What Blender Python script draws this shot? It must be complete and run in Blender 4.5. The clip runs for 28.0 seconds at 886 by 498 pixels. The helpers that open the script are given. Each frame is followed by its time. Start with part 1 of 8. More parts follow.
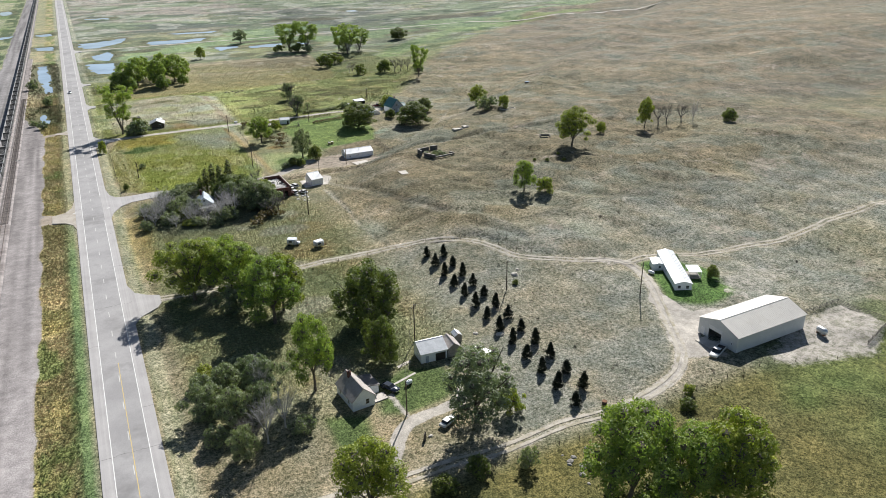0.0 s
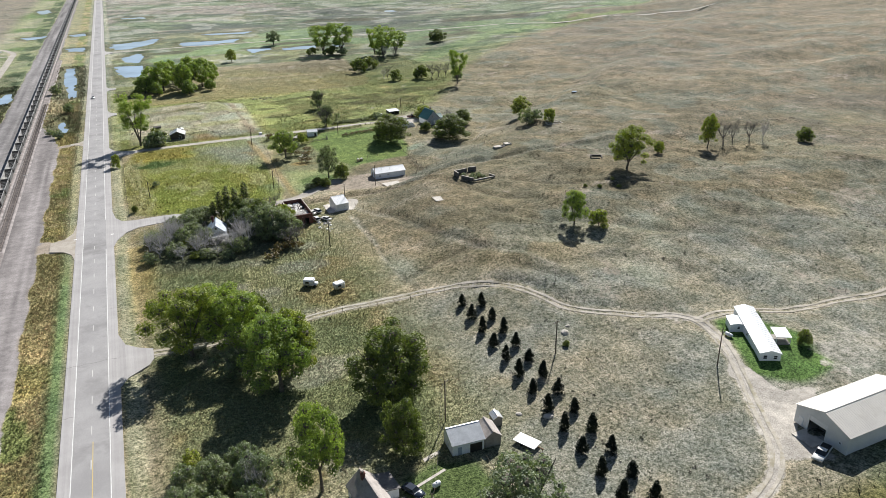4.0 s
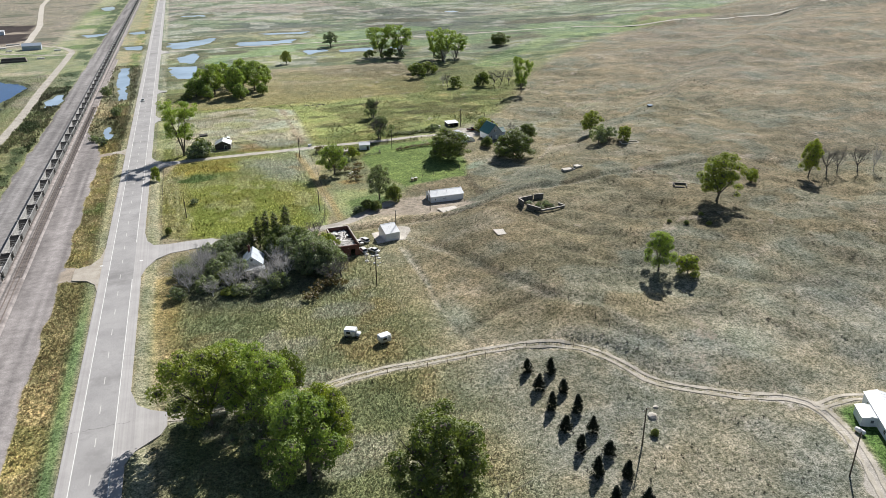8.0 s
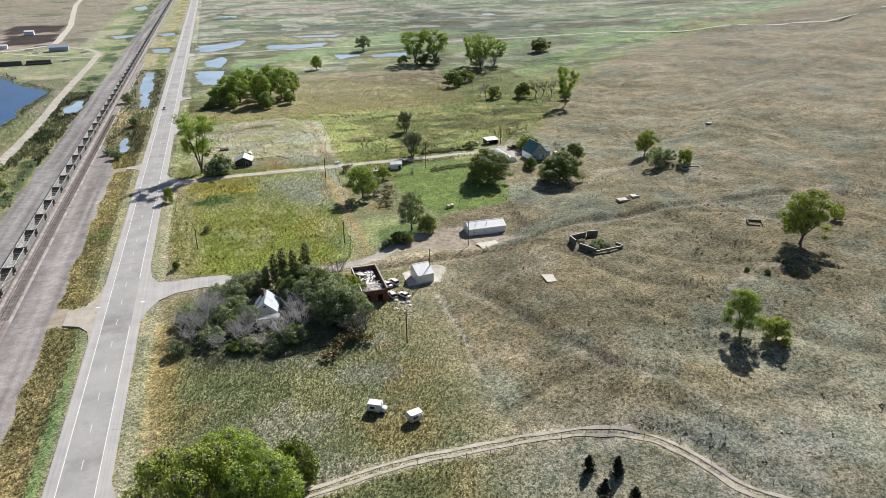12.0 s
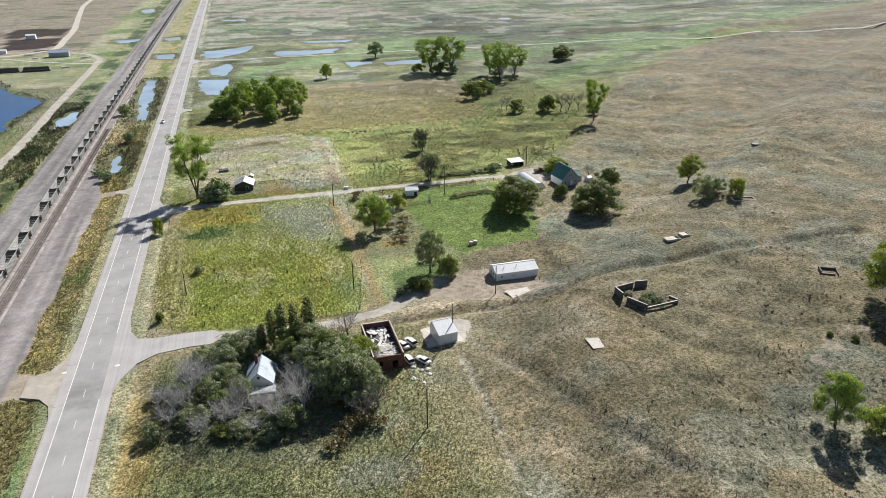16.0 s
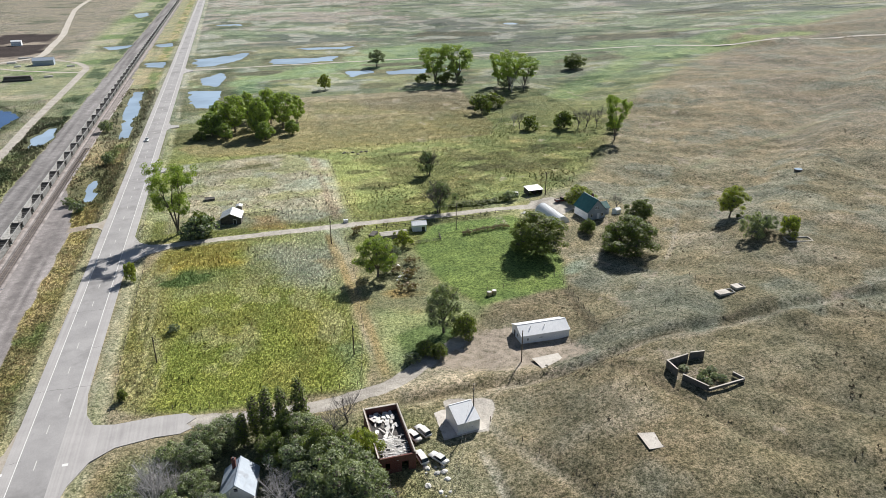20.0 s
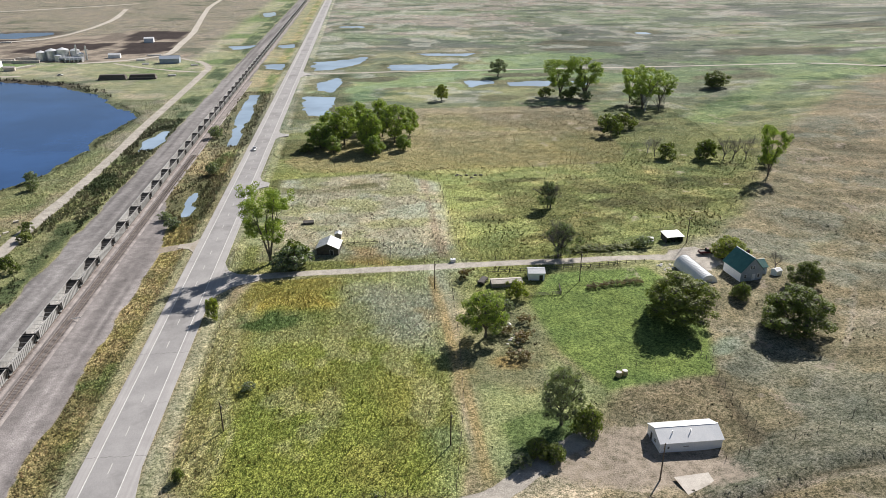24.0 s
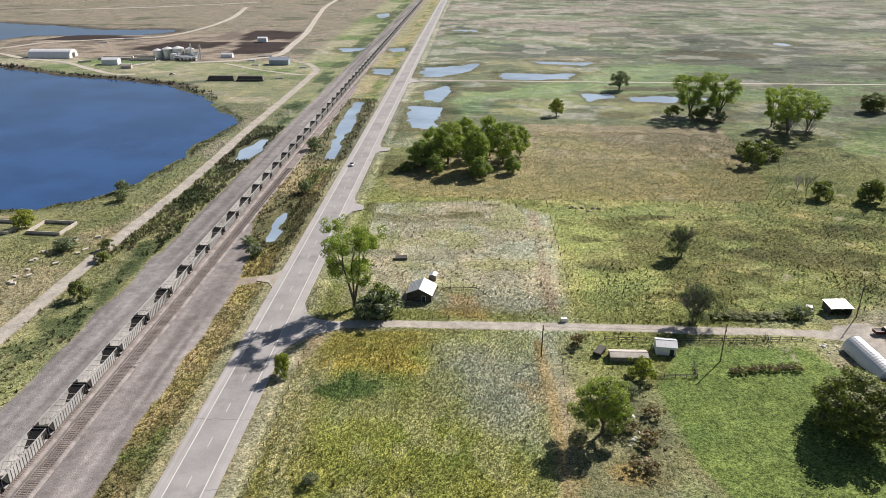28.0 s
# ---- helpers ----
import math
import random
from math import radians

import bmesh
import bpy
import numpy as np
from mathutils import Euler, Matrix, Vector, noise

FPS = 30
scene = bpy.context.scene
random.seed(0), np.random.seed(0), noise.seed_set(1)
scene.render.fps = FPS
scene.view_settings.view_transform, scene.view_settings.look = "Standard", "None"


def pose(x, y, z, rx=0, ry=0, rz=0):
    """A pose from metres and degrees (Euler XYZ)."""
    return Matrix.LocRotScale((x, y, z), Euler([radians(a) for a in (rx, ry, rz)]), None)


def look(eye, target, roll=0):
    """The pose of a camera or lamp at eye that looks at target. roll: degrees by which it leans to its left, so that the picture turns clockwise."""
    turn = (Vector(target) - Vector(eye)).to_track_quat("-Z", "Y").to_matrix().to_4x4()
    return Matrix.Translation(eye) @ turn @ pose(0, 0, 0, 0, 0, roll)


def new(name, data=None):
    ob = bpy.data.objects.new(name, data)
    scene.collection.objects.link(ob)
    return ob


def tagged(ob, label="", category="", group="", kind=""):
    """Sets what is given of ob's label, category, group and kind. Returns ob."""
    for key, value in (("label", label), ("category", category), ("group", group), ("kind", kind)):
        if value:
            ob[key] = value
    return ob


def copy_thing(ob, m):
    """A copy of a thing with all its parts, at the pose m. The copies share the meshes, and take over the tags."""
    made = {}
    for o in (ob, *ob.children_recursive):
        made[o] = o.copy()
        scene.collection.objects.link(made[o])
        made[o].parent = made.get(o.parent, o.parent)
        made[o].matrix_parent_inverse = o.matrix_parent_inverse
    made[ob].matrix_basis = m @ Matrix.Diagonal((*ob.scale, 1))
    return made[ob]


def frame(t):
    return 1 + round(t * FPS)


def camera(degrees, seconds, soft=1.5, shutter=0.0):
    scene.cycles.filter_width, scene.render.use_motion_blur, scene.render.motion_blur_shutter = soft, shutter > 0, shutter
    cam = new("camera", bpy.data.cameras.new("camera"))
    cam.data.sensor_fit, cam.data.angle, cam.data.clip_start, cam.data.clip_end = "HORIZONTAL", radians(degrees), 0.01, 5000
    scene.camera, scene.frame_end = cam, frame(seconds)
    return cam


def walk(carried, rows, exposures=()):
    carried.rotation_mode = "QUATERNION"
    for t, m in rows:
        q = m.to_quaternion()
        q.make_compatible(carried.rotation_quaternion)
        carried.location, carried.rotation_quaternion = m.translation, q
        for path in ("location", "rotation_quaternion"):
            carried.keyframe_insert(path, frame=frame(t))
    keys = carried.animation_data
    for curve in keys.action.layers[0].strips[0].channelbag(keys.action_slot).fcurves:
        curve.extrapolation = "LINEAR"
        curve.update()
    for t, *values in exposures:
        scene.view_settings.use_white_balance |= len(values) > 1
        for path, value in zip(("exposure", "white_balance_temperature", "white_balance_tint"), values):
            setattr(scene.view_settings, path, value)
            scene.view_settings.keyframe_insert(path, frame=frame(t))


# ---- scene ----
cam = camera(62.98, 28.0, 0.85)
METRES, EYE, TILT, LEAN, TURN = 248.05, 97.85, 0.0, -0.7, -26.11
ROWS = [
    (0, 0.0000, 0.0000, 0.0000, -0.51, -23.50, 1.44),
    (0.5, 0.0033, 0.0189, -0.0004, 3.10, -23.39, 1.37),
    (1, 0.0048, 0.0371, -0.0005, 3.30, -23.43, 1.42),
    (1.5, 0.0044, 0.0550, -0.0004, 3.06, -23.51, 1.43),
    (2, 0.0036, 0.0729, -0.0006, 2.82, -23.54, 1.46),
    (2.5, 0.0025, 0.0907, -0.0005, 2.58, -23.56, 1.48),
    (3, 0.0009, 0.1083, -0.0002, 2.69, -23.56, 1.47),
    (3.5, -0.0005, 0.1259, -0.0001, 2.51, -23.57, 1.49),
    (5.5, -0.0117, 0.1934, 0.0006, 3.41, -23.55, 1.39),
    (6, -0.0132, 0.2106, 0.0005, 6.89, -23.45, 1.29),
    (6.5, -0.0132, 0.2277, 0.0004, 7.48, -23.46, 1.35),
    (7, -0.0158, 0.2440, 0.0004, 7.35, -23.51, 1.33),
    (7.5, -0.0187, 0.2604, 0.0005, 7.22, -23.56, 1.33),
    (8, -0.0218, 0.2768, 0.0007, 7.11, -23.59, 1.33),
    (8.5, -0.0252, 0.2931, 0.0007, 7.00, -23.59, 1.31),
    (9, -0.0290, 0.3097, 0.0006, 7.25, -23.58, 1.28),
    (9.5, -0.0325, 0.3260, 0.0007, 7.60, -23.56, 1.24),
    (10, -0.0367, 0.3423, 0.0009, 7.92, -23.54, 1.22),
    (10.5, -0.0409, 0.3591, 0.0006, 9.32, -23.47, 1.16),
    (11, -0.0442, 0.3758, 0.0010, 9.65, -23.49, 1.15),
    (11.5, -0.0483, 0.3923, 0.0015, 9.75, -23.52, 1.14),
    (12, -0.0527, 0.4091, 0.0015, 9.71, -23.54, 1.14),
    (12.5, -0.0573, 0.4261, 0.0017, 9.68, -23.54, 1.12),
    (14.5, -0.0767, 0.4932, 0.0018, 10.66, -23.47, 1.05),
    (15, -0.0819, 0.5101, 0.0018, 10.64, -23.47, 1.05),
    (15.5, -0.0873, 0.5270, 0.0021, 10.63, -23.45, 1.06),
    (16, -0.0927, 0.5440, 0.0026, 10.62, -23.44, 1.04),
    (16.5, -0.0981, 0.5610, 0.0033, 10.60, -23.45, 1.03),
    (17, -0.1034, 0.5783, 0.0039, 10.59, -23.42, 1.05),
    (17.5, -0.1089, 0.5955, 0.0043, 10.59, -23.39, 1.01),
    (18, -0.1143, 0.6129, 0.0044, 10.60, -23.37, 1.01),
    (18.5, -0.1197, 0.6302, 0.0048, 10.60, -23.37, 0.99),
    (19, -0.1253, 0.6478, 0.0047, 10.60, -23.36, 1.00),
    (19.5, -0.1306, 0.6654, 0.0053, 10.62, -23.37, 1.00),
    (20, -0.1361, 0.6831, 0.0052, 10.62, -23.34, 0.98),
    (20.5, -0.1414, 0.7006, 0.0055, 10.66, -23.32, 0.97),
    (22.5, -0.1661, 0.7707, 0.0058, 13.73, -23.19, 0.71),
    (23, -0.1716, 0.7889, 0.0060, 16.72, -23.10, 0.59),
    (23.5, -0.1764, 0.8072, 0.0058, 18.58, -23.05, 0.57),
    (24, -0.1833, 0.8246, 0.0058, 19.93, -23.04, 0.53),
    (24.5, -0.1913, 0.8418, 0.0060, 23.56, -22.96, 0.33),
    (25, -0.1978, 0.8599, 0.0058, 26.71, -22.90, 0.21),
    (25.5, -0.2042, 0.8776, 0.0059, 28.85, -22.89, 0.16),
    (26, -0.2120, 0.8946, 0.0064, 28.89, -22.93, 0.20),
    (26.5, -0.2210, 0.9112, 0.0064, 28.90, -22.95, 0.20),
    (27, -0.2293, 0.9264, 0.0064, 28.93, -22.95, 0.21),
    (27.5, -0.2386, 0.9425, 0.0069, 28.97, -22.95, 0.21),
    (28, -0.2482, 0.9586, 0.0070, 28.58, -22.94, 0.25),
]
walk(cam, [(t, pose(0, 0, EYE, TILT, LEAN, TURN) @ pose(METRES * x, METRES * y, METRES * z, 90 + pitch, roll, yaw)) for t, x, y, z, yaw, pitch, roll in ROWS], [(0.0, 0.56, 6350, 10), (12.0, 0.56, 6480, 10), (18.0, 0.54, 6450, 10), (22.5, 0.49, 6500, 11), (25.5, 0.43, 6750, 13), (28.0, 0.43, 6800, 14)])

# ---- world, sun ----
SUN_EL, SUN_AZ = 36.0, 39.7          # elevation; angle of the sun's bearing from +y towards +x
world = bpy.data.worlds.new("sky")
scene.world = world
world.use_nodes = True
wn = world.node_tree
wn.nodes.clear()
sky = wn.nodes.new("ShaderNodeTexSky")
sky.sky_type, sky.sun_disc = "NISHITA", False
sky.sun_elevation, sky.sun_rotation = radians(SUN_EL), radians(SUN_AZ)
sky.air_density, sky.dust_density = 1.0, 0.6
bg = wn.nodes.new("ShaderNodeBackground")
bg.inputs["Strength"].default_value = 0.047
wo = wn.nodes.new("ShaderNodeOutputWorld")
wn.links.new(sky.outputs[0], bg.inputs[0])
wn.links.new(bg.outputs[0], wo.inputs[0])
sun_data = bpy.data.lights.new("sun", "SUN")
sun_data.energy, sun_data.angle, sun_data.color = 5.0, radians(0.53), (1.0, 0.96, 0.90)
sun = new("sun", sun_data)
to_sun = Vector((math.sin(radians(SUN_AZ)) * math.cos(radians(SUN_EL)), math.cos(radians(SUN_AZ)) * math.cos(radians(SUN_EL)), math.sin(radians(SUN_EL))))
sun.matrix_world = look(to_sun * 300, (0, 0, 0))

# ---- materials ----
def nodes_of(name):
    m = bpy.data.materials.new(name)
    m.use_nodes = True
    nt = m.node_tree
    b = nt.nodes["Principled BSDF"]
    return m, nt, b


def noise_node(nt, scale, detail=3.0, vec=None, rough=0.6):
    n = nt.nodes.new("ShaderNodeTexNoise")
    n.inputs["Scale"].default_value, n.inputs["Detail"].default_value, n.inputs["Roughness"].default_value = scale, detail, rough
    if vec is not None:
        nt.links.new(vec, n.inputs["Vector"])
    return n


def ramp_node(nt, src, lo, hi, a=(0, 0, 0, 1), b=(1, 1, 1, 1)):
    r = nt.nodes.new("ShaderNodeValToRGB")
    r.color_ramp.elements[0].position, r.color_ramp.elements[1].position = lo, hi
    r.color_ramp.elements[0].color, r.color_ramp.elements[1].color = a, b
    nt.links.new(src, r.inputs[0])
    return r


def mix_node(nt, fac, a, b, mode="MIX"):
    n = nt.nodes.new("ShaderNodeMix")
    n.data_type, n.blend_type = "RGBA", mode
    for sock, v in ((n.inputs[0], fac), (n.inputs[6], a), (n.inputs[7], b)):
        if isinstance(v, (int, float)):
            sock.default_value = v
        elif isinstance(v, tuple):
            sock.default_value = (*v[:3], 1)
        else:
            nt.links.new(v, sock)
    return n


def surf(name, c1, c2, scale=1.5, rough=0.8, metal=0.0, bump=0.15, stain=None, stain_at=0.6, fine=25.0, each=0.0):
    """A worn surface: two tones at two scales, stains, fine relief. each: how far single objects differ."""
    m, nt, b = nodes_of(name)
    geo = nt.nodes.new("ShaderNodeNewGeometry")
    pos = geo.outputs["Position"]
    n1 = noise_node(nt, scale, 4, pos)
    n2 = noise_node(nt, fine, 2, pos)
    r1 = ramp_node(nt, n1.outputs[0], 0.35, 0.65)
    col = mix_node(nt, r1.outputs[0], c1, c2).outputs[2]
    r2 = ramp_node(nt, n2.outputs[0], 0.3, 0.7, (0.82, 0.82, 0.82, 1), (1.12, 1.12, 1.12, 1))
    col = mix_node(nt, 1.0, col, r2.outputs[0], "MULTIPLY").outputs[2]
    if stain:
        n3 = noise_node(nt, scale * 0.45, 5, pos, 0.7)
        r3 = ramp_node(nt, n3.outputs[0], stain_at - 0.08, stain_at + 0.08)
        col = mix_node(nt, r3.outputs[0], col, stain).outputs[2]
    if each:
        oi = nt.nodes.new("ShaderNodeObjectInfo")
        r4 = ramp_node(nt, oi.outputs["Random"], 0.0, 1.0, (1 - each, 1 - each, 1 - each, 1), (1 + each, 1 + each, 1 + each, 1))
        col = mix_node(nt, 1.0, col, r4.outputs[0], "MULTIPLY").outputs[2]
    nt.links.new(col, b.inputs["Base Color"])
    b.inputs["Roughness"].default_value, b.inputs["Metallic"].default_value = rough, metal
    if bump:
        bp = nt.nodes.new("ShaderNodeBump")
        bp.inputs["Strength"].default_value, bp.inputs["Distance"].default_value = bump, 0.1
        nt.links.new(n2.outputs[0], bp.inputs["Height"])
        nt.links.new(bp.outputs[0], b.inputs["Normal"])
    return m


def leaf_mat(name, c1, c2, trans=0.32):
    """Leaves: two greens, leaf by leaf, clump by clump, with light that comes through."""
    m, nt, b = nodes_of(name)
    geo = nt.nodes.new("ShaderNodeNewGeometry")
    n1 = noise_node(nt, 0.45, 3, geo.outputs["Position"])
    r1 = ramp_node(nt, n1.outputs[0], 0.38, 0.62)
    col = mix_node(nt, r1.outputs[0], c1, c2).outputs[2]
    r2 = ramp_node(nt, geo.outputs["Random Per Island"], 0.0, 1.0, (0.72, 0.74, 0.72, 1), (1.25, 1.22, 1.15, 1))
    col = mix_node(nt, 1.0, col, r2.outputs[0], "MULTIPLY").outputs[2]
    oi = nt.nodes.new("ShaderNodeObjectInfo")
    r4 = ramp_node(nt, oi.outputs["Random"], 0.0, 1.0, (0.85, 0.88, 0.9, 1), (1.15, 1.1, 1.0, 1))
    col = mix_node(nt, 1.0, col, r4.outputs[0], "MULTIPLY").outputs[2]
    nt.links.new(col, b.inputs["Base Color"])
    b.inputs["Roughness"].default_value = 0.55
    b.inputs["Specular IOR Level"].default_value = 0.35
    t = nt.nodes.new("ShaderNodeBsdfTranslucent")
    tc = mix_node(nt, 1.0, col, (1.3, 1.5, 0.6), "MULTIPLY").outputs[2]
    nt.links.new(tc, t.inputs[0])
    ms = nt.nodes.new("ShaderNodeMixShader")
    ms.inputs[0].default_value = trans
    out = nt.nodes["Material Output"]
    nt.links.new(b.outputs[0], ms.inputs[1])
    nt.links.new(t.outputs[0], ms.inputs[2])
    nt.links.new(ms.outputs[0], out.inputs[0])
    return m


def ground_mat():
    m, nt, b = nodes_of("grassland")
    geo = nt.nodes.new("ShaderNodeNewGeometry")
    pos = geo.outputs["Position"]
    at = nt.nodes.new("ShaderNodeAttribute")
    at.attribute_name = "cover"
    bare = nt.nodes.new("ShaderNodeAttribute")
    bare.attribute_name = "bare"
    lush = nt.nodes.new("ShaderNodeAttribute")
    lush.attribute_name = "lush"
    n_big = noise_node(nt, 0.06, 5, pos, 0.65)
    n_mid = noise_node(nt, 0.5, 5, pos, 0.7)
    n_fine = noise_node(nt, 2.7, 4, pos, 0.75)
    # patches of paler straw and of darker growth
    rb = ramp_node(nt, n_big.outputs[0], 0.35, 0.65, (0.80, 0.86, 0.88, 1), (1.22, 1.16, 1.10, 1))
    col = mix_node(nt, 1.0, at.outputs["Color"], rb.outputs[0], "MULTIPLY").outputs[2]
    rm = ramp_node(nt, n_mid.outputs[0], 0.38, 0.64, (0.82, 0.83, 0.80, 1), (1.18, 1.16, 1.16, 1))
    col = mix_node(nt, 1.0, col, rm.outputs[0], "MULTIPLY").outputs[2]
    n_patch = noise_node(nt, 0.17, 5, pos, 0.6)
    rp = ramp_node(nt, n_patch.outputs[0], 0.40, 0.62, (0.82, 0.84, 0.80, 1), (1.16, 1.15, 1.15, 1))
    col = mix_node(nt, 1.0, col, rp.outputs[0], "MULTIPLY").outputs[2]
    n_clump = noise_node(nt, 1.15, 3, pos, 0.6)
    rc = ramp_node(nt, n_clump.outputs[0], 0.36, 0.56, (0.48, 0.52, 0.46, 1), (1.22, 1.2, 1.2, 1))
    col = mix_node(nt, 1.0, col, rc.outputs[0], "MULTIPLY").outputs[2]
    rf = ramp_node(nt, n_fine.outputs[0], 0.38, 0.60, (0.36, 0.39, 0.36, 1), (1.5, 1.48, 1.46, 1))
    col = mix_node(nt, 1.0, col, rf.outputs[0], "MULTIPLY").outputs[2]
    # rank wet patches in the meadow
    wet = nt.nodes.new("ShaderNodeAttribute")
    wet.attribute_name = "wet"
    flat = nt.nodes.new("ShaderNodeMapping")
    flat.inputs["Scale"].default_value = (0.6, 1.0, 1.0)
    nt.links.new(pos, flat.inputs[0])
    n_wet = noise_node(nt, 0.02, 9, flat.outputs[0], 0.68)
    r_wet = ramp_node(nt, n_wet.outputs[0], 0.56, 0.61)
    n_dry = noise_node(nt, 0.034, 9, flat.outputs[0], 0.7)
    r_dry = ramp_node(nt, n_dry.outputs[0], 0.58, 0.66)
    for r, shade in ((r_wet, (0.45, 0.55, 0.5)), (r_dry, (1.35, 1.22, 1.25))):
        w = nt.nodes.new("ShaderNodeMath")
        w.operation = "MULTIPLY"
        nt.links.new(r.outputs[0], w.inputs[0])
        nt.links.new(wet.outputs["Fac"], w.inputs[1])
        col = mix_node(nt, w.outputs[0], col, mix_node(nt, 1.0, col, shade, "MULTIPLY").outputs[2]).outputs[2]
    # bare soil and gravel break through where the mask is high
    add = nt.nodes.new("ShaderNodeMath")
    add.operation = "MULTIPLY_ADD"
    add.inputs[1].default_value = 0.55
    nt.links.new(n_mid.outputs[0], add.inputs[0])
    nt.links.new(bare.outputs["Fac"], add.inputs[2])
    add2 = nt.nodes.new("ShaderNodeMath")
    add2.operation = "MULTIPLY_ADD"
    add2.inputs[1].default_value = 0.3
    nt.links.new(n_fine.outputs[0], add2.inputs[0])
    nt.links.new(add.outputs[0], add2.inputs[2])
    rbare = ramp_node(nt, add2.outputs[0], 0.80, 1.05)
    soil = nt.nodes.new("ShaderNodeAttribute")
    soil.attribute_name = "soil"
    col_s = mix_node(nt, 1.0, soil.outputs["Color"], ramp_node(nt, n_fine.outputs[0], 0.3, 0.7, (0.72, 0.72, 0.72, 1), (1.2, 1.2, 1.2, 1)).outputs[0], "MULTIPLY").outputs[2]
    col_s = mix_node(nt, 1.0, col_s, ramp_node(nt, n_mid.outputs[0], 0.35, 0.65, (0.8, 0.8, 0.8, 1), (1.14, 1.14, 1.14, 1)).outputs[0], "MULTIPLY").outputs[2]
    col_s = mix_node(nt, 1.0, col_s, ramp_node(nt, n_patch.outputs[0], 0.38, 0.62, (0.86, 0.86, 0.86, 1), (1.1, 1.1, 1.1, 1)).outputs[0], "MULTIPLY").outputs[2]
    col = mix_node(nt, rbare.outputs[0], col, col_s).outputs[2]
    nt.links.new(col, b.inputs["Base Color"])
    b.inputs["Roughness"].default_value = 0.95
    b.inputs["Specular IOR Level"].default_value = 0.1
    bp = nt.nodes.new("ShaderNodeBump")
    bp.inputs["Strength"].default_value, bp.inputs["Distance"].default_value = 0.6, 0.35
    hm = mix_node(nt, 0.6, n_mid.outputs[0], n_fine.outputs[0])
    nt.links.new(hm.outputs[2], bp.inputs["Height"])
    bp2 = nt.nodes.new("ShaderNodeBump")
    bp2.inputs["Distance"].default_value = 0.2
    nt.links.new(lush.outputs["Fac"], bp2.inputs["Strength"])
    nt.links.new(n_fine.outputs[0], bp2.inputs["Height"])
    nt.links.new(bp.outputs[0], bp2.inputs["Normal"])
    nt.links.new(bp2.outputs[0], b.inputs["Normal"])
    return m


def tuft_mat():
    m, nt, b = nodes_of("grass_tufts")
    at = nt.nodes.new("ShaderNodeAttribute")
    at.attribute_name = "cover"
    geo = nt.nodes.new("ShaderNodeNewGeometry")
    r2 = ramp_node(nt, geo.outputs["Random Per Island"], 0.0, 1.0, (0.8, 0.8, 0.8, 1), (1.16, 1.15, 1.1, 1))
    col = mix_node(nt, 1.0, at.outputs["Color"], r2.outputs[0], "MULTIPLY").outputs[2]
    nt.links.new(col, b.inputs["Base Color"])
    b.inputs["Roughness"].default_value = 0.9
    b.inputs["Specular IOR Level"].default_value = 0.1
    up = nt.nodes.new("ShaderNodeVectorMath")
    up.operation = "MULTIPLY_ADD"
    up.inputs[1].default_value, up.inputs[2].default_value = (0.45, 0.45, 0.45), (0.0, 0.0, 0.8)
    nt.links.new(geo.outputs["Normal"], up.inputs[0])
    nm = nt.nodes.new("ShaderNodeVectorMath")
    nm.operation = "NORMALIZE"
    nt.links.new(up.outputs[0], nm.inputs[0])
    nt.links.new(nm.outputs[0], b.inputs["Normal"])
    t = nt.nodes.new("ShaderNodeBsdfTranslucent")
    nt.links.new(col, t.inputs[0])
    ms = nt.nodes.new("ShaderNodeMixShader")
    ms.inputs[0].default_value = 0.4
    nt.links.new(b.outputs[0], ms.inputs[1])
    nt.links.new(t.outputs[0], ms.inputs[2])
    nt.links.new(ms.outputs[0], nt.nodes["Material Output"].inputs[0])
    return m


def water_mat(name, deep, ripple=0.18, gloss=0.12):
    m, nt, b = nodes_of(name)
    geo = nt.nodes.new("ShaderNodeNewGeometry")
    n = noise_node(nt, 0.02, 4, geo.outputs["Position"])
    col = mix_node(nt, ramp_node(nt, n.outputs[0], 0.4, 0.62).outputs[0], deep, tuple(v * 1.35 for v in deep)).outputs[2]
    nt.links.new(col, b.inputs["Base Color"])
    b.inputs["Roughness"].default_value = gloss
    b.inputs["IOR"].default_value = 1.33
    n2 = noise_node(nt, 1.2, 3, geo.outputs["Position"])
    bp = nt.nodes.new("ShaderNodeBump")
    bp.inputs["Strength"].default_value, bp.inputs["Distance"].default_value = ripple, 0.08
    nt.links.new(n2.outputs[0], bp.inputs["Height"])
    nt.links.new(bp.outputs[0], b.inputs["Normal"])
    return m


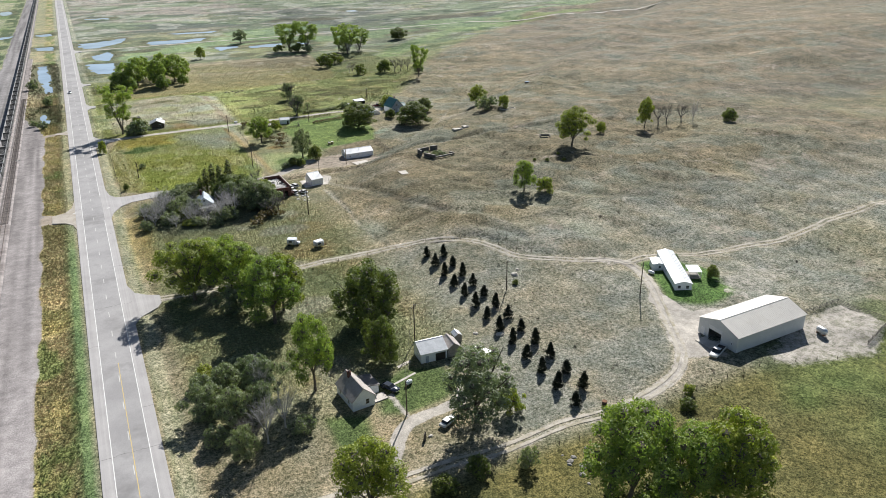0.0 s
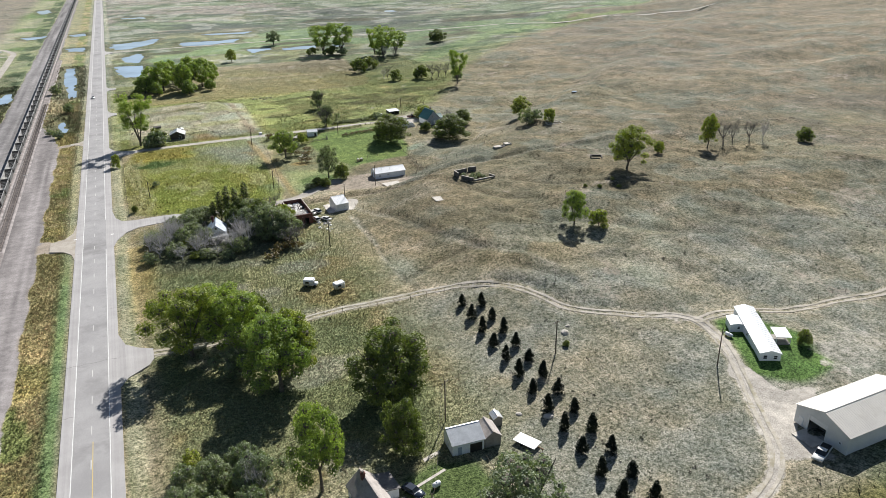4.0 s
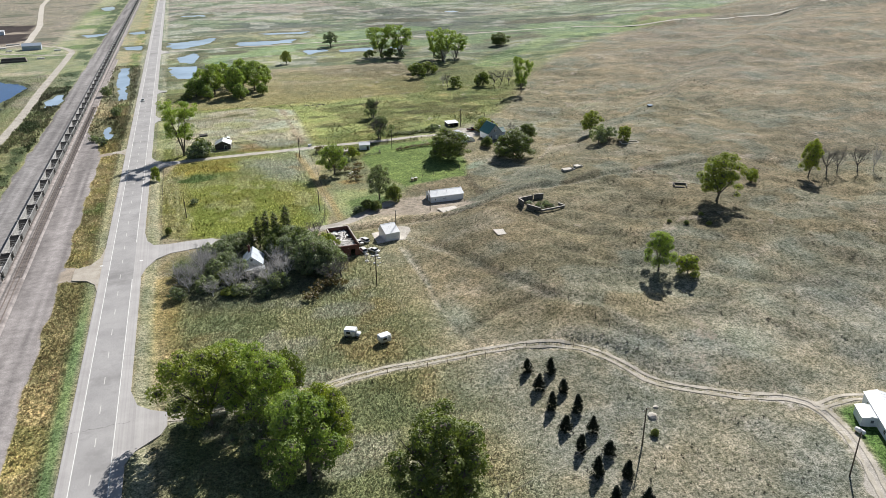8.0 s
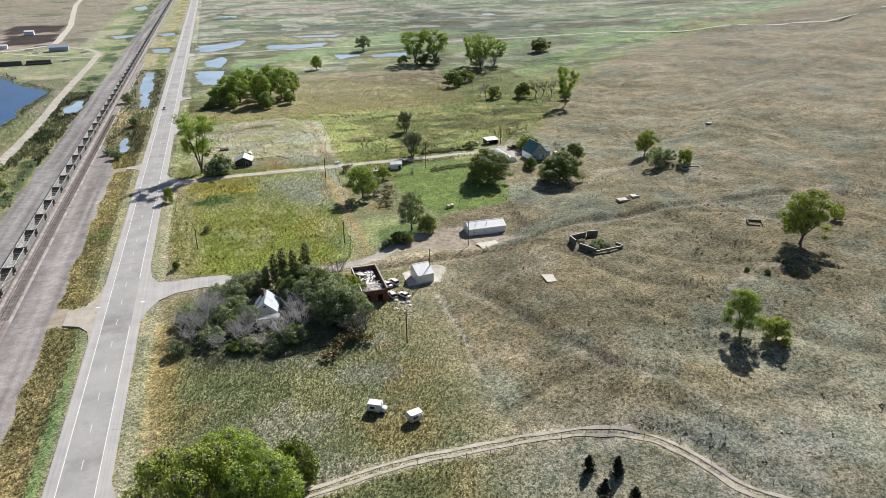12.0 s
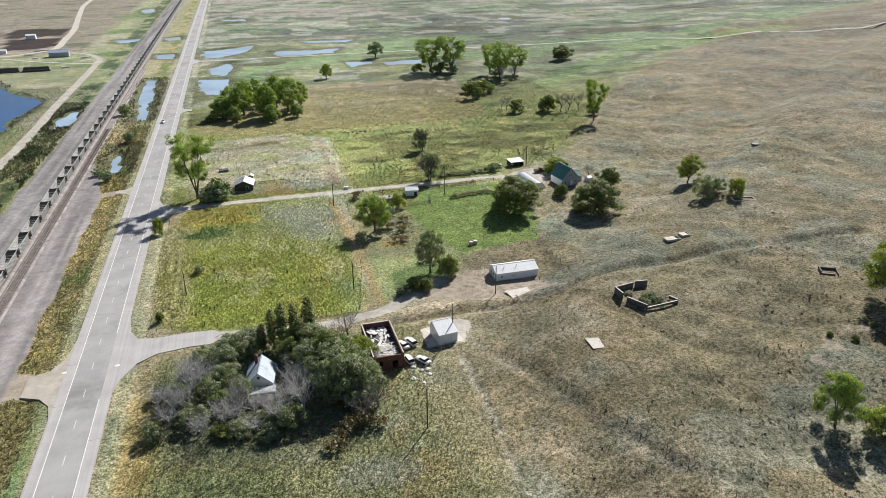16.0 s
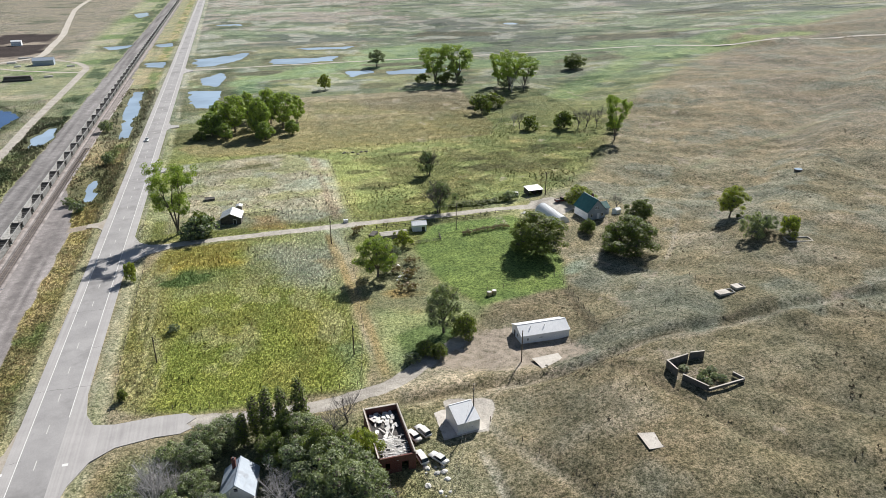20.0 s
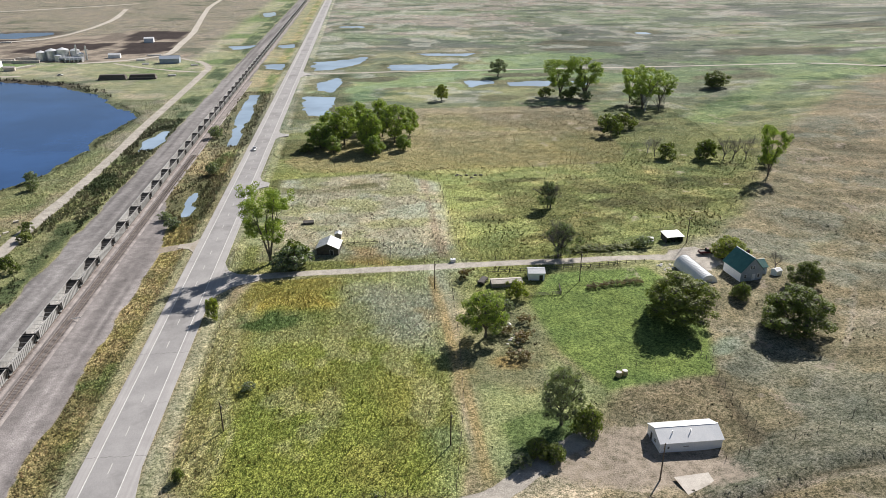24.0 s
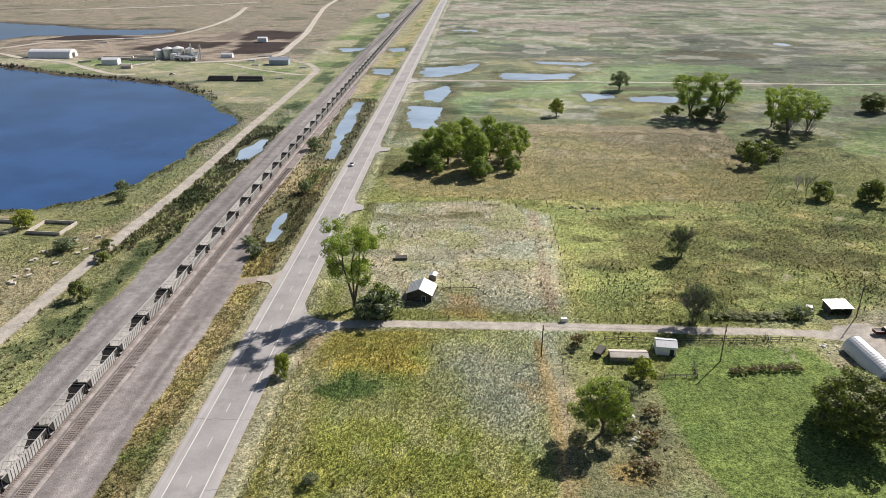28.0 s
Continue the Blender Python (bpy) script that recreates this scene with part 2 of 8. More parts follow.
def asphalt_mat():
    """Old sun-bleached asphalt: long wheel streaks, patches and fine aggregate."""
    m, nt, b = nodes_of("old_asphalt")
    geo = nt.nodes.new("ShaderNodeNewGeometry")
    mp = nt.nodes.new("ShaderNodeMapping")
    mp.inputs["Scale"].default_value = (1.6, 0.012, 1)
    nt.links.new(geo.outputs["Position"], mp.inputs[0])
    n1 = noise_node(nt, 1.0, 4, mp.outputs[0])
    n2 = noise_node(nt, 0.15, 5, geo.outputs["Position"])
    n3 = noise_node(nt, 9.0, 3, geo.outputs["Position"])
    col = mix_node(nt, ramp_node(nt, n1.outputs[0], 0.35, 0.65).outputs[0], (0.35, 0.335, 0.33), (0.42, 0.405, 0.395)).outputs[2]
    col = mix_node(nt, 1.0, col, ramp_node(nt, n2.outputs[0], 0.3, 0.7, (0.88, 0.88, 0.88, 1), (1.1, 1.1, 1.1, 1)).outputs[0], "MULTIPLY").outputs[2]
    col = mix_node(nt, 1.0, col, ramp_node(nt, n3.outputs[0], 0.3, 0.7, (0.88, 0.88, 0.88, 1), (1.1, 1.1, 1.1, 1)).outputs[0], "MULTIPLY").outputs[2]
    nt.links.new(col, b.inputs["Base Color"])
    b.inputs["Roughness"].default_value = 0.85
    bp = nt.nodes.new("ShaderNodeBump")
    bp.inputs["Strength"].default_value, bp.inputs["Distance"].default_value = 0.2, 0.03
    nt.links.new(n3.outputs[0], bp.inputs["Height"])
    nt.links.new(bp.outputs[0], b.inputs["Normal"])
    return m


def brick_mat():
    m, nt, b = nodes_of("old_red_brick")
    geo = nt.nodes.new("ShaderNodeNewGeometry")
    sp = nt.nodes.new("ShaderNodeSeparateXYZ")
    nt.links.new(geo.outputs["Position"], sp.inputs[0])
    ad = nt.nodes.new("ShaderNodeMath")
    ad.operation = "ADD"
    nt.links.new(sp.outputs[0], ad.inputs[0])
    nt.links.new(sp.outputs[1], ad.inputs[1])
    cb = nt.nodes.new("ShaderNodeCombineXYZ")
    nt.links.new(ad.outputs[0], cb.inputs[0])
    nt.links.new(sp.outputs[2], cb.inputs[1])
    br = nt.nodes.new("ShaderNodeTexBrick")
    br.inputs["Scale"].default_value = 2.0
    br.inputs["Color1"].default_value, br.inputs["Color2"].default_value, br.inputs["Mortar"].default_value = (0.15, 0.04, 0.033, 1), (0.11, 0.03, 0.026, 1), (0.2, 0.15, 0.13, 1)
    nt.links.new(cb.outputs[0], br.inputs["Vector"])
    n = noise_node(nt, 0.5, 5, geo.outputs["Position"])
    col = mix_node(nt, ramp_node(nt, n.outputs[0], 0.5, 0.7).outputs[0], br.outputs[0], (0.15, 0.08, 0.065)).outputs[2]
    nt.links.new(col, b.inputs["Base Color"])
    b.inputs["Roughness"].default_value = 0.9
    return m


M = dict(
    ground=ground_mat(), tuft=tuft_mat(), asphalt=asphalt_mat(), brick=brick_mat(),
    far_gravel=surf("pale_gravel_road", (0.42, 0.385, 0.33), (0.54, 0.5, 0.44), 0.12, 0.95, 0, 0.1, (0.33, 0.29, 0.2), 0.62, 1.5),
    rut=surf("sandy_rut", (0.40, 0.36, 0.30), (0.50, 0.46, 0.39), 0.6, 0.95, 0, 0.2, (0.30, 0.27, 0.19), 0.56, 4.0),
    # The pond's base colour carries the pale reflection of the sky.
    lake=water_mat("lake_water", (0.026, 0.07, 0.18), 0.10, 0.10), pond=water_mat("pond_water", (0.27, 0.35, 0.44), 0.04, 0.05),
    lane=surf("worn_lane_asphalt", (0.29, 0.282, 0.28), (0.36, 0.35, 0.345), 0.12, 0.85, bump=0.15, stain=(0.21, 0.203, 0.2), stain_at=0.6, fine=9),
    wire=surf("dull_wire", (0.22, 0.2, 0.18), (0.3, 0.28, 0.26), 1.0, 0.9, bump=0.0),
    white_line=surf("worn_white_line", (0.78, 0.78, 0.76), (0.62, 0.61, 0.58), 0.8, 0.7, bump=0.05),
    worn_dash=surf("worn_pale_dash", (0.5, 0.49, 0.47), (0.62, 0.61, 0.58), 0.8, 0.7, bump=0.05),
    yellow_line=surf("worn_yellow_line", (0.62, 0.46, 0.14), (0.5, 0.4, 0.2), 0.8, 0.7, bump=0.05),
    crack=surf("crack_sealant", (0.03, 0.03, 0.03), (0.06, 0.058, 0.055), 2.0, 0.7, bump=0.1),
    gravel=surf("pale_gravel", (0.36, 0.32, 0.27), (0.45, 0.41, 0.35), 0.35, 0.95, bump=0.4, stain=(0.3, 0.26, 0.2), stain_at=0.6, fine=6),
    white_paint=surf("white_paint", (0.84, 0.87, 0.90), (0.79, 0.82, 0.86), 0.7, 0.6, bump=0.06, stain=(0.66, 0.65, 0.62), stain_at=0.72),
    white_metal=surf("white_metal", (0.8, 0.81, 0.82), (0.72, 0.74, 0.76), 0.4, 0.35, 0.0, 0.08, stain=(0.6, 0.6, 0.58), stain_at=0.7),
    steel_roof=surf("steel_roof_pale", (0.60, 0.57, 0.52), (0.66, 0.63, 0.57), 0.25, 0.45, 0.0, 0.1, stain=(0.5, 0.46, 0.4), stain_at=0.68),
    galv=surf("galvanised_sheet", (0.55, 0.57, 0.58), (0.68, 0.7, 0.71), 0.6, 0.35, 0.5, 0.1, stain=(0.36, 0.26, 0.18), stain_at=0.68),
    bluegrey=surf("blue_grey_siding", (0.32, 0.38, 0.46), (0.38, 0.44, 0.52), 0.8, 0.6, bump=0.1),
    blue_roof=surf("blue_grey_metal_roof", (0.34, 0.40, 0.47), (0.42, 0.48, 0.55), 0.5, 0.55, 0.0, 0.1, stain=(0.24, 0.26, 0.3), stain_at=0.6),
    barn_wall=surf("barn_wall_steel", (0.64, 0.66, 0.67), (0.70, 0.72, 0.73), 0.5, 0.5, bump=0.08),
    tan_shingle=surf("weathered_shingle", (0.36, 0.32, 0.29), (0.45, 0.41, 0.38), 0.9, 0.9, bump=0.3, fine=8, stain=(0.28, 0.25, 0.23), stain_at=0.62),
    dark_shingle=surf("dark_shingle", (0.13, 0.12, 0.12), (0.2, 0.19, 0.18), 0.9, 0.9, bump=0.3, fine=8),
    teal_roof=surf("teal_metal_roof", (0.03, 0.14, 0.13), (0.05, 0.18, 0.165), 0.6, 0.4, bump=0.1, stain=(0.09, 0.2, 0.18), stain_at=0.65),
    grey_board=surf("weathered_boards", (0.25, 0.23, 0.21), (0.35, 0.33, 0.3), 1.2, 0.9, bump=0.4, fine=10),
    dark_board=surf("dark_weathered_boards", (0.06, 0.055, 0.05), (0.11, 0.1, 0.09), 1.2, 0.9, bump=0.4, fine=10),
    post=surf("fence_post_wood", (0.2, 0.16, 0.12), (0.3, 0.26, 0.21), 2.0, 0.9, bump=0.3, each=0.3),
    pole=surf("utility_pole_wood", (0.1, 0.08, 0.06), (0.16, 0.13, 0.1), 2.0, 0.9, bump=0.3),
    concrete=surf("old_concrete", (0.5, 0.46, 0.41), (0.6, 0.56, 0.5), 0.6, 0.9, bump=0.3, stain=(0.36, 0.32, 0.27), stain_at=0.6),
    dark_stone=surf("dark_concrete_wall", (0.1, 0.095, 0.09), (0.18, 0.165, 0.15), 1.0, 0.9, bump=0.3),
    debris=surf("pale_debris", (0.6, 0.58, 0.55), (0.75, 0.73, 0.7), 1.4, 0.8, bump=0.3, each=0.25),
    char=surf("charred_floor", (0.035, 0.032, 0.03), (0.1, 0.09, 0.085), 0.8, 0.95, bump=0.5, stain=(0.3, 0.28, 0.26), stain_at=0.62, fine=6),
    glass=surf("dark_glass", (0.02, 0.025, 0.03), (0.03, 0.035, 0.04), 1.0, 0.08, bump=0.0),
    rubber=surf("rubber", (0.02, 0.02, 0.02), (0.03, 0.03, 0.03), 3.0, 0.8, bump=0.1),
    chrome=surf("chrome", (0.6, 0.6, 0.6), (0.7, 0.7, 0.7), 3.0, 0.2, 1.0, 0.0),
    car_white=surf("car_paint_white", (0.72, 0.72, 0.7), (0.66, 0.66, 0.64), 1.0, 0.3, bump=0.02, stain=(0.5, 0.45, 0.38), stain_at=0.7),
    car_navy=surf("car_paint_navy", (0.02, 0.03, 0.05), (0.03, 0.04, 0.065), 1.0, 0.2, bump=0.0),
    car_red=surf("car_paint_dark_red", (0.1, 0.02, 0.02), (0.13, 0.03, 0.025), 1.0, 0.3, bump=0.02),
    car_blue=surf("car_paint_pale_blue", (0.45, 0.55, 0.66), (0.5, 0.6, 0.7), 1.0, 0.3, bump=0.02),
    rust=surf("rust", (0.16, 0.07, 0.035), (0.25, 0.13, 0.07), 2.0, 0.9, bump=0.3),
    bark=surf("cottonwood_bark", (0.10, 0.085, 0.07), (0.18, 0.155, 0.13), 2.0, 0.95, bump=0.5, fine=12),
    dead_wood=surf("bleached_dead_wood", (0.42, 0.40, 0.39), (0.56, 0.54, 0.53), 2.0, 0.95, bump=0.4, fine=12),
    twig=surf("grey_twigs", (0.13, 0.12, 0.115), (0.22, 0.2, 0.195), 2.0, 0.95, bump=0.2),
    hopper=surf("hopper_aluminium", (0.40, 0.395, 0.385), (0.50, 0.495, 0.48), 0.5, 0.5, 0.1, 0.1, stain=(0.25, 0.235, 0.22), stain_at=0.62, each=0.16),
    # Coal black of the train; also panels standing in for shaded openings.
    coal_dust=surf("coal_blackened_steel", (0.018, 0.017, 0.016), (0.04, 0.037, 0.034), 1.0, 0.7, bump=0.2),
    rail=surf("rail_steel", (0.22, 0.18, 0.16), (0.3, 0.26, 0.23), 1.0, 0.5, 0.6, 0.1),
    tie=surf("creosoted_tie", (0.13, 0.112, 0.105), (0.22, 0.195, 0.18), 1.5, 0.95, bump=0.3, each=0.35),
    ballast=surf("rail_ballast", (0.23, 0.205, 0.20), (0.36, 0.325, 0.31), 0.35, 0.95, bump=0.9, fine=5, stain=(0.17, 0.148, 0.14), stain_at=0.56),
    hay=surf("old_hay", (0.4, 0.33, 0.17), (0.5, 0.43, 0.25), 2.0, 0.95, bump=0.5),
    leaf=leaf_mat("cottonwood_leaves", (0.165, 0.235, 0.065), (0.33, 0.40, 0.115), 0.36),
    leaf_dark=leaf_mat("elm_leaves", (0.115, 0.15, 0.045), (0.22, 0.255, 0.08), 0.3),
    leaf_yellow=leaf_mat("yellowing_leaves", (0.19, 0.24, 0.05), (0.36, 0.385, 0.08), 0.3),
    leaf_grey=leaf_mat("russian_olive_leaves", (0.16, 0.2, 0.125), (0.28, 0.32, 0.21), 0.28),
    leaf_cedar=leaf_mat("cedar_needles", (0.014, 0.022, 0.010), (0.026, 0.034, 0.016), 0.08),
    leaf_rust=leaf_mat("dry_weed_leaves", (0.14, 0.105, 0.06), (0.21, 0.165, 0.095), 0.25),
)

# ---- the lie of the land ----
def step(a, b, v):
    u = np.clip((np.asarray(v, float) - a) / (b - a), 0, 1)
    return u * u * (3 - 2 * u)


TABLE = np.random.RandomState(7).rand(256, 256)


def vnoise(x, y, size, seed=0):
    """Smooth noise from 0 to 1, of that size in metres."""
    u, v = np.asarray(x, float) / size + 17.3 * seed, np.asarray(y, float) / size + 31.7 * seed
    i, j = np.floor(u).astype(int), np.floor(v).astype(int)
    fu, fv = u - i, v - j
    fu, fv = fu * fu * (3 - 2 * fu), fv * fv * (3 - 2 * fv)
    t = lambda a, b: TABLE[(i + a) % 256, (j + b) % 256]
    return (t(0, 0) * (1 - fu) + t(1, 0) * fu) * (1 - fv) + (t(0, 1) * (1 - fu) + t(1, 1) * fu) * fv


def fractal(x, y, size, seed=0, octaves=4):
    total, amp, norm = 0, 1.0, 0
    for k in range(octaves):
        total = total + amp * vnoise(x, y, size / 2 ** k, seed + k)
        norm += amp
        amp *= 0.55
    return total / norm


def area(poly, x, y):
    """Signed distance from the edge of a polygon, negative inside."""
    x, y = np.asarray(x, float), np.asarray(y, float)
    px, py = [p[0] for p in poly], [p[1] for p in poly]
    near = (x > min(px) - 130) & (x < max(px) + 130) & (y > min(py) - 130) & (y < max(py) + 130)
    if not near.all():
        out = np.full(x.shape, 1e6)
        if near.any():
            out[near] = area(poly, x[near], y[near])
        return out
    d = np.full(x.shape, 1e9)
    inside = np.zeros(x.shape, bool)
    for (ax, ay), (bx, by) in zip(poly, poly[1:] + poly[:1]):
        ex, ey = bx - ax, by - ay
        t = np.clip(((x - ax) * ex + (y - ay) * ey) / (ex * ex + ey * ey + 1e-9), 0, 1)
        d = np.minimum(d, np.hypot(x - ax - t * ex, y - ay - t * ey))
        inside ^= ((ay > y) != (by > y)) & (x < ex * (y - ay) / (ey if abs(ey) > 1e-9 else 1e-9) + ax)
    return np.where(inside, -d, d)


def smooth_line(pts, n=6):
    """Points along a smooth curve through pts."""
    out = []
    for k in range(len(pts) - 1):
        p0, p1, p2, p3 = (np.array(pts[min(max(k + q, 0), len(pts) - 1)], float) for q in (-1, 0, 1, 2))
        for s in range(n):
            t = s / n
            out.append(tuple(0.5 * (2 * p1 + (p2 - p0) * t + (2 * p0 - 5 * p1 + 4 * p2 - p3) * t * t + (3 * p1 - p0 - 3 * p2 + p3) * t ** 3)))
    return out + [tuple(pts[-1])]


def along(line, x, y):
    """Distance from an open line of points."""
    x, y = np.asarray(x, float), np.asarray(y, float)
    px, py = [p[0] for p in line], [p[1] for p in line]
    near = (x > min(px) - 30) & (x < max(px) + 30) & (y > min(py) - 30) & (y < max(py) + 30)
    if not near.all():
        out = np.full(x.shape, 1e6)
        if near.any():
            out[near] = along(line, x[near], y[near])
        return out
    d = np.full(x.shape, 1e9)
    for (ax, ay), (bx, by) in zip(line, line[1:]):
        ex, ey = bx - ax, by - ay
        t = np.clip(((x - ax) * ex + (y - ay) * ey) / (ex * ex + ey * ey + 1e-9), 0, 1)
        d = np.minimum(d, np.hypot(x - ax - t * ex, y - ay - t * ey))
    return d


PONDS = {
    "lake": [(-600, 860), (-338, 827), (-276, 792), (-221, 779), (-169, 756), (-140, 731), (-120, 696), (-102, 672), (-90, 657), (-89, 632), (-91, 600), (-95, 556), (-103, 519), (-122, 503), (-150, 497), (-260, 470), (-420, 480), (-640, 600)],
    "far_lake": [(-700, 1160), (-534, 1143), (-451, 1120), (-379, 1086), (-303, 1094), (-285, 1074), (-313, 1040), (-426, 1029), (-439, 990), (-640, 1000)],
    "pond": [(-22, 578), (-26.5, 632), (-28, 679), (-29, 715), (-22, 710), (-20, 670), (-19, 624), (-18, 582)],
    "pond.001": [(-22.6, 474), (-23.8, 490), (-24, 506), (-22.6, 519), (-20.4, 519), (-19.8, 505), (-20.2, 490), (-20.8, 475)],
    "pond.002": [(-66, 569), (-67, 593), (-64, 611), (-59.5, 613), (-59, 596), (-60.5, 577)],
    "pond.003": [(15, 755), (30, 778), (34, 765), (27, 715), (18, 725)],
    "pond.017": [(12, 643), (9, 704), (32, 702), (31, 674), (28, 644)],
    "pond.004": [(7, 853), (18, 858), (52, 878), (48, 840), (25, 808), (9, 808)],
    "pond.005": [(72, 829), (131, 832), (122, 808), (97, 800), (70, 801)],
    "pond.006": [(99, 893), (153, 891), (141, 875), (108, 878)],
    "pond.007": [(127, 751), (144, 749), (146, 739), (127, 726)],
    "pond.008": [(155, 744), (190, 746), (184, 723), (153, 728)],
    "pond.009": [(-80, 959), (-56, 965), (-58, 942), (-75, 933)],
    "pond.010": [(-36, 840), (-19, 842), (-17, 815), (-32, 819)],
    "pond.011": [(-33, 963), (-20, 969), (-19, 945), (-29, 937)],
    "pond.012": [(-88, 1301), (-74, 1328), (-66, 1264), (-79, 1240)],
    "pond.015": [(22, 1128), (56, 1130), (52, 1108), (25, 1108)],
    "pond.016": [(356, 1040), (380, 1038), (376, 1022), (358, 1022)],
    "pond.013": [(205, 742), (216, 740), (214, 726), (206, 728)],
}
ROAD_W, ROAD_E, LINE_W, LINE_E = -10.9, 1.35, -8.49, -1.19
LANE_N = smooth_line([(1, 409), (8, 413.5), (14, 415.6), (30, 416.8), (60, 417.3), (92, 417.7), (122, 417), (146, 416), (163, 411)])
LANE_MID = smooth_line([(1, 305), (20, 309.5), (36, 307.6), (53, 307), (63, 309), (71, 311), (82, 319), (92, 326)])
TRACK_MAIN = smooth_line([(6, 209), (30, 207), (54, 210.5), (66, 211), (86, 210), (104, 204), (112, 194), (118, 183), (130, 174), (144, 167), (146, 157), (139, 141), (131, 127), (124, 115), (116, 108), (104, 104), (92, 103), (80, 104), (65, 103), (53, 104), (43, 104), (20, 106), (4, 108)])
TRACK_EAST = smooth_line([(146, 163), (158, 163), (172, 158), (188, 157), (213, 155), (246, 158), (272, 159), (330, 168)])
BARN_LANE = smooth_line([(138, 139), (137, 126), (131, 120)])
FARM_DRIVE = smooth_line([(39, 105), (44, 112.5), (48.5, 118.6), (54.8, 120.9), (59.9, 121.2), (64.7, 122.6), (67.5, 126)])
CAR_DRIVE = [(51.0, 131.5), (51.2, 121.0)]
WEST_ROAD = smooth_line([(-77, 250), (-76, 400), (-75.5, 468), (-74, 536), (-75, 600), (-75.8, 640), (-76.3, 790), (-78, 830), (-92, 862), (-114, 885), (-128, 908)])
PLANT_ROAD = smooth_line([(-192, 859), (-165, 867), (-142, 885), (-128, 910), (-133, 990), (-140, 1080), (-160, 1230), (-182, 1414), (-190, 1600)])
SHORE_ROAD = smooth_line([(-420, 905), (-379, 893), (-344, 870), (-297, 851), (-262, 822), (-231, 799), (-211, 799)])
BACK_ROAD = smooth_line([(-298, 1381), (-268, 1195), (-277, 1040), (-330, 1000), (-380, 966), (-400, 926), (-440, 900)])
LOOP_ROAD = smooth_line([(-161, 856), (-123, 826), (-83, 806), (-77, 816)])
DYKE_ROAD = smooth_line([(-560, 1305), (-533, 1318), (-438, 1365), (-341, 1443), (-300, 1480)])
CROSS_ROAD = smooth_line([(2, 787), (40, 790), (76, 792), (203, 795), (355, 795), (502, 780), (624, 757), (800, 745)])
RAIL_X = smooth_line([(-10, 443), (-17, 443), (-30, 436)])
WEST_APRON = smooth_line([(-10, 297), (-18, 297), (-26, 299), (-34, 292)])
BOUND = [(120, 380), (150, 420), (172, 436), (210, 480), (259, 556), (445, 740), (531, 820), (851, 954), (2000, 1500)]
MEADOW = BOUND + [(2000, 5000), (-3000, 5000), (-3000, 417), (20, 417)]
YELLOW_FIELD = [(8, 320), (6, 352), (6, 388), (13, 411), (40, 413.5), (67, 413.5), (68, 380), (67, 323), (64, 311), (52, 312), (33, 312), (14, 315)]
PALE_FIELD = [(38, 413), (76, 414), (74, 385), (62, 372), (50, 380), (40, 396)]
BROWN_FIELD = [(10, 545), (29, 573), (80, 656), (190, 657), (179, 548), (169, 527), (65, 524), (20, 526)]
PADDOCK = [(12, 428), (78, 424), (80, 505), (60, 522), (12, 515)]
LAWN = [(95, 391), (106, 408), (138, 409), (143, 398), (139, 364), (132, 347), (104, 343), (97, 360)]
HOOP_LAWN = [(76, 333), (88, 338), (96, 330), (90, 322), (78, 322)]
HOME_LAWN = [(139.5, 137), (145, 151), (150.5, 162), (160, 160), (166, 147), (160, 131), (148, 129)]
FARM_LAWN = [(46, 126), (50, 138), (58, 140.5), (67, 137), (68, 128), (61, 123.5), (52, 123)]
FARM_LAWN_W = [(34, 131), (44, 128), (41, 116), (33, 113)]
HOOP_YARD = [(80, 318), (97, 329), (107, 330), (121, 322), (122, 308), (101, 309), (87, 313)]
CORRAL = [(160, 112), (181, 112), (182, 99), (166, 92), (143, 97), (140, 101)]
BARN_PAD = [(121, 112), (126, 122), (136, 128), (148, 127), (140, 121), (131, 118), (132, 108)]
GARDEN = [(72, 350), (92, 345), (94, 372), (90, 388), (74, 385)]
THICKET = [(14, 258), (10, 280), (18, 302), (56, 303), (62, 285), (60, 258), (40, 250)]


TRAIL_C, BRUSH_SHADE_C = (0.33, 0.285, 0.19), (0.12, 0.105, 0.06)
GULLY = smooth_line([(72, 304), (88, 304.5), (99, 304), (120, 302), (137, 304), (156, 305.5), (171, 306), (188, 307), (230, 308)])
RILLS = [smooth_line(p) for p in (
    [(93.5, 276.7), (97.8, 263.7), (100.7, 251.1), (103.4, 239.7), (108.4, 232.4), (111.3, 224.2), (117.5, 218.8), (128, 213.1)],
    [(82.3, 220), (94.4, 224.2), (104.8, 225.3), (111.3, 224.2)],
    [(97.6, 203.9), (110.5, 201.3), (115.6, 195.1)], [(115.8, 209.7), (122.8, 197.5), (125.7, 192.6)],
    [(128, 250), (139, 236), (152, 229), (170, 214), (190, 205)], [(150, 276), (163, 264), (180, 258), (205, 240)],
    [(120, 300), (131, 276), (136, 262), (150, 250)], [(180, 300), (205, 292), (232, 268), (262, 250)])]
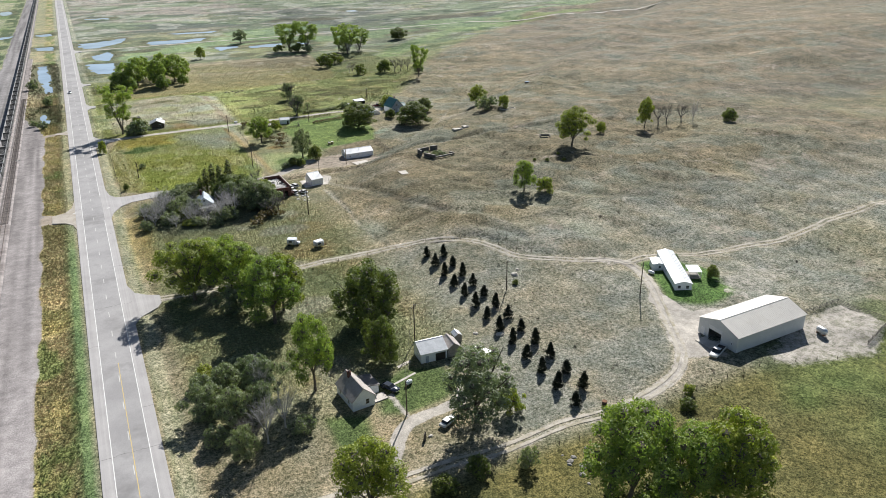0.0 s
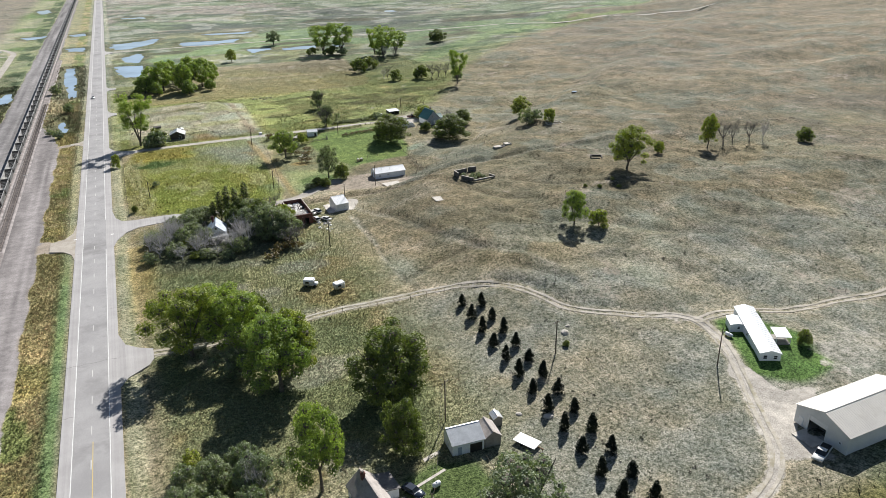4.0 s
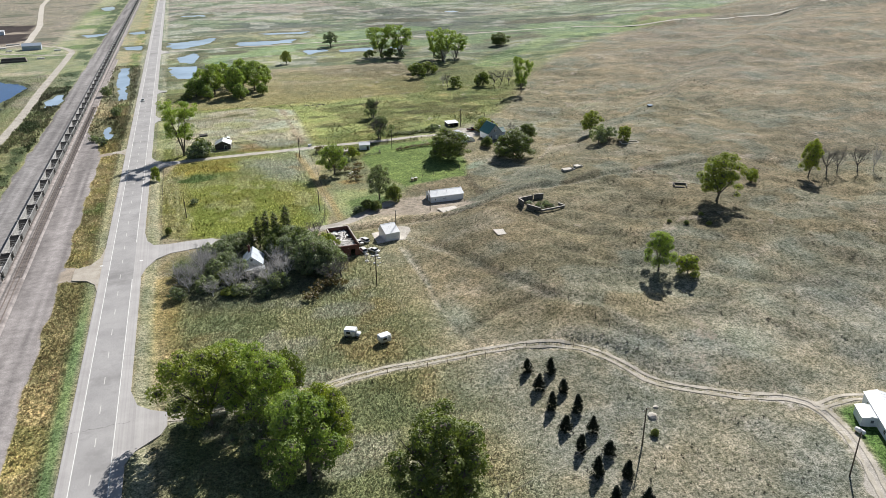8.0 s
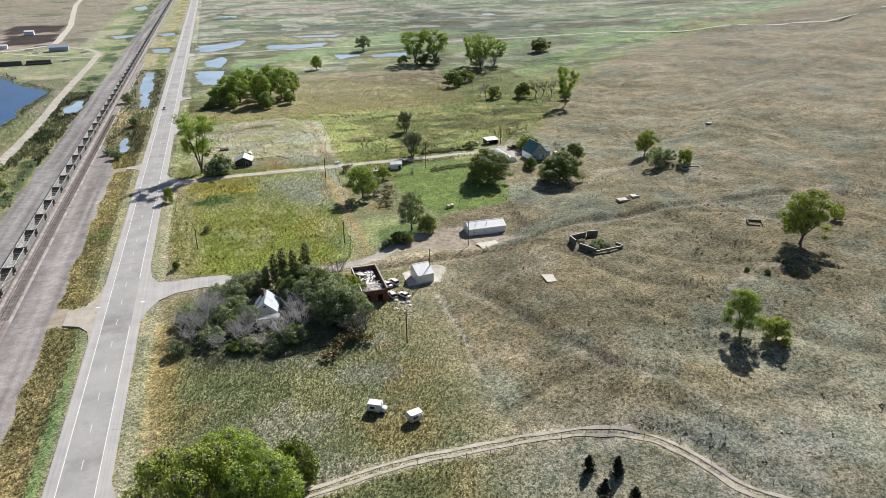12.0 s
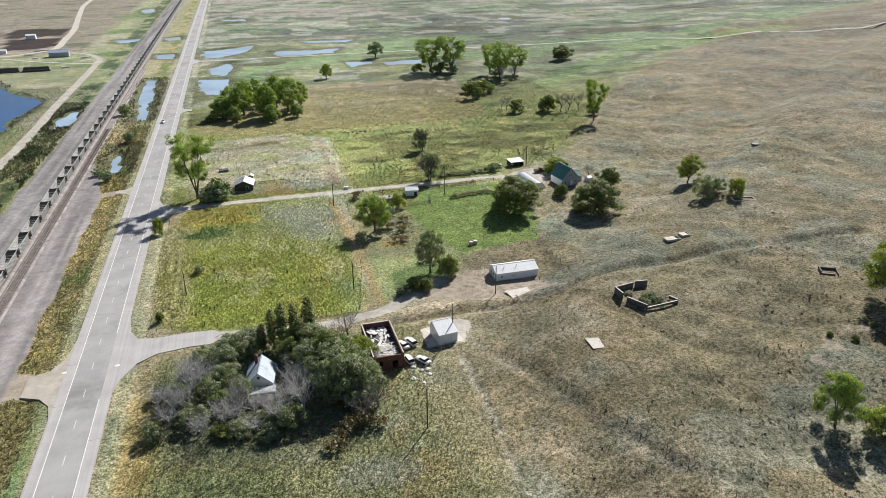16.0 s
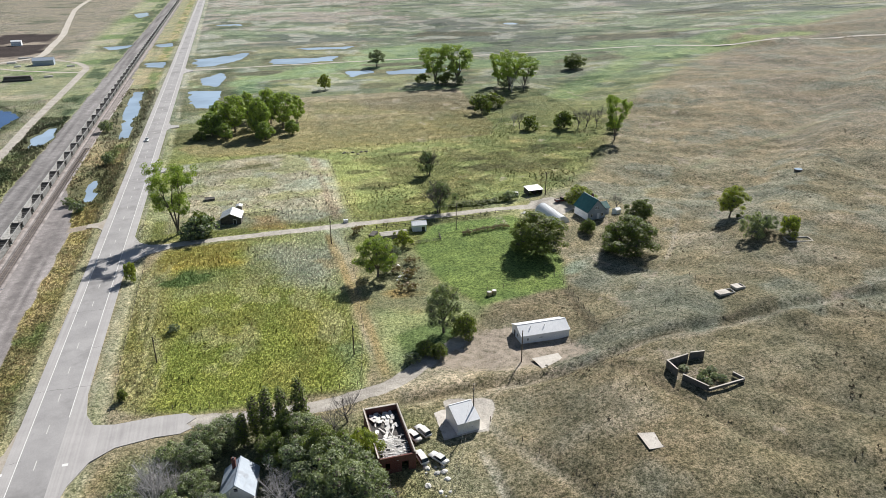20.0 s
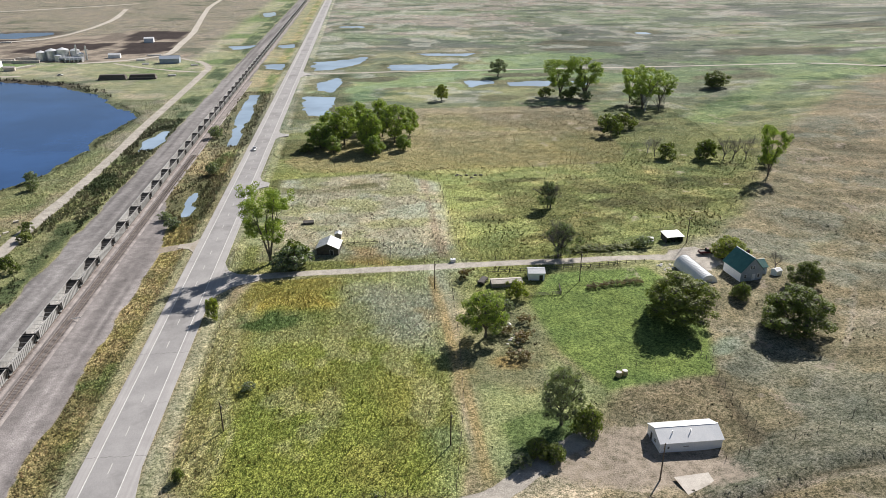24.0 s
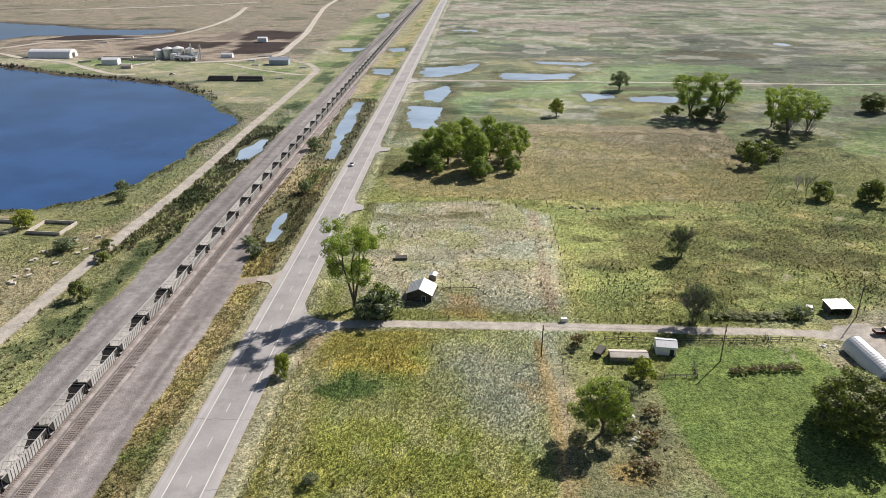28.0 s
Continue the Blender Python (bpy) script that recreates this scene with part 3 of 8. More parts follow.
# Dark strips paint the shade of rills, gully and ditch edge into the ground.
BRUSH_AND_SHADE = [(p, (0.12, 0.098, 0.055), 0.8, 0.6) for p in RILLS] + [
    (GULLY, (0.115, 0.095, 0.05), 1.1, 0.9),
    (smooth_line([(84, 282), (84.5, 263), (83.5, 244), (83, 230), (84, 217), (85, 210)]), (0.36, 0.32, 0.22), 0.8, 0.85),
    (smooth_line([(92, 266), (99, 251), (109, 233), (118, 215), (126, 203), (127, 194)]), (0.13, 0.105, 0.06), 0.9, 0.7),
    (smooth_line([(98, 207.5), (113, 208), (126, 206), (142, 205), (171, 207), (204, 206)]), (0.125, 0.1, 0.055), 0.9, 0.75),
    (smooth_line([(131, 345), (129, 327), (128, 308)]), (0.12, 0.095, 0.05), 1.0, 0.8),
    (smooth_line([(119, 316), (126, 311), (137, 307.5), (150, 307), (164, 308), (176, 311)]), BRUSH_SHADE_C, 1.3, 0.85),
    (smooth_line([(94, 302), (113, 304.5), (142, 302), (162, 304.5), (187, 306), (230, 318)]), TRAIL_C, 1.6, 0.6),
    ([(132, 347), (131, 329), (129, 309)], BRUSH_SHADE_C, 0.8, 0.7),
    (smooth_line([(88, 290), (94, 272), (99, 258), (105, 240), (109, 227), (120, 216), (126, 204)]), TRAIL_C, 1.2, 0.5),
    (smooth_line([(86, 282), (84.5, 252), (83.5, 231), (84.5, 212)]), BRUSH_SHADE_C, 0.6, 0.75),
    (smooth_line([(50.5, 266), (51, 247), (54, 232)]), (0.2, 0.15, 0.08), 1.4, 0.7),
    ([(75, 206.6), (60, 208.6), (50, 208)], BRUSH_SHADE_C, 1.0, 0.7),
    (smooth_line([(172, 160.5), (188, 159.5), (213, 157.5), (246, 160.5), (300, 164)]), BRUSH_SHADE_C, 0.7, 0.7),
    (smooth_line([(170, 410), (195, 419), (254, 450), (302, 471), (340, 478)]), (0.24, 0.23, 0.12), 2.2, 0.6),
    (smooth_line([(302, 471), (292, 399), (292, 355), (310, 300)]), BRUSH_SHADE_C, 0.9, 0.5),
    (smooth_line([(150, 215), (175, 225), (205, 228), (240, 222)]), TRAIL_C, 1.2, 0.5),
    (smooth_line([(118, 240), (140, 250), (165, 247), (190, 238)]), BRUSH_SHADE_C, 1.0, 0.4),
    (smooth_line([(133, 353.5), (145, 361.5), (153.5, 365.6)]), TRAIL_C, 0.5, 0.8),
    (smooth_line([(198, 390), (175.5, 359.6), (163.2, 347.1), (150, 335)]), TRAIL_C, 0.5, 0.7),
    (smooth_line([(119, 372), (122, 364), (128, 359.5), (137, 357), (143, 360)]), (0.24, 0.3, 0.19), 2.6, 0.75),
    ([(65, 522.5), (111, 524.5), (170, 526)], BRUSH_SHADE_C, 1.0, 0.8),
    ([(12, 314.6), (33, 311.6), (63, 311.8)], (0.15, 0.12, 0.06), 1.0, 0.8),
    ([(109, 350), (124, 351), (134, 356)], BRUSH_SHADE_C, 0.8, 0.7),
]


def ground_z(x, y):
    x, y = np.asarray(x, float), np.asarray(y, float)
    hill = 6.5 * step(76, 120, x) * step(165, 245, y) * (1 - step(268, 305, y - 0.8 * (x - 100)))
    far = 14 * step(240, 800, x) * step(150, 500, y) * (1 - step(100, 700, y - 0.75 * x - 120))
    dune = step(90, 160, x) * (1 - step(-40, 120, area(MEADOW, x, y) * -1))
    z = hill + far + dune * (4.8 * (fractal(x, y, 48, 3, 3) - 0.5) + 1.7 * (fractal(x, y, 14, 4, 2) - 0.5) + 0.8 * (fractal(x, y, 5.5, 6, 2) - 0.5)) + dune * step(260, 500, x) * 24 * (fractal(x, y * 1.5, 190, 9, 3) - 0.5)
    # weathered ribs and hollows across the dry slopes, and low terraces along them
    u, v = (x + y) * 0.707 + 9 * (fractal(x, y, 40, 12, 2) - 0.5), (x - y) * 0.707
    rib = 1 - np.abs(2 * vnoise(u, v * 0.3, 15, 13) - 1)
    rill = 1 - np.abs(2 * vnoise(u * 0.8 + v * 0.25, v * 0.45, 6.5, 14) - 1)
    slope = dune * step(158, 185, y) * (1 - step(300, 420, x)) * (1 - 0.8 * np.exp(-(along(TRACK_MAIN, x, y) / 4) ** 2))
    z = z + slope * (1.05 * rib * (0.3 + 0.7 * vnoise(x, y, 70, 15)) + 0.4 * rill * vnoise(x, y, 30, 16))
    swale = step(220, 320, x) * dune
    z = z + swale * 6 * (1 - np.abs(2 * vnoise(u * 0.6, v * 0.35, 110, 18) - 1)) * vnoise(x, y, 220, 19)
    # shallow ditches beside the highway and the road's low bank
    z = z - 0.5 * (1 - 0.8 * step(440, 462, y)) * np.exp(-((x + 17.5) / 3.0) ** 2) * (1 - np.exp(-((y - 443) / 5) ** 2) - np.exp(-((y - 297) / 6) ** 2))
    z = z - 0.35 * np.exp(-((x - 6.2) / 1.8) ** 2) * (1 - step(-9, -2, -along(LANE_N, x, y))) * (1 - step(-9, -2, -along(LANE_MID, x, y))) * step(120, 150, y)
    z = z - 0.8 * np.exp(-(along(GULLY, x, y) / 1.7) ** 2) + 0.35 * np.exp(-((along(GULLY, x, y) - 4) / 2) ** 2)
    for p in RILLS:
        d = along(p, x, y)
        z = z - 0.42 * np.exp(-(d / 1.6) ** 2) + 0.2 * np.exp(-((d - 5) / 2.5) ** 2)
    rough = step(1.0, 9, np.abs(x + 4.8) - 6.2) * step(3, 14, np.abs(x + 41))
    z = z + rough * 0.25 * (fractal(x, y, 9, 5, 3) - 0.5)
    return z


def pond_dip(x, y):
    dip = np.zeros(np.shape(x))
    for poly in PONDS.values():
        sd = area(poly, x, y) + 13.0 * (fractal(x, y, 14, 11, 4) - 0.5)
        dip = np.maximum(dip, 1.1 * step(4.0, -4.0, sd))
    return dip


def land(x, y):
    """Height of the ground's sheet at one place, ponds filled."""
    gx, gy, z = GRID["gx"], GRID["gy"], GRID["z"]
    i = min(max(int(np.searchsorted(gx, x)) - 1, 0), len(gx) - 2)
    j = min(max(int(np.searchsorted(gy, y)) - 1, 0), len(gy) - 2)
    u, v = (x - gx[i]) / (gx[i + 1] - gx[i]), (y - gy[j]) / (gy[j + 1] - gy[j])
    return float((z[j, i] * (1 - u) + z[j, i + 1] * u) * (1 - v) + (z[j + 1, i] * (1 - u) + z[j + 1, i + 1] * u) * v)


DRY, STRAW, SAGE = np.array((0.248, 0.204, 0.108)), np.array((0.325, 0.28, 0.175)), np.array((0.21, 0.188, 0.1))
GREEN, LUSH, YELLOW = np.array((0.185, 0.19, 0.075)), np.array((0.105, 0.142, 0.045)), np.array((0.29, 0.285, 0.09))
BROWN, RUSTY, MARSH = np.array((0.265, 0.22, 0.115)), np.array((0.33, 0.235, 0.085)), np.array((0.105, 0.1, 0.045))
PALE = np.array((0.34, 0.325, 0.21))
SOIL, GRAVEL, BALLAST, DARK_SOIL = np.array((0.34, 0.29, 0.235)), np.array((0.47, 0.435, 0.385)), np.array((0.255, 0.243, 0.24)), np.array((0.042, 0.033, 0.031))


def cover_at(x, y):
    """Plant colour, bare-soil mask, soil colour and height of growth at many places."""
    x, y = np.asarray(x, float), np.asarray(y, float)
    n1, n2, n3 = fractal(x, y, 60, 21), fractal(x, y, 18, 25), fractal(x, y, 140, 29)
    wob = 7 * (fractal(x, y, 12, 33, 3) - 0.5)
    c = np.empty(x.shape + (3,))

    def lay(colour, w):
        nonlocal c
        c = c * (1 - w[..., None]) + colour * w[..., None]

    c[:] = DRY
    lay(STRAW, step(0.5, 0.68, n2) * 0.75)
    lay(SAGE, step(0.47, 0.62, n1) * 0.6)
    lay(DRY * 0.85, step(0.52, 0.7, n3) * 0.6)
    # sandy, smooth far dunes
    dunes = step(230, 420, x) * (1 - step(-60, 60, -area(MEADOW, x, y)))
    lay(np.array((0.255, 0.205, 0.125)), dunes * 0.75)
    lay(np.array((0.19, 0.165, 0.11)), dunes * step(0.45, 0.65, fractal(x, y * 2.2, 160, 41)) * 0.7)
    # brush along gullies and old fence lines, with gully shade painted in; pale cattle trails
    for line, col, half, lev in BRUSH_AND_SHADE:
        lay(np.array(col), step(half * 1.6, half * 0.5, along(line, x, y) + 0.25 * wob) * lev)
    # rank dark clumps and pale bents over the dry slopes
    rank = step(0.53, 0.62, fractal(x, y, 11, 93, 3)) * step(80, 110, x)
    lay(np.array((0.125, 0.108, 0.062)), rank * 0.35)
    lay(np.array((0.207, 0.201, 0.138)), step(218, 200, y) * step(60, 80, x) * (0.55 + 0.45 * step(0.4, 0.6, n2)))
    tan = step(0.5, 0.6, fractal((x + y) * 0.707, (x - y) * 0.25, 16, 103, 3)) * step(80, 110, x) * step(190, 215, y)
    lay(np.array((0.155, 0.135, 0.07)), tan * 0.45)
    lay(np.array((0.20, 0.205, 0.135)), step(0.57, 0.65, fractal(x, y, 22, 104, 3)) * step(90, 120, x) * step(190, 215, y) * 0.6)
    for px, py, r in ((85, 230, 5), (173, 222, 7), (165, 204, 5), (150, 190, 6), (195, 225, 8)):
        lay(np.array((0.225, 0.235, 0.155)), np.exp(-((x - px) / r) ** 2 - ((y - py) / (1.3 * r)) ** 2) * 0.8)
    # Eastern slopes darkened in colour, in place of backlit grass and its shade.
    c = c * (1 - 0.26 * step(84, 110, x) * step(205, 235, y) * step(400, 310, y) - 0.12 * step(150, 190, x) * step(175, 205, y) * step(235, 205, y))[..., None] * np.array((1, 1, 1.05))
    # wet meadow
    mead = step(8, -8, area(MEADOW, x, y) + wob)
    lay(GREEN, mead)
    lay(np.array((0.21, 0.21, 0.085)), mead * step(0.45, 0.6, n2))
    streak = fractal(x * 0.45, y * 1.3, 30, 51)
    lay(PALE * 0.85, mead * step(0.56, 0.7, streak) * 0.7)
    lay(MARSH, mead * step(0.55, 0.63, fractal(x * 0.6, y, 28, 55)) * step(425, 445, y) * 0.85)
    lay(MARSH * 0.9, mead * step(0.56, 0.64, fractal(x * 0.4, y * 0.9, 75, 57)) * step(860, 960, y))
    lay(np.array((0.225, 0.195, 0.125)), mead * step(780, 1050, y) * step(0.32, 0.5, fractal(x * 0.6, y, 130, 60, 5) + 0.2 * step(900, 1500, y)))
    bands = fractal(x * 0.6, y, 70, 58)
    lay(np.array((0.15, 0.185, 0.085)), mead * step(620, 760, y) * step(0.5, 0.58, bands) * 0.8)
    lay(np.array((0.085, 0.095, 0.06)), mead * step(700, 860, y) * step(0.585, 0.63, fractal(x * 0.5, y, 110, 59, 5)) * 0.9)
    lay(np.array((0.105, 0.12, 0.06)), mead * step(540, 640, y) * step(0.52, 0.57, fractal(x * 0.8, y, 30, 97)) * 0.75)
    lay(PALE * 0.9, mead * step(540, 640, y) * step(0.57, 0.63, fractal(x * 0.8, y, 24, 98)) * 0.6)
    lay(np.array((0.15, 0.21, 0.075)), mead * step(600, 700, y) * step(1000, 900, y) * step(0.53, 0.6, fractal(x * 0.7, y, 55, 99)) * 0.7)
    east_m = step(74, 82, x) * step(423, 430, y) * step(530, 522, y) * mead
    lay(np.array((0.215, 0.225, 0.095)), east_m * 0.95)
    lay(np.array((0.30, 0.26, 0.13)), east_m * step(0.55, 0.66, fractal(x, y, 14, 94)) * 0.6)
    lay(np.array((0.075, 0.07, 0.03)), east_m * step(0.6, 0.66, fractal(x * 0.7, y, 24, 95)) * 0.6)
    for mx, my, sx, sy in ((98, 460, 17, 7), (119, 506, 14, 5), (148, 470, 16, 7), (92, 482, 12, 4), (10, 512, 5, 9), (48, 509, 22, 5), (37, 488, 8, 4), (146, 485, 12, 5), (280, 950, 70, 42), (430, 860, 120, 36), (620, 1040, 80, 45), (240, 905, 40, 12), (180, 770, 60, 14), (60, 760, 30, 18)):
        spot = np.exp(-((x - mx) / sx) ** 2 - ((y - my) / sy) ** 2) + 0.8 * (fractal(x, y, 0.5 * sy + 6, 96) - 0.5)
        lay(np.array((0.08, 0.076, 0.038)), step(0.56, 0.76, spot) * (0.9 if my > 600 else 0.7))
    lay(np.array((0.2, 0.25, 0.085)), step(16, 6, along([(250, 610), (284, 648), (371, 726), (424, 752), (484, 778), (600, 800)], x, y) + 2 * wob) * 0.8)
    # weeds round the farms and thickets
    weeds = step(90, 60, x) * step(6, 14, x) * step(120, 160, y) * step(305, 295, y)
    lay(np.array((0.225, 0.23, 0.1)), weeds * 0.85)
    lay(RUSTY * 0.8, weeds * step(0.52, 0.66, n2) * 0.5)
    lay(np.array((0.14, 0.165, 0.065)), weeds * step(0.5, 0.6, fractal(x, y, 24, 109, 4)) * 0.6)
    lay(PALE * 0.9, weeds * step(0.6, 0.7, fractal(x, y, 16, 61)) * 0.7)
    south = step(104, 96, y) * step(10, 20, x)
    lay(np.array((0.135, 0.115, 0.05)), south)
    lay(np.array((0.09, 0.115, 0.04)), south * step(0.5, 0.6, n1))
    se = step(118, 108, y) * step(120, 150, x)
    lay(np.array((0.105, 0.12, 0.048)), se * (0.5 + 0.5 * step(0.42, 0.6, n2)) * 0.9)
    sage_e = step(190, 240, x) * step(330, 250, y) * step(90, 130, y)
    lay(SAGE, sage_e * step(0.4, 0.6, n1) * 0.8)
    # fields
    f = step(1.5, -1.5, area(YELLOW_FIELD, x, y) + 0.5 * wob)
    lay(YELLOW, f)
    lay(GREEN * 1.05, f * step(0.46, 0.58, n2) * 0.75)
    lay(np.array((0.33, 0.28, 0.155)), f * step(20, 11, x + 0.7 * wob) * 0.8)
    lay(np.array((0.36, 0.27, 0.075)), f * step(0.42, 0.6, fractal(x, y, 26, 63)) * step(388, 398, y))
    lay(np.array((0.28, 0.27, 0.14)), f * step(0.47, 0.62, fractal(x, y, 34, 64)) * step(352, 368, y) * 0.8)
    lay(np.array((0.36, 0.31, 0.2)), np.exp(-((x - 10.5) / 3.5) ** 2 - ((y - 386) / 5) ** 2))
    lay(np.array((0.26, 0.30, 0.17)), f * step(55, 64, x) * 0.6)
    lay(np.array((0.11, 0.16, 0.05)), f * step(0.5, 0.6, fractal(x, y, 7, 65)) * np.exp(-((x - 20) / 12) ** 2 - ((y - 388) / 8) ** 2))
    lay(np.array((0.27, 0.225, 0.07)), step(1.5, -1.5, area([(10, 400), (14, 411), (40, 412), (36, 402), (31, 391), (22, 394)], x, y) + 0.7 * wob) * 0.9)
    lay(np.array((0.215, 0.235, 0.06)), f * step(376, 360, y + 2 * wob) * step(14, 22, x + wob) * step(64, 56, x + wob) * 0.85)
    lay(np.array((0.25, 0.235, 0.075)), f * step(0.5, 0.58, fractal(x, y * 0.7, 22, 108, 3)) * step(372, 350, y) * 0.7)
    lay(np.array((0.36, 0.33, 0.19)), f * step(0.6, 0.66, fractal(x, y * 0.6, 11, 105, 3)) * 0.55)
    for k in range(4):
        d = np.abs(x - (8.5 + 1.9 * k + 2.2 * np.sin(y / 13.0 + 0.4 * k) + 0.4 * wob))
        lay(np.array((0.40, 0.36, 0.22)) if k % 2 else np.array((0.19, 0.18, 0.085)), step(0.9, 0.3, d) * step(318, 326, y) * step(404, 392, y) * 0.7)
    lay(np.array((0.085, 0.125, 0.045)), step(0.44, 0.54, fractal(x, y, 5, 106, 3)) * step(0.3, 0.6, np.exp(-((x - 20) / 10) ** 2 - ((y - 386) / 7) ** 2)) * 0.95)
    pf = step(9, -7, area(PALE_FIELD, x, y) + 2.6 * wob)
    lay(np.array((0.29, 0.295, 0.19)), pf * 0.9)
    lay(np.array((0.25, 0.27, 0.17)), pf * step(0.5, 0.62, n2) * 0.6)
    lay(np.array((0.32, 0.26, 0.13)), pf * step(0.55, 0.66, fractal(x, y, 15, 66)) * 0.7)
    lay(np.array((0.215, 0.22, 0.09)), step(3, -3, area([(69, 313), (80, 318), (96, 334), (97, 408), (75, 412)], x, y) + wob) * 0.85)
    strip = step(1.9, 1.0, np.abs(x - 70 + 0.03 * (y - 350))) * step(312, 318, y) * step(413, 408, y)
    lay(np.array((0.27, 0.205, 0.09)), strip * 0.85)
    f = step(2, -2, area(PADDOCK, x, y))
    lay(np.array((0.29, 0.262, 0.165)), f * 0.95)
    lay(np.array((0.29, 0.30, 0.2)), f * step(0.46, 0.56, fractal(x, y, 20, 68)) * 0.7)
    lay(np.array((0.25, 0.245, 0.12)), f * step(0.48, 0.62, n2))
    lay(BROWN, f * step(0.55, 0.65, fractal(x, y, 22, 67)) * 0.5)
    lay(np.array((0.3, 0.215, 0.095)), step(2.5, -2.5, area([(42, 437), (53.5, 437), (54, 421), (41, 422)], x, y) + wob) * 0.8)
    lay(np.array((0.24, 0.19, 0.12)), step(2.5, 0.5, np.abs(x - 73.5) + 0.4 * wob) * f * 0.7)
    lay(MARSH * 1.2, f * step(0.55, 0.65, fractal(x * 0.5, y, 12, 69)) * step(490, 505, y))
    f = step(2, -2, area(BROWN_FIELD, x, y) + 0.4 * wob)
    lay(BROWN * 0.86, f * 0.95)
    lay(np.array((0.36, 0.29, 0.17)), f * step(0.6, 0.72, fractal(x * 0.4, y * 1.4, 20, 71)) * 0.5)
    lay(np.array((0.24, 0.22, 0.08)), f * step(0.5, 0.68, n1) * 0.4)
    lay(np.array((0.21, 0.235, 0.095)), step(3, -3, area([(73, 316), (90, 326), (106, 342), (97, 360), (75, 352)], x, y) + wob) * 0.85)
    for poly, col in ((LAWN, LUSH * np.array((1.2, 1.16, 1.2))), (HOOP_LAWN, LUSH), (HOME_LAWN, LUSH * np.array((0.75, 0.95, 0.7))), (FARM_LAWN, LUSH * 0.8), (FARM_LAWN_W, LUSH * 0.85)):
        lay(col, step(1.2, -1.2, area(poly, x, y) + 0.3 * wob))
    lay(np.array((0.17, 0.165, 0.08)), step(3, -3, area(GARDEN, x, y) + wob))
    lay(RUSTY * 0.75, step(3, -3, area(GARDEN, x, y) + wob) * step(0.48, 0.6, n2))
    lay(np.array((0.17, 0.18, 0.1)), step(4, -6, area(THICKET, x, y)) * 0.7)
    # west of the highway
    west = step(-12, -13, x)
    lay(np.array((0.24, 0.23, 0.105)), west)
    lay(np.array((0.31, 0.265, 0.15)), west * step(0.48, 0.62, n2) * 0.8)
    lay(np.array((0.13, 0.165, 0.055)), west * step(0.55, 0.68, n1) * step(-60, -66, x))
    lay(np.array((0.2, 0.235, 0.075)), step(-55, -57, x) * step(-73.5, -72, x) * step(0.4, 0.55, n2 + 0.1) * 0.4)
    lay(np.array((0.085, 0.105, 0.042)), step(-56, -58, x + 0.3 * wob) * step(-72.5, -69, x) * step(0.43, 0.52, fractal(x, y * 0.6, 14, 76)))
    lay(np.array((0.19, 0.205, 0.08)), step(-80, -84, x) * step(430, 480, y) * step(700, 640, y) * step(0.42, 0.56, n1 + 0.05) * 0.8)
    ditch = step(-13.2, -14.6, x + 0.25 * wob) * step(-26, -22, x)
    lay(np.array((0.34, 0.275, 0.13)), step(-13.2, -14.6, x + 0.25 * wob) * step(-38, -34, x) * step(440, 460, y) * (1 - step(900, 1100, y) * 0.6))
    lay(np.array((0.25, 0.25, 0.11)), step(-13.2, -14.6, x) * step(-36, -33, x) * step(440, 460, y) * step(0.48, 0.58, n2) * 0.7)
    lay(np.array((0.345, 0.275, 0.12)), ditch)
    lay(np.array((0.29, 0.25, 0.085)), ditch * step(0.46, 0.58, n2) * 0.8)
    lay(np.array((0.16, 0.14, 0.055)), 0.75 * ditch * step(0.54, 0.66, fractal(x, y * 0.5, 12, 78)))
    lay(np.array((0.17, 0.19, 0.06)), ditch * step(0.54, 0.64, fractal(x, y * 0.5, 10, 77)))
    mown = step(-10.8, -11.2, x) * step(-15.6, -14.2, x)
    lay(np.array((0.15, 0.2, 0.075)), mown * (1 - step(250, 330, y)))
    lay(np.array((0.29, 0.27, 0.14)), mown * step(250, 330, y) * 0.9)
    lay(np.array((0.25, 0.22, 0.13)), step(-10.8, -11.0, x) * step(-12.2, -11.6, x) * 0.8)
    verge = step(1.3, 1.8, x) * step(7.5, 5.0, x + 0.4 * wob)
    lay(np.array((0.29, 0.27, 0.16)), verge)
    lay(np.array((0.21, 0.21, 0.11)), verge * step(0.5, 0.6, fractal(x * 5, y * 0.25, 8, 79)) * 0.8)
    lay(np.array((0.32, 0.24, 0.075)), step(4.5, 6, x) * step(15, 10, x) * step(200, 260, y) * step(300, 292, y) * step(0.42, 0.6, n2) * 0.6)
    # far west: works and dry flats
    farw = step(-90, -110, x) * step(860, 880, y)
    lay(np.array((0.19, 0.15, 0.095)), farw * 0.8)
    shore = np.minimum(area(PONDS["lake"], x, y), area(PONDS["far_lake"], x, y))
    lay(np.array((0.12, 0.125, 0.055)), step(9, 3, shore + wob) * west)
    lay(np.array((0.075, 0.06, 0.04)), step(17, 6, shore + 2 * wob) * step(720, 770, y) * west * 0.9)
    ponds = np.full(x.shape, 1e9)
    for key, poly in PONDS.items():
        if key not in ("lake", "far_lake"):
            ponds = np.minimum(ponds, area(poly, x, y))
    lay(MARSH, step(13, 3, ponds + 1.6 * wob) * 0.85)

    c = c * (1 + 0.1 * step(2, 6, x) * step(96, 84, x) * step(300, 312, y) * step(560, 520, y))[..., None]
    # Distance haze put into the far meadow's colour: paler and bluer.
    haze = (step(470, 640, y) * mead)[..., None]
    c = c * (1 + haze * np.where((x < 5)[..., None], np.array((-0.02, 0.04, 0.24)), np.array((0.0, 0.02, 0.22))))
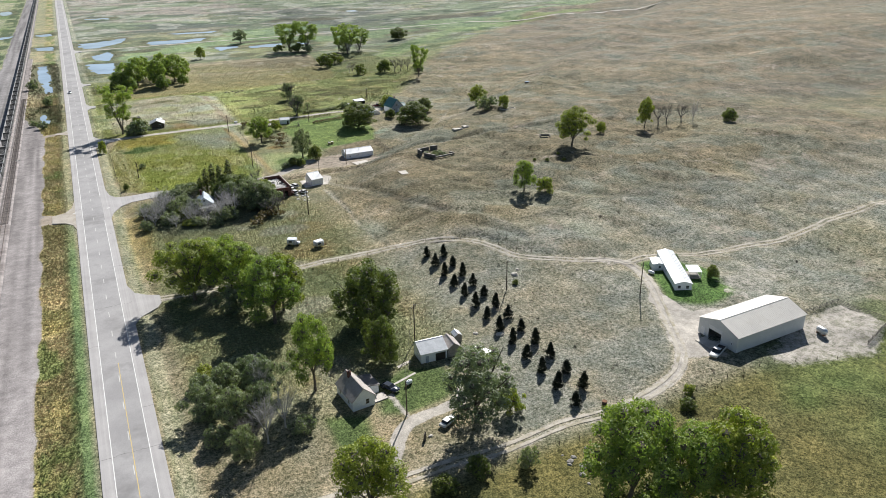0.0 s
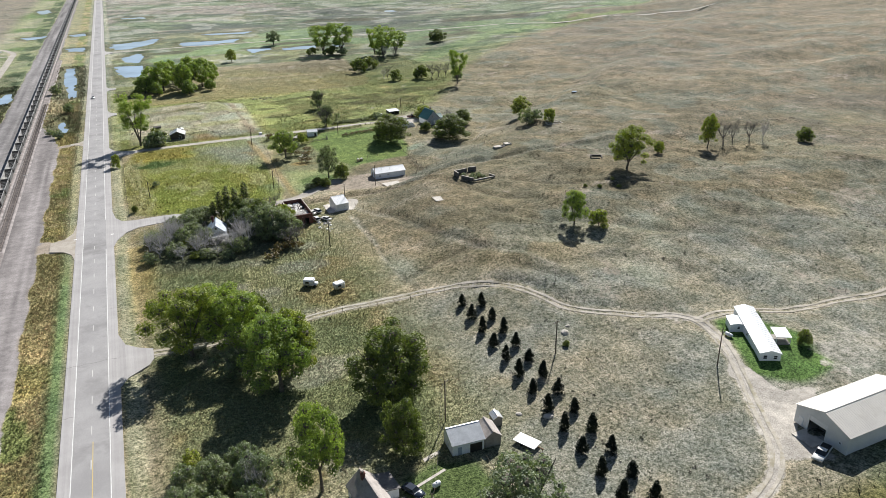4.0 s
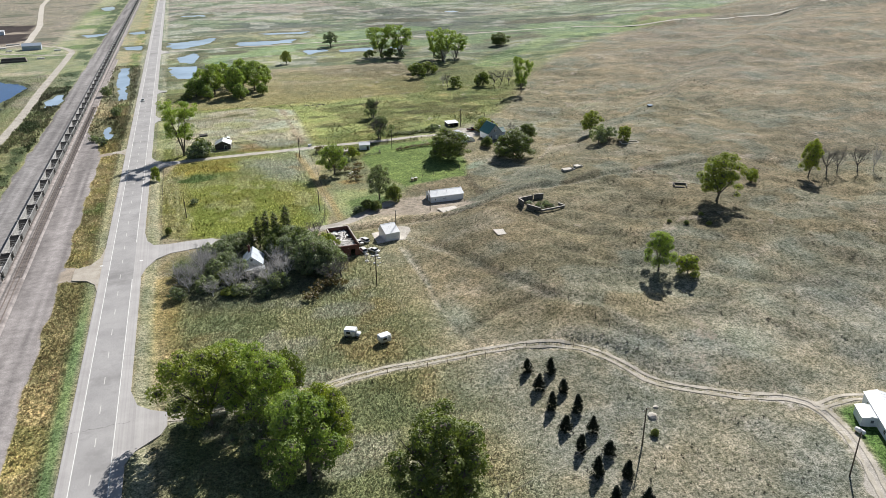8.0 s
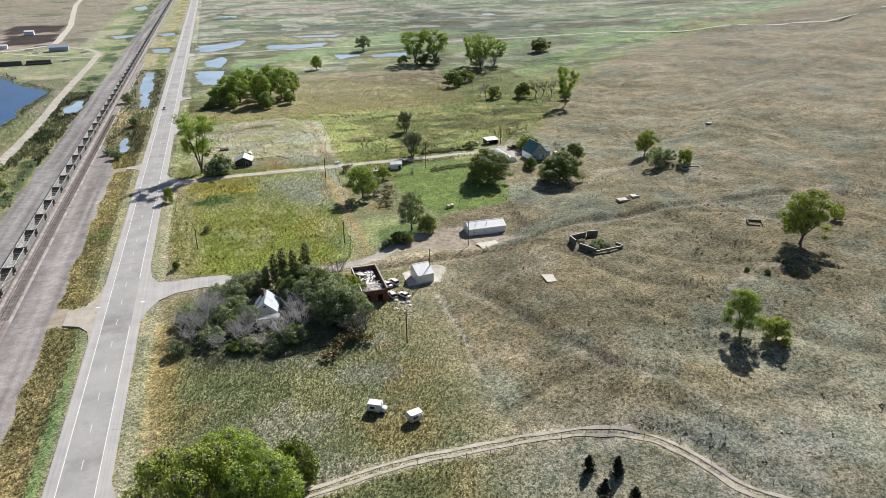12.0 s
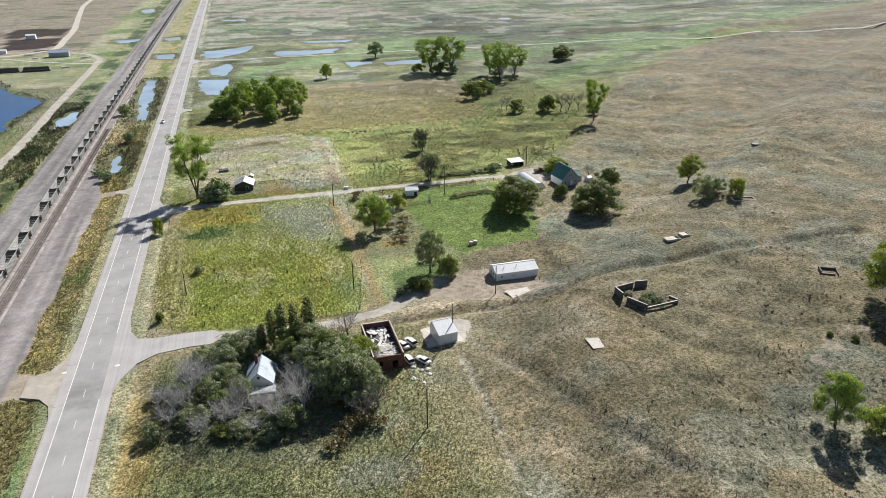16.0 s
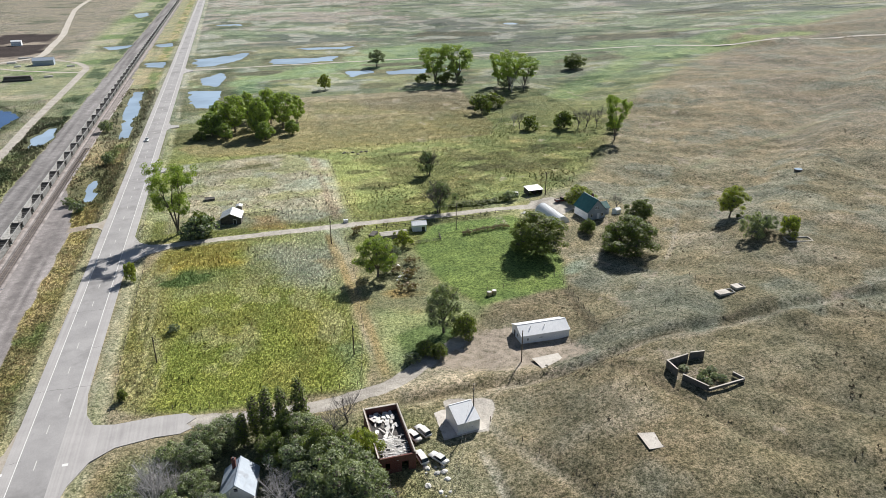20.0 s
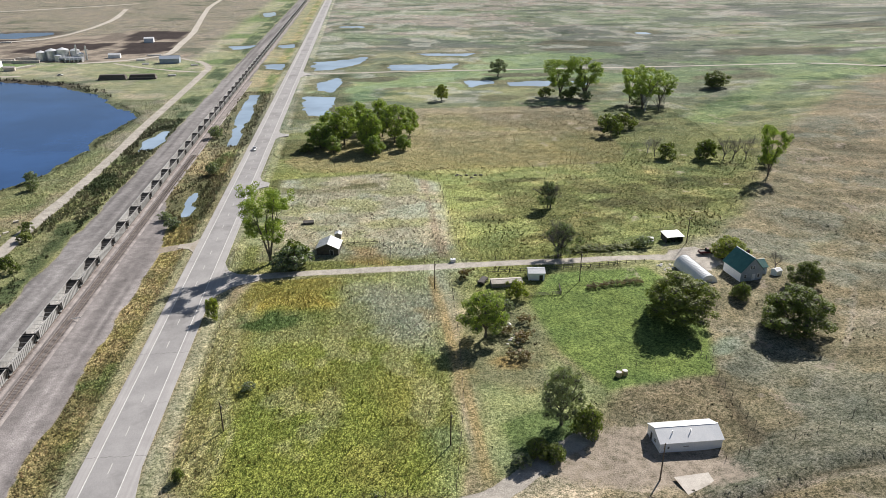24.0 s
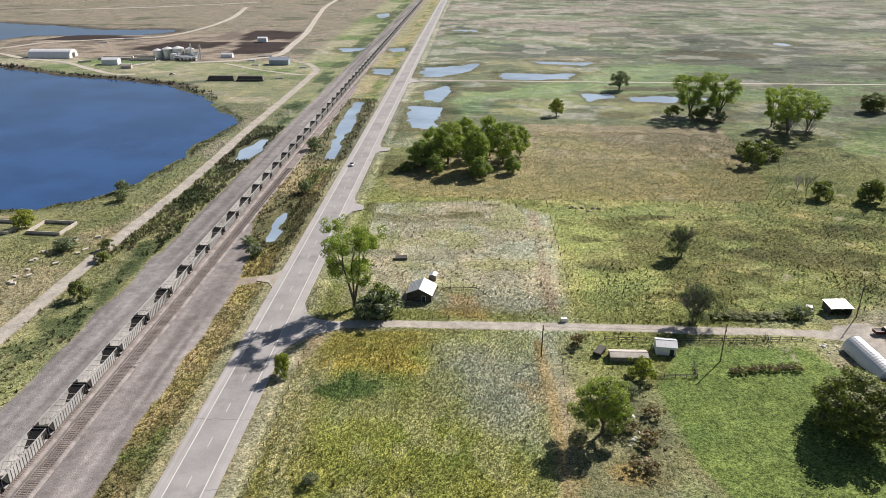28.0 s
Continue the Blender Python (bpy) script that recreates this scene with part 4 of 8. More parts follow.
    # Far meadow paled for haze; middle and far west lighter, east slopes darker.
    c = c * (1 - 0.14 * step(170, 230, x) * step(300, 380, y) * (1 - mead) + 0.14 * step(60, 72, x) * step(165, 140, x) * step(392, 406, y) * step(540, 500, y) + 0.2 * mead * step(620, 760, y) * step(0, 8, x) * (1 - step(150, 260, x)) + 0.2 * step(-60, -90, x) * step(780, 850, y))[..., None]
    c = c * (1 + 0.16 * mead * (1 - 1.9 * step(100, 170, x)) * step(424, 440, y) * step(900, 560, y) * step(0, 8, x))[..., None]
    bare, soil = np.zeros(x.shape), np.empty(x.shape + (3,))
    soil[:] = SOIL

    def strip_bare(d, half, colour, level=1.0, edge=1.0):
        nonlocal bare, soil
        w = step(half + edge, half - edge * 0.4, d) * level
        soil = np.where((w > bare)[..., None] & (w > 0.02)[..., None], colour, soil)
        bare = np.maximum(bare, w)

    def area_bare(poly, colour, level=1.0, edge=3.0):
        strip_bare(area(poly, x, y) + 0.6 * wob, 0.0, colour, level, edge)

    for line, half, colour, level in ((LANE_N, 1.7, GRAVEL, 1.0), (LANE_MID, 2.0, GRAVEL * 0.9, 0.9), (WEST_ROAD, 2.3, GRAVEL * 0.97, 1.0), (CROSS_ROAD, 2.2, GRAVEL * 0.8, 0.5), (RAIL_X, 2.0, SOIL * 1.05, 0.9), (WEST_APRON, 5.0, SOIL, 1.0), (BARN_LANE, 2.8, GRAVEL, 1.0), (FARM_DRIVE, 1.4, GRAVEL, 0.95), (CAR_DRIVE, 0.9, GRAVEL, 0.6)):
        strip_bare(along(line, x, y), half, colour, level)
    for line, level in ((TRACK_MAIN, 0.55), (TRACK_EAST, 0.5)):
        d = along(line, x, y)
        strip_bare(d, 1.75, GRAVEL * 0.95, level * (0.55 + 0.45 * step(0.2, 1.0, d)), 0.9)
        lay(STRAW * 0.95, step(3.2, 1.4, d) * 0.7)
    d = along([(118, 183), (112, 150), (116, 140), (132, 128)], x, y)
    strip_bare(d, 1.2, SOIL * 1.1, 0.35, 1.5)
    strip_bare(np.where((y < 170) & (y > 104) & (x > 100), along(TRACK_MAIN, x, y), 99), 1.7, GRAVEL, 0.62, 1.4)
    for poly, colour, level, edge in ((HOOP_YARD, SOIL * 1.02, 0.56, 7.0), (CORRAL, GRAVEL * 0.9, 0.55, 7.0), (BARN_PAD, GRAVEL, 0.9, 3.0), ([(160, 140), (182, 146), (188, 136), (166, 124)], GRAVEL * 0.92, 0.42, 5.0), ([(166, 410), (156, 405), (150, 419), (160, 422)], GRAVEL, 0.8, 2.0), ([(80, 290), (88, 288), (91, 298), (82, 300)], GRAVEL, 0.85, 1.5)):
        area_bare(poly, colour, level, edge)
    # rail yard: ballast, service road
    edge_e = -22.5 - 13.5 * step(438, 520, y) + wob * 0.35
    yard = step(0.8, -0.8, x - edge_e) * step(-57.5, -54.5, x + 0.45 * wob)
    soil = np.where((yard > 0.3)[..., None], np.where((x > -33)[..., None], SOIL * np.array((0.86, 0.93, 1.12)), BALLAST), soil)
    bare = np.maximum(bare, yard * (1 - 0.25 * step(0.5, 0.62, n2) * step(-46, -50, x)))
    lanes = np.clip(0.35 + 1.3 * fractal(x * 5 + 3 * n1, y * 0.1, 9, 85, 3), 0.6, 1.3) * (0.8 + 0.4 * fractal(x, y * 0.4, 10, 86))
    soil = np.where((yard > 0.3)[..., None], soil * lanes[..., None], soil)
    # dark stock pens and works yard beyond the lake
    pens = step(3, -3, area([(-400, 930), (-340, 890), (-240, 862), (-192, 862), (-165, 866), (-126, 905), (-140, 1095), (-203, 1100), (-280, 1030), (-320, 1040), (-377, 1050), (-432, 985)], x, y) + 2 * wob)
    dark = 0
    for poly in ([(-203, 1095), (-144, 1082), (-141, 1014), (-197, 1009)], [(-190, 992), (-138, 996), (-134, 922), (-173, 908)], [(-278, 930), (-256, 992), (-196, 990), (-206, 944), (-253, 925)], [(-400, 985), (-377, 1040), (-305, 1030), (-302, 1012), (-340, 992)]):
        dark = dark + step(3, -3, area(poly, x, y) + wob)
    soil = np.where((pens > 0.3)[..., None], np.where((dark > 0.4)[..., None], DARK_SOIL * (0.8 + 0.8 * n2[..., None]), np.where((n2 > 0.47)[..., None], SOIL * 1.05, np.array((0.19, 0.16, 0.135)))), soil)
    bare = np.maximum(bare, pens * (0.55 + 0.45 * np.clip(dark, 0, 1)))
    bare = np.maximum(bare, step(0.66, 0.74, fractal(x, y, 9, 81)) * step(90, 140, x) * 0.45)
    tilled = np.clip(step(6, -6, area(MEADOW, x, y) + wob) * step(700, 520, y) + step(2, -2, area(YELLOW_FIELD, x, y)) + step(2, -2, area(LAWN, x, y)) + step(104, 96, y) - step(3, -3, area(PADDOCK, x, y)) - pf, 0, 1) * step(2, 4, x)
    c = c * np.array((1.08, 1.12, 1.38)) * (1 - tilled[..., None] * np.array((0.02, -0.02, 0.22)))
    growth = np.clip(f * 0 + step(1.5, -1.5, area(YELLOW_FIELD, x, y)) * 0.9 + weeds * 0.8 + mead * 0.45 + ditch * 0.9 + 0.25, 0, 1) * (1 - np.clip(bare, 0, 1))
    growth = growth * (1 - 0.8 * step(1.2, -1.2, area(LAWN, x, y)))
    wet = mead * step(422, 440, y) * (1 - 0.75 * step(2, -2, area(BROWN_FIELD, x, y)) - 0.5 * step(2, -2, area(PADDOCK, x, y))) * step(-2, 2, x) + step(-95, -105, x) * 0.8
    return c, bare, soil, growth, np.clip(wet, 0, 1)


GRID = {}


def cover_near(x, y):
    """Plant colour, bare mask, growth and pond depth at many places, between the points of the ground's sheet."""
    i = np.clip(np.searchsorted(GRID["gx"], x) - 1, 0, len(GRID["gx"]) - 2)
    j = np.clip(np.searchsorted(GRID["gy"], y) - 1, 0, len(GRID["gy"]) - 2)
    u = (x - GRID["gx"][i]) / (GRID["gx"][i + 1] - GRID["gx"][i])
    v = (y - GRID["gy"][j]) / (GRID["gy"][j + 1] - GRID["gy"][j])
    out = []
    for key in ("c", "bare", "growth", "dip"):
        a = GRID[key]
        uu, vv = (u[:, None], v[:, None]) if a.ndim == 3 else (u, v)
        out.append((a[j, i] * (1 - uu) + a[j, i + 1] * uu) * (1 - vv) + (a[j + 1, i] * (1 - uu) + a[j + 1, i + 1] * uu) * vv)
    return out


def build_ground():
    west = np.concatenate([-440 - np.geomspace(8, 3600, 32)[::-1], np.arange(-440, -90, 6.0)])
    east = np.concatenate([np.arange(301.5, 520, 7.0), 520 + np.geomspace(6, 4000, 44)])
    gx = np.concatenate([west, np.arange(-90, 300, 1.25), east])
    gy = np.concatenate([np.linspace(-600, 40, 14), np.arange(48, 560, 1.25), np.arange(560, 1000, 3.5), np.arange(1000, 1900, 11.0), 1900 + np.geomspace(12, 3000, 34)])
    X, Y = np.meshgrid(gx, gy)
    dip = pond_dip(X, Y)
    Z = ground_z(X, Y) - dip
    ny, nx = X.shape
    co = np.stack([X, Y, Z], -1).reshape(-1, 3)
    i = (np.arange(ny - 1)[:, None] * nx + np.arange(nx - 1)[None, :]).ravel()
    quads = np.stack([i, i + 1, i + nx + 1, i + nx], 1)
    me = bpy.data.meshes.new("ground")
    me.vertices.add(len(co))
    me.vertices.foreach_set("co", co.ravel())
    me.loops.add(quads.size)
    me.loops.foreach_set("vertex_index", quads.ravel())
    me.polygons.add(len(quads))
    me.polygons.foreach_set("loop_start", np.arange(len(quads)) * 4)
    me.update(calc_edges=True)
    me.polygons.foreach_set("use_smooth", np.ones(len(quads), bool))
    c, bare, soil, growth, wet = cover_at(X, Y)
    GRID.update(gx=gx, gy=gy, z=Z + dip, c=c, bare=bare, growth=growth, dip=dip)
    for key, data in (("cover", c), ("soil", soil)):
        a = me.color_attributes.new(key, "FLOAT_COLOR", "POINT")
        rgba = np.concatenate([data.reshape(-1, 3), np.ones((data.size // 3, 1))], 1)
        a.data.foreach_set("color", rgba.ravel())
    for key, data in (("bare", bare), ("lush", growth), ("wet", wet)):
        a = me.attributes.new(key, "FLOAT", "POINT")
        a.data.foreach_set("value", data.ravel())
    me.materials.append(M["ground"])
    return tagged(new("ground", me), "rolling dry prairie, green meadows, weedy fields and dirt tracks", "ground", kind="structure")


ground = build_ground()


# ---- small builders ----
def part(name, bm, mat, parent=None, label="", smooth=False):
    me = bpy.data.meshes.new(name)
    if smooth:
        for f in bm.faces:
            f.smooth = True
    bm.to_mesh(me)
    bm.free()
    me.materials.append(M[mat] if isinstance(mat, str) else mat)
    ob = new(name, me)
    ob.parent = parent
    if label:
        ob["label"] = label
    return ob


def again(ob, parent, m, name=None):
    """Another object on the same mesh."""
    o = new(name or ob.name.split(".")[0], ob.data)
    o.parent = parent
    o.matrix_basis = m
    return o


def base(name, x, y, yaw=0.0, dz=0.0, scale=(1, 1, 1), z=None):
    e = new(name)
    e.empty_display_size = 0.5
    e.matrix_world = Matrix.Translation((x, y, (land(x, y) if z is None else z) + dz)) @ Matrix.Rotation(radians(yaw), 4, "Z") @ Matrix.Diagonal((*scale, 1))
    return e


def box(bm, x0, x1, y0, y1, z0, z1):
    v = [bm.verts.new((x, y, z)) for z in (z0, z1) for x, y in ((x0, y0), (x1, y0), (x1, y1), (x0, y1))]
    for f in ((3, 2, 1, 0), (4, 5, 6, 7), (0, 1, 5, 4), (1, 2, 6, 5), (2, 3, 7, 6), (3, 0, 4, 7)):
        bm.faces.new([v[k] for k in f])
    return v


def boxes(*dims):
    bm = bmesh.new()
    for d in dims:
        box(bm, *d)
    return bm


def prism(bm, outline, z0, z1):
    """An upright solid on an outline of (x, y)."""
    lo = [bm.verts.new((x, y, z0)) for x, y in outline]
    hi = [bm.verts.new((x, y, z1)) for x, y in outline]
    bm.faces.new(lo[::-1])
    bm.faces.new(hi)
    for k in range(len(outline)):
        n = (k + 1) % len(outline)
        bm.faces.new((lo[k], lo[n], hi[n], hi[k]))


def extrude_x(bm, outline, x0, x1):
    """A solid of the profile (y, z), drawn from x0 to x1."""
    a = [bm.verts.new((x0, y, z)) for y, z in outline]
    b = [bm.verts.new((x1, y, z)) for y, z in outline]
    bm.faces.new(a[::-1])
    bm.faces.new(b)
    for k in range(len(outline)):
        n = (k + 1) % len(outline)
        bm.faces.new((a[k], a[n], b[n], b[k]))


def rod(bm, p, q, r0, r1=None, n=6, cap=True):
    p, q = Vector(p), Vector(q)
    r1 = r0 if r1 is None else r1
    d = (q - p).normalized()
    u = d.orthogonal().normalized()
    v = d.cross(u)
    a, b = [], []
    for k in range(n):
        w = u * math.cos(2 * math.pi * k / n) + v * math.sin(2 * math.pi * k / n)
        a.append(bm.verts.new(p + w * r0))
        b.append(bm.verts.new(q + w * r1))
    for k in range(n):
        m2 = (k + 1) % n
        bm.faces.new((a[k], a[m2], b[m2], b[k]))
    if cap:
        bm.faces.new(b)
        bm.faces.new(a[::-1])


def sheet(name, outline, z, mat, label, category, kind="structure"):
    bm = bmesh.new()
    prism(bm, outline, z - 0.03, z)
    return tagged(part(name, bm, mat), label, category, kind=kind)


# ---- water ----
for key, poly in PONDS.items():
    cx, cy = sum(p[0] for p in poly) / len(poly), sum(p[1] for p in poly) / len(poly)
    grown = []
    for k in range(len(poly)):
        (ax, ay), (bx, by), (qx, qy) = poly[k - 1], poly[k], poly[(k + 1) % len(poly)]
        d = Vector((bx - cx, by - cy))
        d = d.normalized() * 4.5
        grown.append((bx + d.x, by + d.y))
    big = key in ("lake", "far_lake")
    # Ponds show the sky mostly through their pale base colour.
    sheet(key, grown, -0.55, "lake" if big else "pond", "deep blue lake with a weedy shore" if big else "shallow pond in the wet meadow, pale sky reflection painted in", "lake" if big else "pond")

# ---- highway ----
Y0, Y1 = -500.0, 3400.0


def ribbon(bm, x0, x1, y0, y1, z, drop=0.25):
    v = box(bm, x0, x1, y0, y1, z - drop, z)
    return v


bm = bmesh.new()
ribbon(bm, ROAD_W, ROAD_E, Y0, Y1, 0.16, 0.6)
road = tagged(part("road", bm, "asphalt"), "straight two-lane highway of sun-bleached grey asphalt", "road", kind="structure")


bm = bmesh.new()
ribbon(bm, LINE_W - 0.15, LINE_E + 0.15, Y0, Y1, 0.164, 0.02)
part("lane_surface", bm, "lane", road, "darker worn driving lanes")


def apron(name, outline, z=0.15, mat="asphalt", label="paved turnout joining the highway"):
    bm = bmesh.new()
    prism(bm, outline, z - 0.5, z)
    return tagged(part(name, bm, mat), label, "pavement", kind="structure")


apron("pavement", [(1.2, 288), (2.5, 294), (5.5, 300.5), (10, 304), (18, 305.4), (23, 305.2), (25.5, 306.6), (24.2, 308.4), (26.2, 310.2), (24, 312.6), (18, 313), (9, 312.5), (4.5, 313.5), (2.4, 318), (1.2, 328)])
apron("pavement.001", [(-10.8, 281), (-12, 287), (-14.5, 290.5), (-19, 292.5), (-19, 301), (-14.5, 303), (-12, 308), (-10.8, 318)], 0.13, "gravel", "gravel turnout towards the rail yard")
apron("pavement.002", [(1.2, 195), (3.2, 199), (8.2, 203), (9.5, 206), (9.5, 211), (6, 213), (3, 216), (1.2, 223)])
apron("pavement.003", [(1.2, 400), (3, 404), (7, 409), (14, 412.5), (14, 416.5), (7, 418), (3.5, 421), (1.2, 428)])
apron("pavement.004", [(1.2, 500), (3, 505), (6.5, 507.5), (6.5, 512), (3, 515), (1.2, 522)])
apron("pavement.005", [(1.2, 588), (3, 592), (7.5, 594), (7.5, 598), (3, 600), (1.2, 606)])
apron("pavement.006", [(1.2, 774), (3, 780), (8, 785), (8, 790), (3, 795), (1.2, 804)])
apron("pavement.007", [(-10.8, 437), (-13, 440.5), (-17, 441.5), (-17, 445), (-13, 446), (-10.8, 450)], 0.13, "gravel", "dirt turnout towards the rail yard")

bm = bmesh.new()
for x, spans in ((LINE_W, ((Y0, 281), (318, Y1))), (LINE_E, ((Y0, 287), (318, Y1)))):
    for a, b in (((Y0, Y1),) if x == LINE_W else spans):
        ribbon(bm, x - 0.09, x + 0.09, a, b, 0.168, 0.02)
lines = tagged(part("trim", bm, "white_line"), "white edge lines painted on the highway", "road marking", kind="structure")
bm = bmesh.new()
mid = (LINE_W + LINE_E) / 2
y = -480.0
while y < 900:
    ribbon(bm, mid - 0.09, mid + 0.09, y, y + 3.2, 0.168, 0.02)
    y += 12.2
part("dash_line", bm, "worn_dash", lines, "worn pale dashes of the centre line")
bm = bmesh.new()
ribbon(bm, mid + 0.22, mid + 0.38, Y0, 176, 0.168, 0.02)
part("solid_line", bm, "yellow_line", lines, "yellow no-passing line")
bm = bmesh.new()
for x in (ROAD_W + 0.5, ROAD_E - 0.5):
    ribbon(bm, x - 1.2 if x < -5 else x - 0.4, x - 0.2 if x < -5 else x + 0.7, 300.6, 301.4, 0.168, 0.02)
part("stop_bar", bm, "white_line", lines)
bm = bmesh.new()
rng = random.Random(4)
y = 60.0
while y < 620:
    a = rng.choice((0, 1, 2))
    x0, x1 = ((ROAD_W, LINE_W), (LINE_E, ROAD_E), (ROAD_W, ROAD_E))[a]
    px = x0
    py = y
    while px < x1:
        nx, ny = px + 0.6, y + rng.uniform(-0.25, 0.25)
        v = [bm.verts.new(p) for p in ((px, py - 0.035, 0.166), (nx, ny - 0.035, 0.166), (nx, ny + 0.035, 0.166), (px, py + 0.035, 0.166))]
        bm.faces.new(v)
        px, py = nx, ny
    y += rng.uniform(14, 34)
part("crack_seal", bm, "crack", lines, "dark sealed cracks")

# ---- railway: embankments, ties, rails ----
TRAIN_X, SIDING_X = -39.8, -35.2


def track_bed(name, x, y0, y1):
    bm = bmesh.new()
    prof = ((-2.6, -0.3), (-1.6, 0.32), (1.6, 0.32), (2.6, -0.3))
    a = [bm.verts.new((x + p, y0, z)) for p, z in prof]
    b = [bm.verts.new((x + p, y1, z)) for p, z in prof]
    for k in range(3):
        bm.faces.new((a[k], b[k], b[k + 1], a[k + 1]))
    bm.faces.new(a)
    bm.faces.new(b[::-1])
    return tagged(part(name, bm, "ballast"), "ballast bank of crushed grey stone", "railway bed", kind="structure")


bed_1, bed_2 = track_bed("track_bed", TRAIN_X, 0, 2600), track_bed("track_bed", SIDING_X, 0, 760)
for x, y1 in ((TRAIN_X, 2600), (SIDING_X, 755)):
    tr = tagged(new("railway_track"), "railway track of rusty rails on wooden ties", "railway track", kind="structure")
    for dx in (-0.72, 0.72):
        bm = bmesh.new()
        box(bm, x + dx - 0.075, x + dx + 0.075, 0, y1, 0.38, 0.42)
        box(bm, x + dx - 0.03, x + dx + 0.03, 0, y1, 0.42, 0.53)
        box(bm, x + dx - 0.04, x + dx + 0.04, 0, y1, 0.53, 0.57)
        part("rail", bm, "rail", tr)
    tie = None
    rest = bmesh.new()
    k = 0
    y = 300.0
    while y < (560 if x == SIDING_X else 380):
        if k < 290 and x == SIDING_X:
            m = Matrix.Translation((x, y, 0.34)) @ Matrix.Rotation(radians(rng.uniform(-1.5, 1.5)), 4, "Z")
            if tie is None:
                tie = part("tie", boxes((-1.3, 1.3, -0.12, 0.12, -0.1, 0.05)), "tie", tr)
                tie.matrix_basis = m
            else:
                again(tie, tr, m)
        else:
            box(rest, x - 1.3, x + 1.3, y - 0.12, y + 0.12, 0.24, 0.39)
        k += 1
        y += 0.62
    tagged(part("ties", rest, "tie", tr), kind="stuff")


# ---- wheel ruts of the farm tracks ----
def wheel_ruts(line, label):
    pts = [p for a, b in zip(line, line[1:]) for p in [(a[0] + (b[0] - a[0]) * k / 4, a[1] + (b[1] - a[1]) * k / 4) for k in range(4)]]
    for side in (-0.92, 0.92):
        bm = bmesh.new()
        last = None
        for k, (a, b) in enumerate(zip(pts, pts[1:])):
            d = Vector((b[0] - a[0], b[1] - a[1], 0)).normalized()
            n = Vector((-d.y, d.x, 0))
            c = Vector((a[0], a[1], 0)) + n * (side + 0.18 * noise.noise(Vector((a[0] * 0.2, a[1] * 0.2, side))))
            w = 0.42 + 0.26 * noise.noise(Vector((a[0] * 0.33, a[1] * 0.33, side * 3)))
            pair = []
            for s in (-w, w):
                p = c + n * s
                pair.append(bm.verts.new((p.x, p.y, land(p.x, p.y) + 0.1)))
            if last and w > 0.22:
                bm.faces.new((last[0], pair[0], pair[1], last[1]))
            last = pair
        tagged(part("track_rut", bm, "rut"), label, "track", kind="structure")


wheel_ruts(TRACK_MAIN, "pale sandy wheel rut of a farm track")
wheel_ruts(TRACK_EAST, "faint pale wheel rut over dry grass")


def ribbon(name, line, half, lift, label):
    """A gravel road of even width over the ground, with ragged edges."""
    bm = bmesh.new()
    last = None
    for k, (a, b) in enumerate(zip(line, line[1:])):
        d = Vector((b[0] - a[0], b[1] - a[1], 0)).normalized()
        n = Vector((-d.y, d.x, 0))
        pair = []
        for s in (-1, 1):
            p = Vector((a[0], a[1], 0)) + n * s * half * (1 + 0.35 * noise.noise(Vector((a[0] * 0.07, a[1] * 0.07, s))))
            pair.append(bm.verts.new((p.x, p.y, land(p.x, p.y) + lift)))
        if last:
            bm.faces.new((last[0], pair[0], pair[1], last[1]))
        last = pair
    tagged(part(name, bm, "far_gravel"), label, "road", kind="structure")


ribbon("gravel_road", PLANT_ROAD, 3.4, 0.2, "pale gravel road past the works")
ribbon("gravel_road", SHORE_ROAD, 2.6, 0.2, "pale gravel road along the lake shore")
ribbon("gravel_road", BACK_ROAD, 3.4, 0.25, "pale gravel road over the dry flats")
ribbon("gravel_road", LOOP_ROAD, 1.8, 0.2, "narrow gravel loop by the blue-grey building")
ribbon("gravel_road", DYKE_ROAD, 4.5, 0.3, "far white gravel dyke")
ribbon("gravel_road", CROSS_ROAD, 1.7, 0.2, "narrow gravel road across the wet meadow")

# ---- trees ----
def mesh_of(name, verts, faces, mat):
    me = bpy.data.meshes.new(name)
    me.from_pydata(verts, [], faces)
    me.materials.append(M[mat])
    return me


def leaf_cloud(rng, centres, radii, per, size, flat=0.75):
    """Many small folded leaf sprays round the centres of clumps."""
    cs, rs = np.repeat(np.array(centres), per, 0), np.repeat(np.array(radii), per)
    n = len(cs)
    d = rng.normal(size=(n, 3))
    d /= np.linalg.norm(d, axis=1)[:, None]
    p = cs + d * (rs * rng.uniform(0.35, 1.0, n) ** 0.6)[:, None] * np.array((1, 1, flat))
    nrm = d * 0.7 + rng.normal(size=(n, 3)) * 0.6 + np.array((0, 0, 0.35))
    nrm /= np.linalg.norm(nrm, axis=1)[:, None]
    a = np.cross(nrm, rng.normal(size=(n, 3)))
    a /= np.linalg.norm(a, axis=1)[:, None]
    b = np.cross(nrm, a)
    s = size * rng.uniform(0.55, 1.3, n)[:, None]
    verts = np.stack([p - a * s, p + b * s * 0.55 + nrm * s * 0.12, p + a * s, p - b * s * 0.55 + nrm * s * 0.12], 1).reshape(-1, 3)
    f = np.arange(n)[:, None] * 4 + np.arange(4)[None]
    return verts, f


